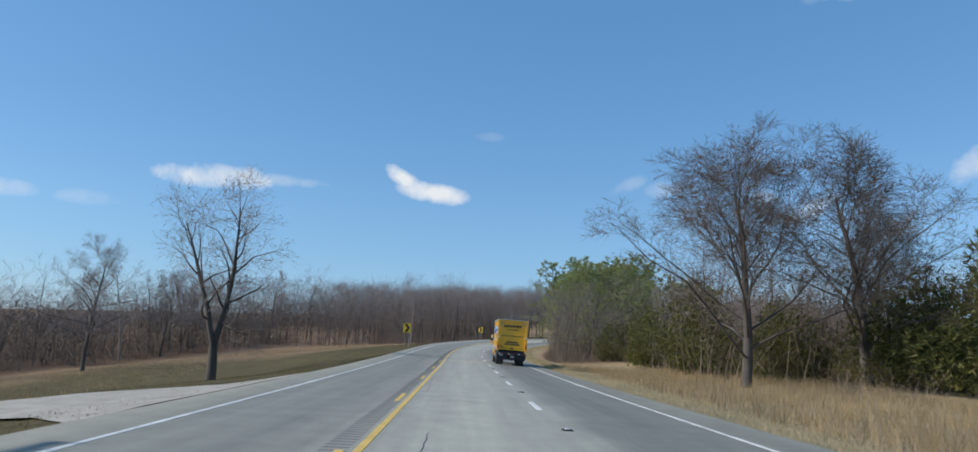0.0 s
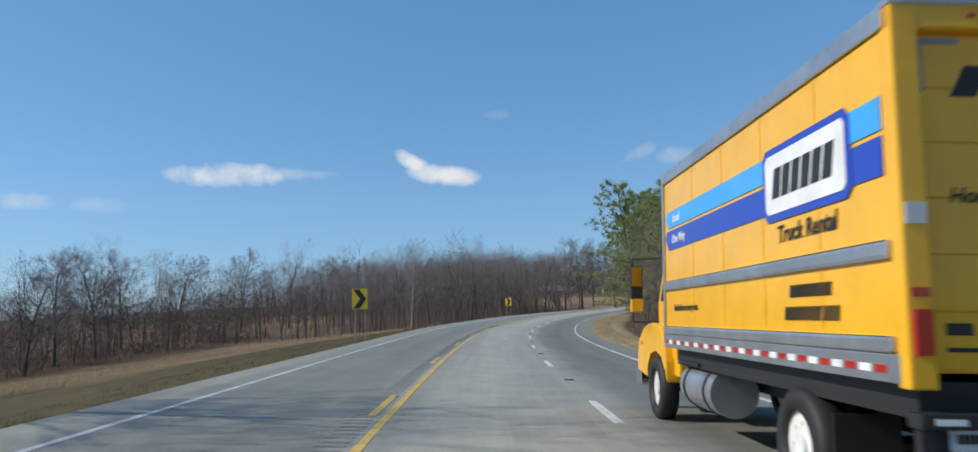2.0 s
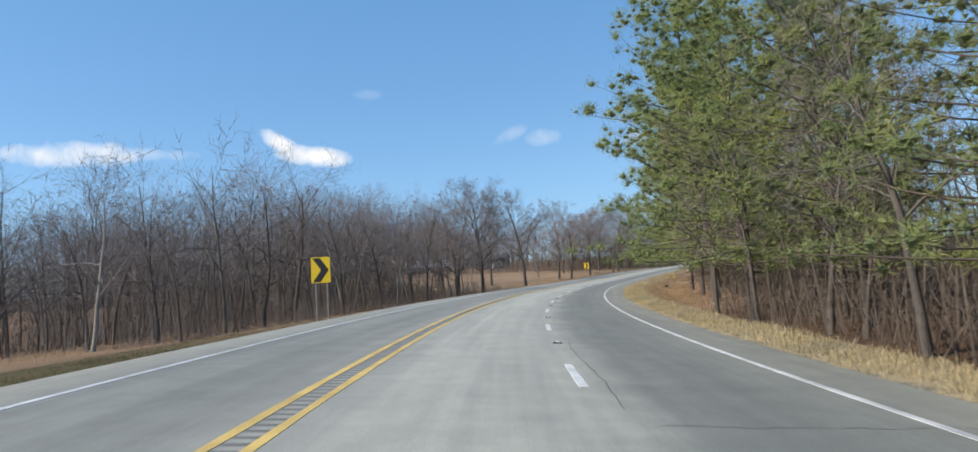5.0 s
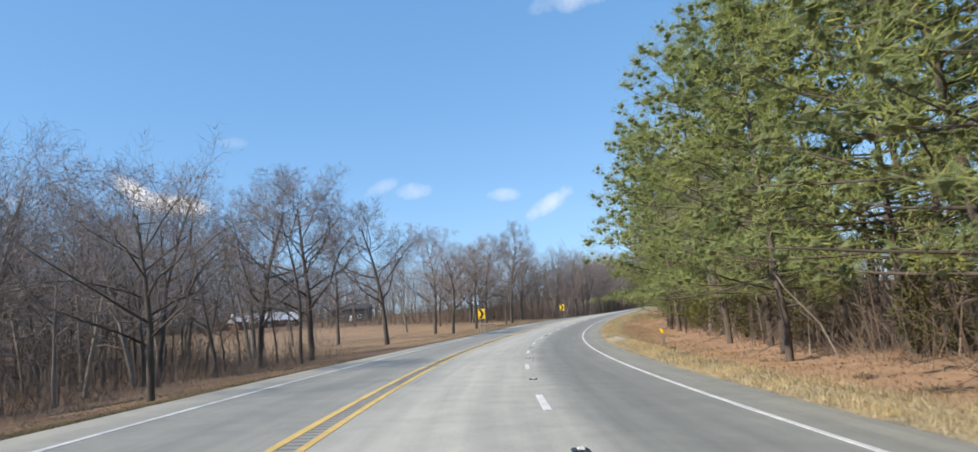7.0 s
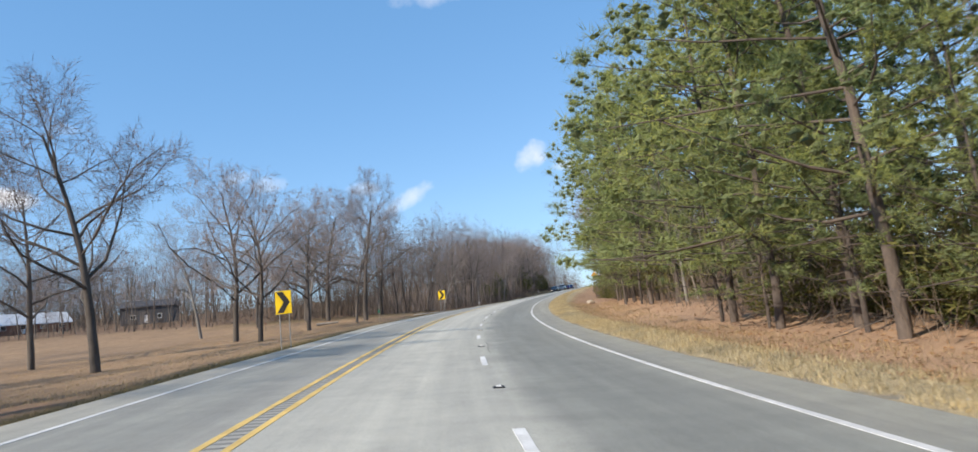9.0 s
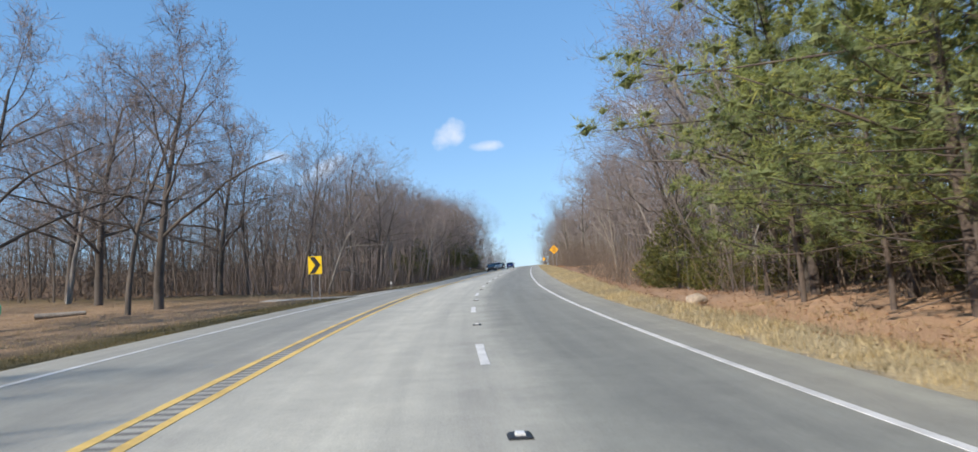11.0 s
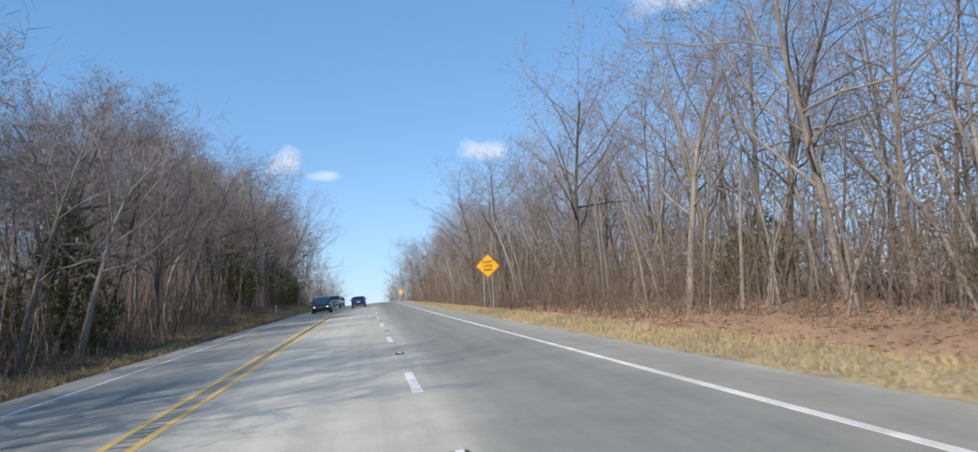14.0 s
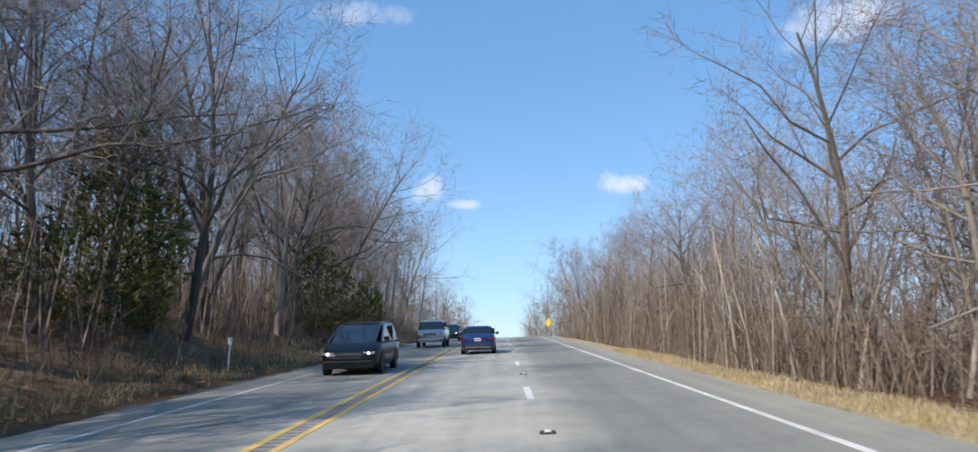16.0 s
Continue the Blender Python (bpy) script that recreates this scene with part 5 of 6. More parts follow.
undergrowth("undergrowth", 2500, 205, 282, -60, -30, 3, 9, .03, UG, 46)
undergrowth("undergrowth", 8000, 200, 280, -70, -27, 1.2, 5, .03, UG, 2)
undergrowth("undergrowth", 5000, 268, 300, -90, -44, 1, 6, .04, UG, 24)
undergrowth("undergrowth", 8000, 240, 298, -110, -34, 1, 5, .035, UG, 12)
undergrowth("undergrowth", 7000, 384, 470, -120, -36, 1, 6, .045, UG, 13)
undergrowth("undergrowth", 6000, 62, 120, 20, 50, 1, 5, .03, UG, 14)
undergrowth("undergrowth", 7000, 98, 190, 9.8, 15, .6, 3.2, .014, UG, 15)
undergrowth("undergrowth", 10000, 455, 570, 9.4, 14, .8, 4.5, .014, UG, 16)
undergrowth("undergrowth", 4500, 384, 446, -25, -15, .5, 3.2, .016, UG, 50)
undergrowth("undergrowth", 6000, 400, 458, 9.4, 14, .5, 2.8, .013, UG, 49)
undergrowth("undergrowth", 3500, 372, 402, 10.5, 15, .8, 4.0, .014, UG, 17)
undergrowth("undergrowth", 8000, 392, 570, -16, -12, .6, 3.5, .014, UG, 18)
undergrowth("undergrowth", 12000, 262, 500, -220, -150, 3, 11, .10, UG, 3)
undergrowth("undergrowth", 6000, 285, 335, -150, -102, 2, 7, .05, UG, 31)
undergrowth("undergrowth", 10000, 392, 600, -50, -15, 1, 5, .03, UG, 4)
undergrowth("undergrowth", 14000, 346, 600, 13, 50, 1, 5, .03, UG, 5)
undergrowth("undergrowth", 6000, 96, 200, 13, 50, 1, 5, .03, UG, 6)
undergrowth("undergrowth", 12000, 196, 348, 16, 50, 1, 7, .035, UG, 21)
undergrowth("undergrowth", 7000, 346, 600, 24, 52, 3, 9, .045, UG, 22)
undergrowth("undergrowth", 7000, 392, 600, -52, -26, 3, 9, .045, UG, 23)
undergrowth("undergrowth", 4000, -60, 96, 34, 80, 1, 5, .04, UG, 7)


# --- brush: thickets of thin stems at the woods' edge
def thicket(name, places, label, mat, seed, height=(1.0, 3.4), stems=8, spread=.7, r=.012):
    rng = random.Random(seed)
    bs = []
    for s, l in places:
        o = np.array(at(s, l, -.1))
        for _ in range(stems):
            b0 = o + np.array((rng.gauss(0, spread), rng.gauss(0, spread), 0))
            h = rng.uniform(*height)
            d = np.array((rng.gauss(0, .4), rng.gauss(0, .4), 1.0))
            mid_ = b0 + d * h * .5 + np.array((rng.gauss(0, .08), rng.gauss(0, .08), 0)) * h
            tip_ = mid_ + (d + np.array((rng.gauss(0, .35), rng.gauss(0, .35), -.2))) * h * .5
            bs.append((0, [b0, mid_, tip_], [r, r * .7, r * .3]))
            for _k in range(4):
                f = rng.uniform(.3, 1)
                q_ = b0 + (mid_ - b0) * f * 2 if f < .5 else mid_ + (tip_ - mid_) * (f - .5) * 2
                e = q_ + np.array((rng.gauss(0, .5), rng.gauss(0, .5), rng.uniform(.1, .7))) * h * .3
                bs.append((1, [q_, e], [r * .5, r * .2]))
    v, f = tubes(bs, [3, 1])
    return tagged(new(name, mesh_of(name, v, f, mat)), label, "brush", kind="stuff")


thicket("brush", scatter(30, 180, 96, 190, 10.0, 20, .8), "tangled brown winter brush at the edge of the woods", BRUSH, 1)
thicket("brush", scatter(36, 280, 188, 346, 14.6, 21, .8), "dark tangled brush under the pines", BRUSH, 6, (1.5, 5.0))
thicket("brush", scatter(31, 260, 346, 560, 11.0, 20, .9, lambda s, l: l > 13.4 or s > 470), "tangled brown winter brush at the edge of the woods", BRUSH, 2, (1.0, 4.5))
thicket("brush", scatter(32, 320, 392, 560, -22, -12.5, .9), "tangled brown winter brush at the edge of the woods", BRUSH, 3, (.6, 3.5))
thicket("brush", scatter(33, 240, 196, 276, -34, -19, .9), "tangled brown winter brush at the edge of the woods", BRUSH, 4, (.6, 2.6))
thicket("brush", scatter(34, 160, -20, 100, 20, 44, 1.2), "tangled brown winter brush beside the field", BRUSH, 5, (.8, 3.0))


# --- grasses
def grass(name, places, label, mat, seed, height=(.12, .35), blades=7, width=.02, spread=.16):
    rng = random.Random(seed)
    V, T = [], []
    for s, l in places:
        o = at(s, l, -.04)
        for _ in range(blades):
            x, y = o.x + rng.gauss(0, spread), o.y + rng.gauss(0, spread)
            h = rng.uniform(*height)
            a = rng.uniform(0, 6.28)
            dx, dy = math.cos(a) * width, math.sin(a) * width
            lx, ly = rng.gauss(0, .35) * h, rng.gauss(0, .35) * h
            n = len(V)
            V.extend(((x - dx, y - dy, o.z), (x + dx, y + dy, o.z), (x + lx, y + ly, o.z + h)))
            T.append((n, n + 1, n + 2))
    return tagged(new(name, mesh_of(name, V, T, mat)), label, "grass", kind="stuff")


def strew(seed, n, s0, s1, l0, l1):
    r = np.random.RandomState(seed)
    return list(zip(r.uniform(s0, s1, n), l0 + (l1 - l0) * r.power(1.0, n)))


grass("verge_grass", [p_ for p_ in strew(1, 17000, 60, 500, 5.4, 6.9) if not (252 < p_[0] < 262 and p_[1] < 6.5)], "pale straw-coloured mown grass along the pavement edge", DRY_GRASS, 1, (.06, .19), 7, .011, .17)
grass("tall_grass", strew(2, 4200, 2, 78, 8.0, 26), "tall tan broom sedge beside the road", SEDGE, 2, (.3, .85), 8, .008, .22)
grass("verge_grass", strew(3, 2500, 0, 80, 5.6, 9), "pale straw-coloured mown grass along the pavement edge", DRY_GRASS, 3, (.05, .15), 7, .008, .2)
grass("short_grass", strew(4, 8000, 5, 260, -19, -8.85), "short brown and green winter grass", GREEN_GRASS, 4, (.04, .11), 6, .008, .22)
grass("short_grass", strew(5, 3500, 260, 480, -13, -9.2), "short brown and green winter grass", GREEN_GRASS, 5, (.05, .16), 6, .008, .2)


grass("yard_grass", strew(6, 6000, 284, 380, -48, -13), "pale dry winter grass of the yard", SEDGE, 6, (.05, .16), 5, .012, .3)
grass("broom_sedge", strew(8, 2600, 60, 215, -62, -33), "rusty broom sedge clumps in the low field", SEDGE, 8, (.15, .5), 6, .014, .3)


grass("bank_grass", strew(10, 1800, 396, 530, -13.5, -9.3), "dry straw tufts on the shaded bank", DRY_GRASS, 10, (.12, .38), 7, .009, .2)


grass("bank_grass", strew(12, 5200, 200, 345, 6.9, 12.5), "rusty dry grass and leaf stalks on the bank", SEDGE, 12, (.05, .2), 6, .011, .3)


def litter(name, places, label, seed):
    rng = random.Random(seed)
    V, T = [], []
    for s, l in places:
        o = at(s, l, -.02)
        a, k = rng.uniform(0, 6.28), rng.uniform(.04, .1)
        n = len(V)
        for da in (0, 1.7, 3.1, 4.7):
            V.append((o.x + math.cos(a + da) * k, o.y + math.sin(a + da) * k, o.z + rng.uniform(-.01, .05)))
        T.extend(((n, n + 1, n + 2), (n, n + 2, n + 3)))
    return tagged(new(name, mesh_of(name, V, T, DEAD_LEAF)), label, "leaves", kind="stuff")


litter("leaf_litter", strew(7, 16000, 190, 480, 7.6, 17), "reddish-brown fallen leaves on the bank", 1)
litter("leaf_litter", strew(9, 9000, 380, 530, -19, -9.6), "brown fallen leaves on the shaded bank", 2)


# ---------------------------------------------------------------- signs and posts
def chevron_sign(m, flip=1, label="yellow chevron curve sign with a black arrow on two posts"):
    """Plate with a black chevron on two thin posts; the plate faces back along the road."""
    t = thing("chevron_sign", m, label, "road sign", "chevron signs")
    for x in (-.3, .3):
        part("post", boxed(x - .025, x + .025, 0.02, .06, -.6, 3.2, .004), GALV, t)
    plate = part("plate", boxed(-.5, .5, -.01, .012, 2.0, 3.33, .004), SIGN_YELLOW, t)
    h, z0, z1, zm = 0.03, 2.05, 3.28, 2.665
    part("chevron", prism(((-.42, z0), (-.02, z0), (.42, zm), (-.02, z1), (-.42, z1), (.02, zm)), "y", -.016, -.0115), INK, plate, "black arrow")
    return t


for s, l, turn in ((104.8, -11.0, 4), (180, -11.5, 2), (300, -11.2, -12), (368.8, -12.6, 3)):
    chevron_sign(stand(s, l, turn))


def diamond_sign(m, words, mat, label, back=False):
    t = thing("warning_sign", m, label, "road sign")
    for x in (-.33, .33):
        part("post", boxed(x - .03, x + .03, 0.02, .07, -.6, 3.2 - .55, .004), GALV, t)
    b = boxed(-.61, .61, -.01, .012, -.61, .61, .01)
    bmesh.ops.transform(b, matrix=pose(0, 0, 3.0, 0, 45, 0), verts=b.verts)
    plate = part("plate", b, GALV if back else mat, t)
    if not back:
        for i, w in enumerate(words):
            lettering("word", w, .27, pose(0, -.013, 3.0 + .29 * (1 - i), 90, 0, 0), INK, plate)
        for a in range(4):
            bb = boxed(-.585, .585, -.0125, -.0105, .565, .585)
            bmesh.ops.transform(bb, matrix=pose(0, 0, 3.0, 0, 45 + 90 * a, 0), verts=bb.verts)
            part("border", bb, INK, plate)
    return t


diamond_sign(stand(453.2, 8.0, -4), ("RIGHT", "LANE", "ENDS"), SIGN_ORANGE, "amber diamond warning sign on two posts")
diamond_sign(stand(545, -9.9, 2), (), SIGN_ORANGE, "bare metal back of a diamond sign on two posts", True)
diamond_sign(stand(590, 7.6, -52), (), SIGN_ORANGE, "small far amber diamond warning sign on posts")


def utility_pole(m):
    t = thing("utility_pole", m, "tall weathered wooden utility pole beside the gravel road", "utility pole")
    part("pole", rod(bmesh.new(), (0, 0, -1), (0, 0, 13.2), .16, .11, 12), WOOD_POST, t)
    arm = part("crossarm", boxed(-.06, .06, -1.1, 1.1, 12.3, 12.42, .01), WOOD_POST, t)
    for y in (-1.0, 0.35, 1.0):
        part("insulator", rod(bmesh.new(), (0, y, 12.42), (0, y, 12.6), .05, .035, 10), GREY_DECAL, arm)
    return t


utility_pole(stand(8.3, -22.5))


def marker_post(m, mat, plate_mat, label, h=1.1):
    t = thing("marker_post", m, label, "marker post", "roadside marker posts")
    part("post", boxed(-.03, .03, -.015, .015, -.4, h, .006), mat, t)
    part("plate", boxed(-.08, .08, -.028, -.016, h - .25, h + .02, .004), plate_mat, t)
    return t


marker_post(stand(390.4, -10.9), GALV, WHITE, "white roadside delineator post with a reflector", 0.8)
marker_post(stand(485.3, -10.8), WHITE, WHITE, "white roadside delineator post with a reflector", 1.15)
marker_post(stand(335, -12.8), WOOD_POST, GREEN_SIGN, "wooden post with a small green marker plate", 1.5)
for s, l in ((257.0, 9.6), (263.6, 10.2), (383.5, 13.2)):
    b_ = marker_post(stand(s, l), WOOD_POST, SIGN_YELLOW, "leaning wooden stake with a yellow marker plate", 1.3)
    b_.matrix_world = b_.matrix_world @ pose(0, 0, 0, 0, -7, 0)


def stone(name, m, size, seed, mat, label):
    b = bmesh.new()
    bmesh.ops.create_icosphere(b, subdivisions=3, radius=.5)
    for v in b.verts:
        k = 1 + .28 * noise.noise(v.co * 1.7 + Vector((seed, 0, 0))) + .1 * noise.noise(v.co * 5)
        v.co = Vector((v.co.x * size[0], v.co.y * size[1], max(v.co.z, -.3) * size[2])) * k
    me = bpy.data.meshes.new(name)
    b.to_mesh(me)
    b.free()
    me.materials.append(mat)
    ob = new(name, me)
    ob.matrix_world = m
    return tagged(ob, label, "rock")


stone("rock", stand(347.6, 9.9, 20, .2), (.95, .7, .6), 3, ROCK, "brown weathered boulder on the leafy verge")


def log(m, length, r, label, seed):
    rng = random.Random(seed)
    pts = [np.array((length * (i / 6 - .5), rng.uniform(-.06, .06), r + .02 * i)) for i in range(7)]
    v, f = tubes([(0, pts, [r * (1 - .06 * i) for i in range(7)])], [9])
    ob = new("fallen_log", mesh_of("fallen_log", v, f, BARK_PALE, True))
    ob.matrix_world = m
    return tagged(ob, label, "log")


stone("tyre_scrap", stand(446.5, 8.3, 70, .05), (.75, .34, .2), 6, BLACK, "torn black tyre tread on the grassy verge")
stone("tyre_scrap", stand(251.7, 9.4, 20, .06), (.62, .36, .34), 5, BLACK, "black scrap of blown tyre on the leafy verge")
log(stand(366, -30, 20), 3.2, .22, "pale fallen log lying on the yard grass", 1)
log(stand(456, 11.6, -20), 1.6, .12, "dark broken limb on the leafy bank", 2)
log(stand(398, -22, 60), 2.6, .16, "pale fallen log at the edge of the woods", 3)


def mailbox(m):
    t = thing("mailbox", m, "rusty brown mailbox on a wooden post in the yard", "mailbox")
    part("post", boxed(-.05, .05, -.05, .05, -.4, 1.0, .006), WOOD_POST, t)
    bx = part("box", prism(((-.13, 1.0), (.13, 1.0), (.13, 1.16), (.08, 1.26), (-.08, 1.26), (-.13, 1.16)), "y", -.28, .28, .01), BRICK, t)
    part("flag", boxed(.135, .145, -.1, .1, 1.12, 1.2), RED_LENS, bx)
    return t


mailbox(stand(368, -41.0, 30))


def loose_stones(n, s, l, rs, rl, seed):
    """A thin spread of small broken stones, thickest in the middle."""
    rng = random.Random(seed)
    V, T = [], []
    for _ in range(n):
        o, k, a = at(s + rng.gauss(0, rs), l + rng.gauss(0, rl), -.012), rng.uniform(.01, .034), rng.uniform(0, 6.28)
        n0 = len(V)
        for j in range(4):
            V.append((o.x + math.cos(a + j * 1.57) * k * rng.uniform(.7, 1.2), o.y + math.sin(a + j * 1.57) * k * rng.uniform(.7, 1.2), o.z))
        V.append((o.x + rng.gauss(0, .2) * k, o.y + rng.gauss(0, .2) * k, o.z + k * rng.uniform(.5, .9)))
        T.extend((n0 + j, n0 + (j + 1) % 4, n0 + 4) for j in range(4))
    return tagged(new("loose_stones", mesh_of("loose_stones", V, T, GRAVEL)), "pale loose stones spread by the pavement edge", "gravel", kind="stuff")


loose_stones(1900, 256, 6.3, 4.2, .26, 1)


# ---------------------------------------------------------------- the house and the barn behind the yard
def building(name, m, sx, sy, wall_h, roof_h, wall_mat, roof_mat, label, windows=3):
    t = thing(name, m, label, name.replace("_", " "))
    part("wall", boxed(-sx / 2, sx / 2, -sy / 2, sy / 2, -.5, wall_h), wall_mat, t)
    part("roof", prism(((-sx / 2 - .5, wall_h), (sx / 2 + .5, wall_h), (sx / 2 + .4, wall_h + .25), (0, wall_h + roof_h), (-sx / 2 - .4, wall_h + .25)), "y", -sy / 2 - .5, sy / 2 + .5) if sy > sx
         else prism(((-sy / 2 - .5, wall_h), (sy / 2 + .5, wall_h), (sy / 2 + .4, wall_h + .25), (0, wall_h + roof_h), (-sy / 2 - .4, wall_h + .25)), "x", -sx / 2 - .5, sx / 2 + .5), roof_mat, t)
    for i in range(windows):
        y = -sy / 2 + sy * (i + .5) / windows
        x = -sx / 2 + sx * (i + .5) / windows
        w = part("window", boxed(sx / 2 - .02, sx / 2 + .06, y - .6, y + .6, 1.0, 2.2, .01), WHITE, t)
        part("pane", boxed(sx / 2 + .06, sx / 2 + .075, y - .5, y + .5, 1.1, 2.1), GLASS_DARK, w)
        w = part("window", boxed(x - .6, x + .6, -sy / 2 - .06, -sy / 2 + .02, 1.0, 2.2, .01), WHITE, t)
        part("pane", boxed(x - .5, x + .5, -sy / 2 - .075, -sy / 2 - .06, 1.1, 2.1), GLASS_DARK, w)
    d = part("door", boxed(sx / 2 - .02, sx / 2 + .05, -.5, .5, 0, 2.1, .01), WHITE, t)
    part("handle", boxed(sx / 2 + .05, sx / 2 + .09, .34, .4, .95, 1.1, .01), CHROME, d)
    return t


def facing(s, l, s2, l2, turn=0.0):
    """An upright pose on the ground at s, l whose x axis points to the place s2, l2."""
    p_, q_ = at(s, l), at(s2, l2)
    return Matrix.Translation(p_) @ pose(0, 0, 0, 0, 0, math.degrees(math.atan2(q_.y - p_.y, q_.x - p_.x)) + turn)


building("house", facing(425, -140, 240, 1, 15), 11, 22, 2.2, 3.2, BRICK, ROOF_PALE, "low red brick house with a pale metal roof", 5)
building("barn", facing(440, -112, 240, 1, -12), 9, 13, 4.2, 2.0, BARN_DARK, BARN_DARK, "dark-sided barn behind the yard trees", 2)


# ---------------------------------------------------------------- vehicles
def wheel(parent, x, y, r, w, rim_mat, dual=False):
    out_ = 1 if x > 0 else -1
    o = bmesh.new()
    prof = [(r * .62, -w / 2), (r * .9, -w / 2), (r, -w * .36), (r, w * .36), (r * .9, w / 2), (r * .62, w / 2)]
    rings = []
    for k in range(28):
        a = 6.28318 * k / 28
        rings.append([o.verts.new((h, math.cos(a) * q_, math.sin(a) * q_)) for q_, h in prof])
    for k in range(28):
        A, B = rings[k], rings[(k + 1) % 28]
        for j in range(len(prof)):
            j2 = (j + 1) % len(prof)
            o.faces.new((A[j], A[j2], B[j2], B[j]))
    t = new("wheel")
    t.parent = parent
    t.location = (x, y, r)
    part("tyre", o, BLACK, t, smooth=True)
    b = bmesh.new()
    rod(b, (-w * .3 * out_, 0, 0), (w * .28 * out_, 0, 0), r * .63, sides=24)
    rod(b, (w * .28 * out_, 0, 0), (w * .42 * out_, 0, 0), r * .2, sides=14)
    for k in range(8):
        a = 6.28318 * k / 8
        rod(b, (w * .28 * out_, math.cos(a) * r * .4, math.sin(a) * r * .4), (w * .33 * out_, math.cos(a) * r * .4, math.sin(a) * r * .4), r * .05, sides=6)
    part("rim", b, rim_mat, t)
    return t


def bars(name, parent, lines, m, mat, shear=0.0):
    """Plain bars in place of words: rows of (x0, x1, y0, y1)."""
    b = bmesh.new()
    for x0, x1, y0, y1 in lines:
        k = shear * (y1 - y0)
        put(b, prism(((x0, y0), (x1, y0), (x1 + k, y1), (x0 + k, y1)), "z", 0, .004))
    ob = part(name, b, mat, parent)
    ob.matrix_local = m
    return ob


def glyphs(x0, x1, y0, y1, n, gap=.18):
    w = (x1 - x0) / n
    return [(x0 + i * w, x0 + (i + 1 - gap) * w, y0, y1) for i in range(n)]


def box_truck(m):
    """Yellow rental box truck: x right, y ahead, rear at y = 0."""
    t = thing("box_truck", m, "yellow rental box truck with blue side stripes on the highway", "truck")
    W, L, Z0, Z1 = 1.24, 6.3, 1.08, 3.60
    # box
    body = part("cargo_box", boxed(-W, W, .12, L, Z0, Z1 - .06, .02), YELLOW_PAINT, t, "yellow panelled cargo box")
    for sx in (-1, 1):
        x = sx * W
        a, b = sorted((x + sx * .005, x + sx * .03))
        part("roof_rail", boxed(a, b, .1, L + .03, Z1 - .16, Z1, .01), ALUMINIUM, body)
        part("side_rail", boxed(a, b, .16, L - .02, Z0 + .76, Z0 + .89, .03), ALUMINIUM, body)
        part("side_rail", boxed(a, b, .16, L - .02, Z0 + .13, Z0 + .24, .03), ALUMINIUM, body)
        part("base_rail", boxed(a, b, .1, L, Z0 - .07, Z0 + .12, .008), ALUMINIUM, body)
        part("corner_post", boxed(a, b, L - .06, L + .02, Z0, Z1 - .1, .01), ALUMINIUM, body)
        for k in range(29):
            y = .25 + k * .207
            part("reflector_strip", boxed(min(x + sx * .029, x + sx * .033), max(x + sx * .029, x + sx * .033), y, y + .16, Z0 - .01, Z0 + .045), RED_LENS if k % 2 == 0 else WHITE, body)
        # seams of the side panels
        for k in range(1, 5):
            y = k * 1.2
            part("seam", boxed(min(x, x + sx * .006), max(x, x + sx * .006), y, y + .03, Z0 + .28, Z1 - .17), YELLOW_PAINT, body)
        a, b = sorted((x + sx * .006, x + sx * .012))
        part("stripe", prism(((.2, 2.74), (L - .32, 2.74), (L - .15, 2.86), (L - .22, 2.98), (.2, 2.98)), "x", a, b), SKY_BLUE, body, "light blue stripe")
        part("stripe", prism(((.2, 2.42), (L - .3, 2.42), (L - .12, 2.60), (L - .22, 2.70), (.2, 2.70)), "x", a, b), DEEP_BLUE, body, "deep blue stripe")
        a, b = sorted((x + sx * .012, x + sx * .018))
        part("logo_border", prism([(y0_ + .62, z0_ + 2.34) for y0_, z0_ in ((.08, 0), (1.62, 0), (1.7, .08), (1.7, .62), (1.62, .7), (.08, .7), (0, .62), (0, .08))], "x", a, b), DEEP_BLUE, body)
        a, b = sorted((x + sx * .018, x + sx * .024))
        part("logo_panel", prism([(y0_ + .69, z0_ + 2.41) for y0_, z0_ in ((.05, 0), (1.51, 0), (1.56, .05), (1.56, .51), (1.51, .56), (.05, .56), (0, .51), (0, .05))], "x", a, b), WHITE, body)
        face = pose(x + sx * .025, 1.47, 2.69, 90, 0, 90 * sx)
        bars("logo_shape", body, glyphs(-.62, .60, -.14, .14, 6, .2), face, INK, .25)
        lettering("word", "Truck Rental", .22, pose(x + sx * .008, 1.47, 2.20, 90, 0, 90 * sx), INK, body, 1.15, .15)
        lettering("word", "Local", .17, pose(x + sx * .014, L - .72, 2.86, 90, 0, 90 * sx), WHITE, body, None, .1)
        lettering("word", "One Way", .17, pose(x + sx * .014, L - .82, 2.56, 90, 0, 90 * sx), WHITE, body, None, .1)
        lettering("word", "Dedication at every turn.", .13, pose(x + sx * .008, L - 1.1, 1.58, 90, 0, 90 * sx), INK, body, 1.15, .1)
        bars("logo_shape", body, glyphs(-.40, .40, .05, .16, 12, .42) + glyphs(-.52, .52, -.15, -.03, 14, .42), pose(x + sx * .008, 1.42, 1.57, 90, 0, 90 * sx), INK, .15)
    part("roof", boxed(-W, W, .1, L + .02, Z1 - .07, Z1 - .01, .01), WHITE, t, "white roof skin")
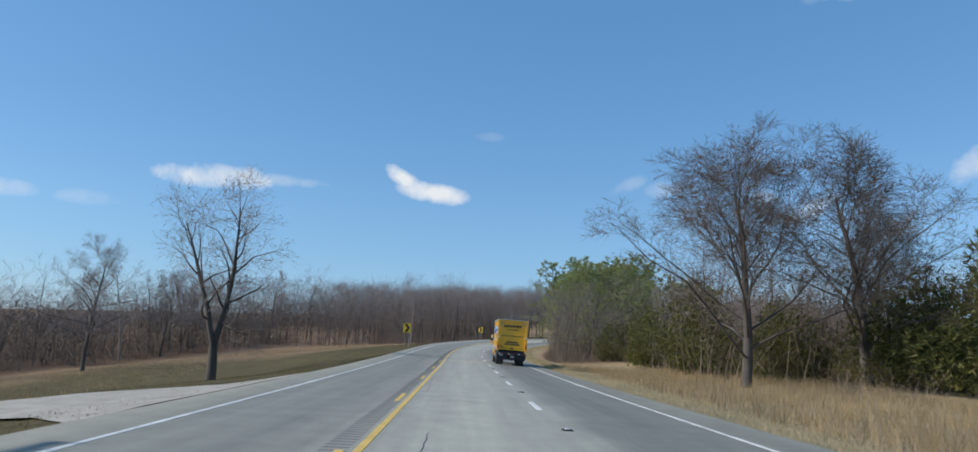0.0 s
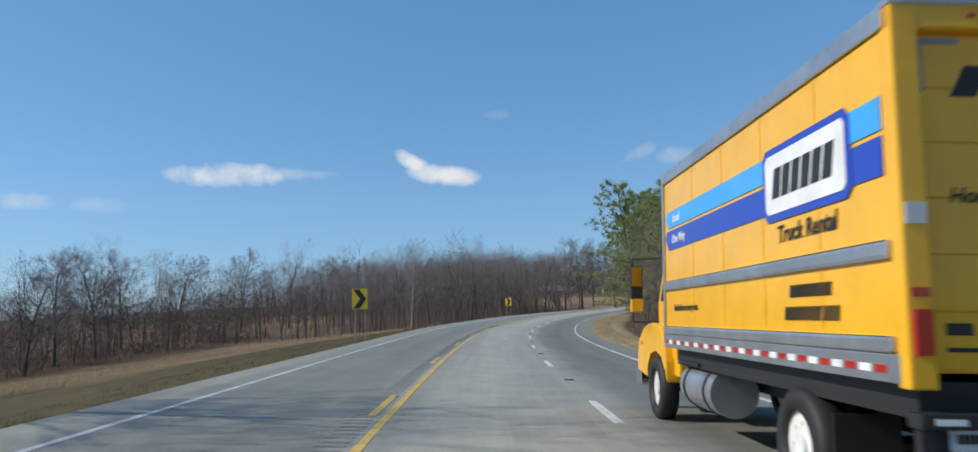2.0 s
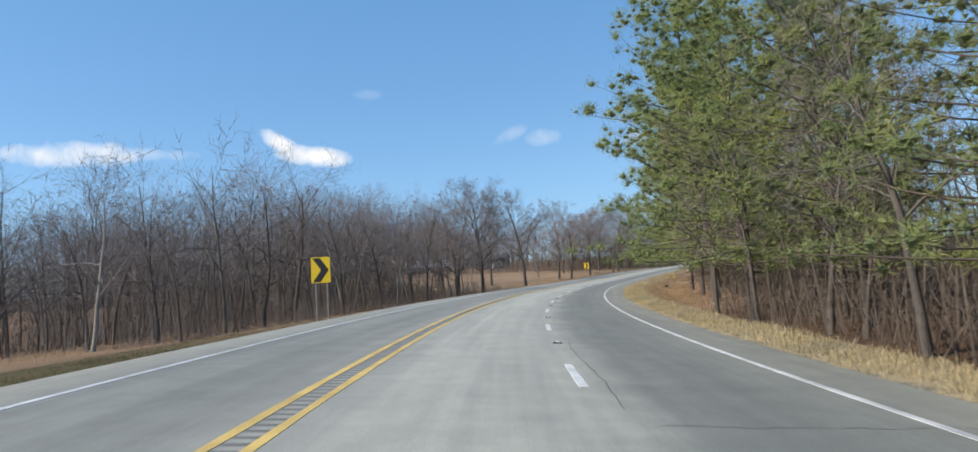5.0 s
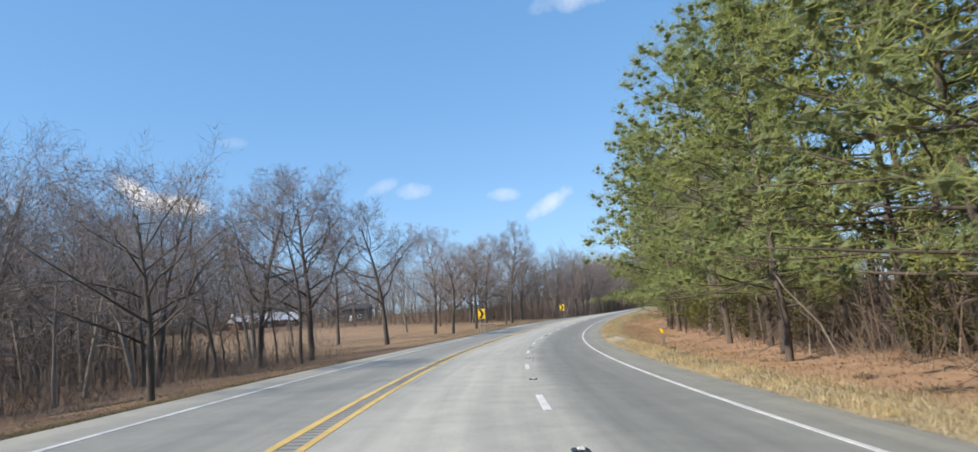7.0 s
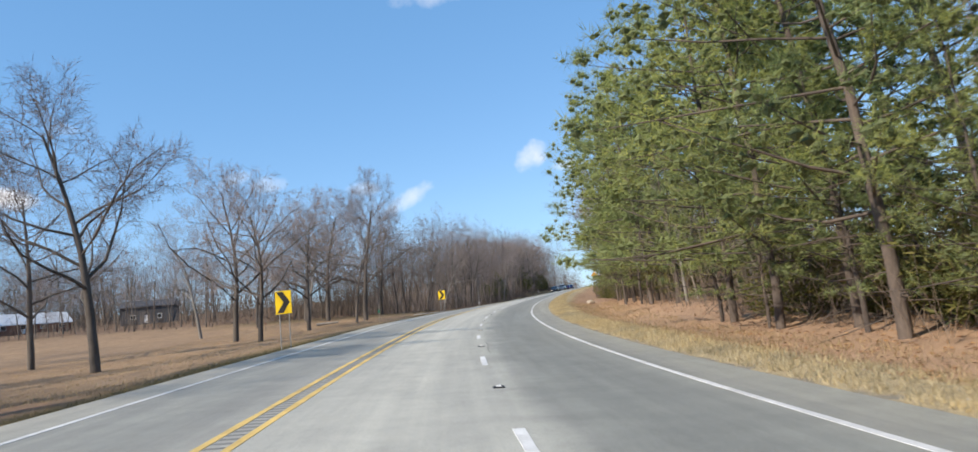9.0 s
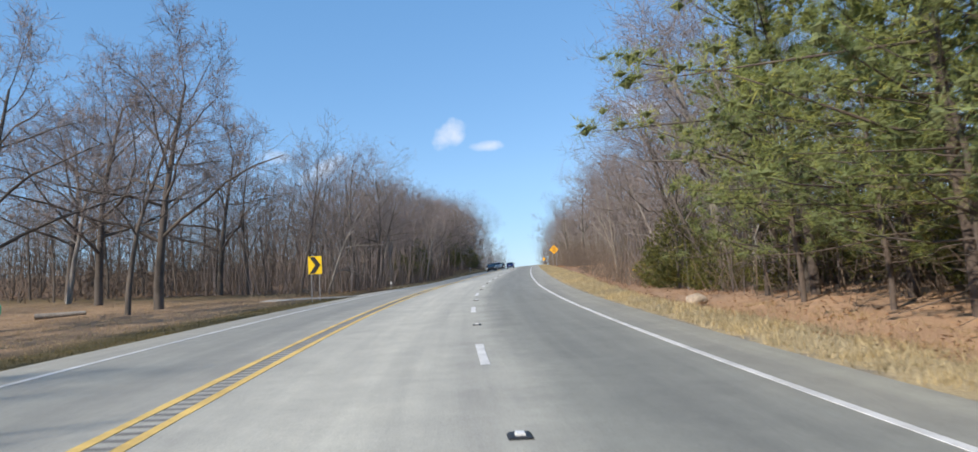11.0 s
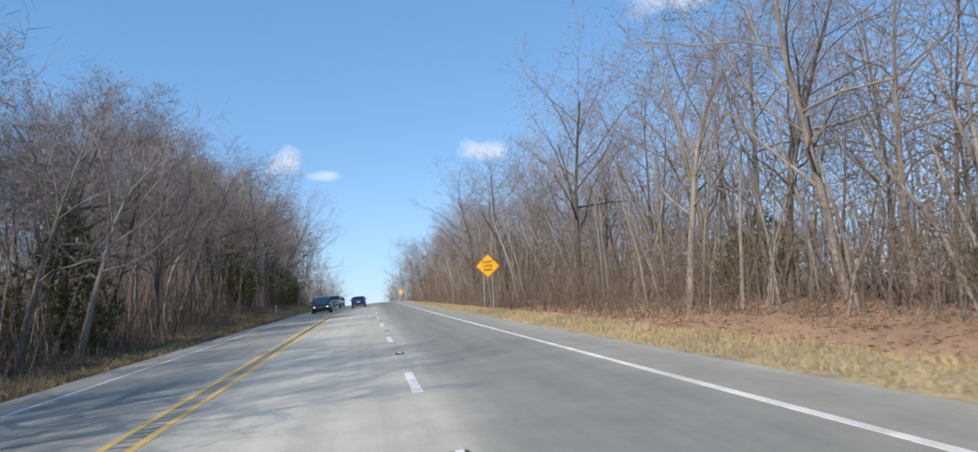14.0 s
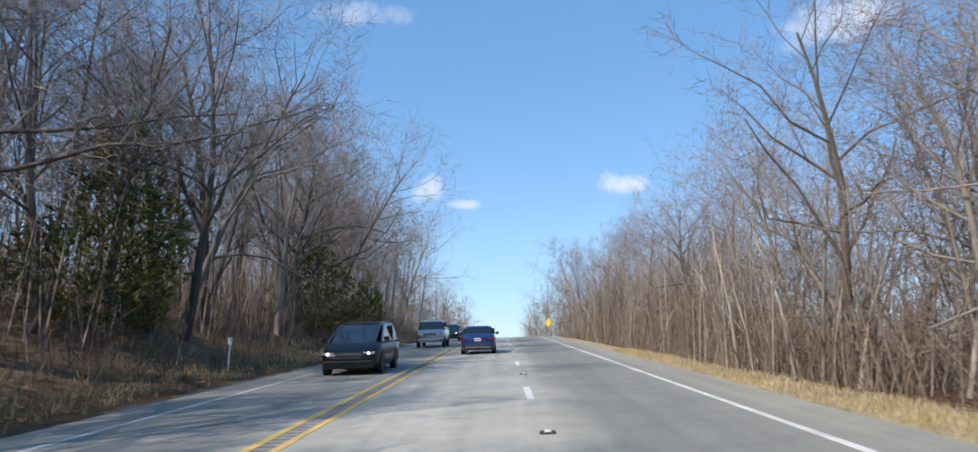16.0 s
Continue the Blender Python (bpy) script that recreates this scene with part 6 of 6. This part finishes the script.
    # rear frame and roll-up door
    rear = part("rear_frame", boxed(-W - .02, -W + .17, 0, .14, Z0 - .1, Z1, .02), YELLOW_PAINT, t)
    part("post", boxed(W - .17, W + .02, 0, .14, Z0 - .1, Z1, .02), YELLOW_PAINT, rear)
    part("header", boxed(-W - .02, W + .02, .005, .14, Z1 - .2, Z1, .02), YELLOW_PAINT, rear)
    part("top_rail", boxed(-W - .03, W + .03, -.01, .14, Z1 - .03, Z1 + .02, .01), ALUMINIUM, rear)
    door = part("roller_door", boxed(-W + .17, W - .17, .11, .13, Z0 + .02, Z1 - .2), YELLOW_PAINT, t)
    for k in range(6):
        z = Z0 + .03 + k * .38
        part("slat", boxed(-W + .18, W - .18, .095, .112, z, z + .372, .006), YELLOW_PAINT, door)
    part("handle", boxed(-.12, .12, .06, .1, Z0 + .1, Z0 + .2, .01), DARK, door)
    for sx in (-1, 1):
        part("corner_mark", boxed(min(sx * .74, sx * 1.05), max(sx * .74, sx * 1.05), .091, .0945, Z1 - .28, Z1 - .235), GREY_DECAL, door)
        part("corner_mark", boxed(min(sx * 1.0, sx * 1.05), max(sx * 1.0, sx * 1.05), .091, .0945, Z1 - .62, Z1 - .285), GREY_DECAL, door)
        lamp = part("tail_lamp", boxed(sx * (W - .075) - .06, sx * (W - .075) + .06, -.03, .01, Z0 + .12, Z0 + .42, .01), RED_LENS, t)
        part("marker", boxed(sx * (W - .075) - .06, sx * (W - .075) + .06, -.015, .0, Z0 + .5, Z0 + .56), RED_LENS, lamp)
        part("data_plate", boxed(sx * (W - .075) - .07, sx * (W - .075) + .07, -.012, -.001, Z0 + .98, Z0 + 1.12), PLATE, rear)
    for k in range(5):
        part("marker_lamp", boxed(-.7 + k * .35 - .03, -.7 + k * .35 + .03, -.01, .006, Z1 - .12, Z1 - .09, .004), RED_LENS, rear)
    bars("logo_shape", door, glyphs(-.82, .72, 2.95, 3.17, 6, .3), pose(0, .0945, 0, 90, 0, 0), INK, .5)
    lettering("word", "Truck Rental", .2, pose(0, .093, 2.78, 90, 0, 0), INK, door, .98, .2)
    lettering("word", "Household & Business Rentals", .15, pose(0, .093, 2.26, 90, 0, 0), INK, door, 1.75, .2)
    bars("logo_shape", door, glyphs(-.5, .5, 1.68, 1.8, 12) + glyphs(-.66, .64, 1.5, 1.62, 14), pose(0, .0945, 0, 90, 0, 0), INK, .2)
    for x0, x1 in ((-.95, -.4), (.6, .95)):
        bars("small_print", door, [(x0, x1, 1.22, 1.25)], pose(0, .0945, 0, 90, 0, 0), INK)
    bars("badge", door, [(-.95, -.77, 1.33, 1.41)], pose(0, .0945, 0, 90, 0, 0), INK)
    # step bumper, plates, mud flaps
    step_ = part("rear_bumper", boxed(-W, W, -.06, .1, Z0 - .16, Z0 - .06, .01), DARK, t)
    for k in range(6):
        part("reflector_strip", boxed(-1.15 + k * .42, -.95 + k * .42, -.064, -.06, Z0 - .13, Z0 - .09), RED_LENS if k % 2 else WHITE, step_)
    part("underride_guard", boxed(-1.2, 1.2, .0, .08, .48, .58, .01), DARK, step_)
    for x in (-1.16, -.42, .42, 1.16):
        part("bracket", boxed(x - .05, x + .05, .0, .08, .5, Z0 - .15), DARK, step_)
    part("lift_panel", boxed(-1.16, -.46, .03, .06, .56, Z0 - .17, .01), BLACK, step_)
    part("lift_panel", boxed(.46, 1.16, .03, .06, .56, Z0 - .17, .01), BLACK, step_)
    p1 = part("number_plate", boxed(-1.02, -.72, -.0, .028, .78, .93, .006), PLATE, step_)
    bars("plate_marks", p1, glyphs(-.99, -.75, .83, .89, 7), pose(0, -.003, 0, 90, 0, 0), INK)
    p2 = part("number_plate", boxed(-.1, .2, -.03, -.0, .66, .82, .006), PLATE, step_)
    bars("plate_marks", p2, glyphs(-.07, .17, .71, .78, 6), pose(0, -.033, 0, 90, 0, 0), INK)
    part("tow_hook", rod(rod(bmesh.new(), (.05, -.05, .42), (.05, -.12, .42), .03), (.05, -.1, .42), (.05, -.1, .5), .025), DARK, step_)
    for sx in (-1, 1):
        part("mud_flap", boxed(sx * .85 - .28, sx * .85 + .28, 1.35, 1.37, .12, .85), BLACK, t)
    # chassis and axle
    part("chassis", box(box(bmesh.new(), -.42, -.32, .1, 8.05, .68, .95), .32, .42, .1, 8.05, .68, .95), DARK, t)
    part("subframe", boxed(-1.1, 1.1, .2, L - .1, .95, Z0 + .12), DARK, t)
    part("axle", rod(bmesh.new(), (-.9, 1.95, .5), (.9, 1.95, .5), .09), DARK, t)
    part("axle", rod(bmesh.new(), (-.9, 7.6, .5), (.9, 7.6, .5), .07), DARK, t)
    for sx in (-1, 1):
        wheel(t, sx * 1.05, 1.95, .5, .27, WHITE)
        wheel(t, sx * .74, 1.95, .5, .27, WHITE)
        wheel(t, sx * 1.02, 7.2, .5, .28, WHITE)
        tank = part("fuel_tank", rod(bmesh.new(), (sx * .82, 4.6, .68), (sx * .82, 6., .68), .31, sides=26), ALUMINIUM, t, "round aluminium fuel tank")
        for y in (4.85, 5.75):
            part("strap", rod(bmesh.new(), (sx * .82, y, .68), (sx * .82, y + .06, .68), .322, sides=26), DARK, tank)
        part("step", boxed(min(sx * .8, sx * 1.15), max(sx * .8, sx * 1.15), 5.05, 5.95, .98, 1.02, .01), DARK, tank)
    # cab and bonnet
    side = [(6.3, .72), (6.3, 2.55), (6.45, 2.66), (7.05, 2.64), (7.57, 1.86), (7.57, .72)]
    cab = part("cab", prism(side, "x", -1.0, 1.0, .04), YELLOW_PAINT, t)
    hood = [(7.55, .95), (7.55, 1.84), (8.05, 1.74), (8.47, 1.58), (8.63, 1.35), (8.65, .75), (7.8, .75)]
    bonnet = part("bonnet", prism(hood, "x", -.74, .74, .05), YELLOW_PAINT, t)
    part("grille", boxed(-.45, .45, 8.64, 8.68, .85, 1.4, .02), CHROME, bonnet)
    part("windscreen", prism(((7.13, 2.56), (7.59, 1.9), (7.61, 1.92), (7.15, 2.58)), "x", -.9, .9), GLASS_DARK, cab)
    part("front_bumper", boxed(-1.12, 1.12, 8.55, 8.83, .42, .76, .04), CHROME, t)
    for sx in (-1, 1):
        arch = [(6.57, .62), (6.57, .95), (6.67, 1.3), (6.95, 1.5), (7.55, 1.55), (8.05, 1.46), (8.47, 1.25), (8.6, .95), (8.6, .7), (7.87, .62), (7.81, .85), (7.57, 1.06), (7.2, 1.12), (6.83, 1.04), (6.63, .85)]
        fender = part("fender", prism(arch, "x", min(sx * .72, sx * 1.14), max(sx * .72, sx * 1.14), .03), YELLOW_PAINT, t)
        part("head_lamp", boxed(sx * .92 - .15, sx * .92 + .15, 8.55, 8.64, .95, 1.18, .02), LAMP_GLASS, fender)
        part("marker_lamp", boxed(min(sx * 1.14, sx * 1.155), max(sx * 1.14, sx * 1.155), 8.15, 8.29, 1.16, 1.22, .004), AMBER, fender)
        x = sx * 1.0
        a, b = sorted((x, x + sx * .012))
        dr = part("door", prism(((6.4, 1.0), (6.4, 2.5), (6.5, 2.58), (7.03, 2.56), (7.45, 1.9), (7.45, 1.0)), "x", a, b), YELLOW_PAINT, cab)
        a, b = sorted((x + sx * .012, x + sx * .02))
        part("side_window", prism(((6.51, 1.88), (6.51, 2.46), (6.97, 2.46), (7.31, 1.9)), "x", a, b), GLASS_DARK, dr)
        part("handle", boxed(min(x + sx * .012, x + sx * .04), max(x + sx * .012, x + sx * .04), 6.51, 6.69, 1.62, 1.67, .008), DARK, dr)
        arm = part("mirror_arm", rod(rod(rod(bmesh.new(), (sx * .98, 7.35, 2.62), (sx * 1.42, 7.6, 2.62), .016), (sx * .98, 7.45, 1.55), (sx * 1.42, 7.6, 1.55), .016), (sx * 1.42, 7.6, 1.55), (sx * 1.42, 7.6, 2.62), .016), BLACK, cab)
        mir = part("mirror", boxed(sx * 1.36 - .1, sx * 1.36 + .1, 7.55, 7.64, 1.95, 2.5, .02), BLACK, arm)
        part("mirror_glass", boxed(sx * 1.36 - .085, sx * 1.36 + .085, 7.545, 7.55, 2.15, 2.48), MIRROR, mir)
        part("spot_mirror", boxed(sx * 1.36 - .1, sx * 1.36 + .1, 7.53, 7.64, 1.72, 1.93, .02), YELLOW_PAINT, arm)
    part("air_deflector", prism(((6.45, 2.66), (6.95, 2.66), (6.51, 3.1)), "x", -.7, .7, .03), YELLOW_PAINT, cab)
    # the cab stands ahead of the long box, which rides high on its subframe
    for ob in t.children:
        if ob.name.split(".")[0] in ("cargo_box", "roof", "rear_frame", "roller_door", "tail_lamp"):
            ob.location.z += .18
        if ob.name.split(".")[0] in ("cab", "bonnet", "front_bumper", "fender") or (ob.name.startswith("wheel") and ob.location.y > 5):
            ob.location.y += L - 6.1
    return t


box_truck(ride(62.0, 1.87))


def loft(sections, close=True):
    """A skin through cross-sections; each is a list of (x, z) for the right half from the bottom centre to the top centre, at its y."""
    b = bmesh.new()
    rings = []
    for y, half in sections:
        ring = [b.verts.new((x, y, z)) for x, z in half] + [b.verts.new((-x, y, z)) for x, z in half[::-1] if x > .001]
        rings.append(ring)
    for A, B in zip(rings, rings[1:]):
        n = len(A)
        for j in range(n):
            b.faces.new((A[j], A[(j + 1) % n], B[(j + 1) % n], B[j]))
    b.faces.new(rings[0])
    b.faces.new(rings[-1][::-1])
    return b


def car(name, m, label, paint, kind):
    """A passenger car: x right, y ahead, rear bumper at y = 0. kind holds its lengths and heights."""
    t = thing(name, m, label, "car" if kind["cat"] is None else kind["cat"])
    W, L, belt, top, g = kind["w"] / 2, kind["l"], kind["belt"], kind["top"], kind["clear"]
    hood, tail = kind["hood"], kind["tail"]

    def sec(y, w, zb, zt, round_=.12):
        return (y, [(0, zb), (w * .86, zb), (w * .97, zb + .12), (w, (zb + zt) * .5), (w * .985, zt - round_), (w * .90, zt - round_ * .25), (w * .55, zt), (0, zt + .01)])
    body = part("body", loft([sec(0, W * .82, g + .16, tail - .12), sec(.06, W * .93, g + .06, tail - .03), sec(.35, W * .985, g, tail), sec(kind["c0"], W, g, max(belt, tail) if kind["cat"] != "pickup" else tail),
                              sec(kind["c0"] + .5, W, g, belt), sec(kind["c1"] - .3, W, g, belt), sec(kind["c1"] + .2, W * .99, g, belt - .03), sec(L - .6, W * .97, g, hood), sec(L - .15, W * .9, g + .05, hood - .12), sec(L, W * .74, g + .14, hood - .24)]), paint, t, smooth=True)

    def cab(y, w, zt):
        return (y, [(0, belt - .05), (w, belt - .05), (w * .995, belt), (w * .9, (belt + zt) / 2 + .05), (w * .8, zt - .05), (w * .6, zt - .005), (0, zt)])
    r0, r1, c0, c1 = kind["r0"], kind["r1"], kind["c0"], kind["c1"]
    part("roof", loft([cab(r0 - .06, W * .93, top - .05), cab(r0 + .15, W * .95, top), cab((r0 + r1) / 2, W * .955, top + .01), cab(r1 - .15, W * .95, top - .01), cab(r1 + .05, W * .93, top - .06)]), paint, t, smooth=True)
    # glass: rear window, windscreen and side panes stand a little proud of the cabin
    gl = part("rear_window", prism(((r0 - .02, top - .07), (r0 - .1, top - .09), (c0 - .04, belt - .02), (c0 + .25, belt - .02), (r0 + .1, top - .09)), "x", -W * .74, W * .74), GLASS_DARK, t)
    part("windscreen", prism(((r1 + .0, top - .08), (r1 + .1, top - .1), (c1 + .04, belt - .02), (c1 - .3, belt - .02), (r1 - .1, top - .1)), "x", -W * .76, W * .76), GLASS_DARK, t)
    for sx in (-1, 1):
        b = bmesh.new()
        pts = [(c0 + .35, belt), (c1 - .2, belt), (r1 - .02, top - .13), (r0 + .12, top - .13)]
        lo_ = [b.verts.new((sx * (W * .965 if z == belt else W * .835), y, z)) for y, z in pts]
        hi_ = [b.verts.new((sx * (W * .90 if z == belt else W * .77), y, z)) for y, z in pts]
        b.faces.new(lo_)
        b.faces.new(hi_[::-1])
        for j in range(4):
            b.faces.new((lo_[j], hi_[j], hi_[(j + 1) % 4], lo_[(j + 1) % 4]))
        pane = part("side_window", b, GLASS_DARK, t)
        ym = (r0 + r1) / 2
        part("pillar", prism(((ym - .05, belt), (ym + .05, belt), (ym + .04, top - .14), (ym - .04, top - .14)), "x", min(sx * W * .8, sx * W * .97), max(sx * W * .8, sx * W * .97)), BLACK, pane)
        part("mirror", boxed(sx * (W + .1) - .1, sx * (W + .1) + .1, c1 - .35, c1 - .22, belt + .02, belt + .17, .03), paint, t)
        part("tail_lamp", boxed(sx * W * .79 - .15, sx * W * .79 + .14, -.004, .16, tail - .31, tail - .19, .03), TAIL_LENS, t)
        hl = part("head_lamp", boxed(sx * W * .68 - .2, sx * W * .68 + .2, L - .22, L - .02, hood - .27, hood - .185, .03), LAMP_GLASS, t)
        if kind.get("lit"):
            part("bulb", rod(bmesh.new(), (sx * W * .68, L - .05, hood - .235), (sx * W * .68, L + .0, hood - .235), .045), LAMP_LIT, hl)
        for y in (kind["ax0"], kind["ax1"]):
            wheel(t, sx * (W - .11), y, kind["wr"], .22, GALV)
            arch_ = bmesh.new()
            rod(arch_, (sx * (W - .16), y, kind["wr"] + .01), (sx * (W + .004), y, kind["wr"] + .01), kind["wr"] + .06, sides=28)
            part("wheel_arch", arch_, BLACK, body)
        part("handle", boxed(min(sx * W, sx * (W + .03)), max(sx * W, sx * (W + .03)), (r0 + r1) / 2 - .28, (r0 + r1) / 2 - .1, belt - .14, belt - .1, .006), CHROME, body)
    rb = part("rear_bumper", boxed(-W * .8, W * .8, -.05, .12, g + .06, g + .3, .04), BLACK, t)
    part("trim", boxed(-W * .72, W * .72, -.06, -.048, g + .15, g + .19, .004), CHROME, rb)
    pl = part("number_plate", boxed(-.16, .16, -.03, .02, tail - .38, tail - .22, .006), PLATE, t)
    bars("plate_marks", pl, glyphs(-.12, .12, tail - .33, tail - .27, 6), pose(0, -.034, 0, 90, 0, 0), INK)
    fb = part("front_bumper", boxed(-W * .82, W * .82, L - .14, L + .04, g + .04, g + .3, .05), paint if kind["cat"] != "pickup" else CHROME, t)
    gr = part("grille", boxed(-W * .45, W * .45, L - .1, L + .015, hood - .42, hood - .2, .02), BLACK if kind["cat"] != "pickup" else CHROME, t)
    part("grille_bar", boxed(-W * .46, W * .46, L + .012, L + .03, hood - .28, hood - .25, .006), CHROME, gr)
    if kind["cat"] == "pickup":
        part("bed", boxed(-W * .86, W * .86, .12, c0 - .12, tail - .02, tail + .012), BLACK, t)
    return t


SEDAN = dict(w=1.82, l=4.6, belt=.95, top=1.46, clear=.2, hood=.93, tail=1.06, c0=.75, c1=3.35, r0=1.25, r1=2.55, ax0=.95, ax1=3.65, wr=.33, cat=None)
VAN = dict(w=2.02, l=5.1, belt=1.08, top=1.77, clear=.2, hood=.96, tail=1.12, c0=.12, c1=4.15, r0=.35, r1=2.8, ax0=1.0, ax1=4.1, wr=.36, cat="minivan", lit=True)
PICKUP = dict(w=2.03, l=5.7, belt=1.28, top=1.93, clear=.35, hood=1.27, tail=1.3, c0=2.0, c1=4.35, r0=2.2, r1=3.75, ax0=1.1, ax1=4.7, wr=.4, cat="pickup", lit=False)
HATCH = dict(w=1.85, l=4.6, belt=1.05, top=1.65, clear=.22, hood=1.02, tail=1.1, c0=.3, c1=3.5, r0=.6, r1=2.75, ax0=.9, ax1=3.6, wr=.35, cat=None, lit=True)
car("blue_sedan", ride(496.5, -1.85), "dark blue metallic sedan driving ahead on the highway", BLUE_CAR, SEDAN)
car("black_minivan", ride(487.5, -5.7, 180), "black minivan with lit headlamps in the oncoming lane", BLACK_CAR, VAN)
car("silver_pickup", ride(516.0, -5.7, 180), "silver pickup truck with a chrome grille in the oncoming lane", SILVER_CAR, PICKUP)
car("dark_hatchback", ride(535.0, -5.7, 180), "dark car following in the oncoming lane", BLACK_CAR, HATCH)
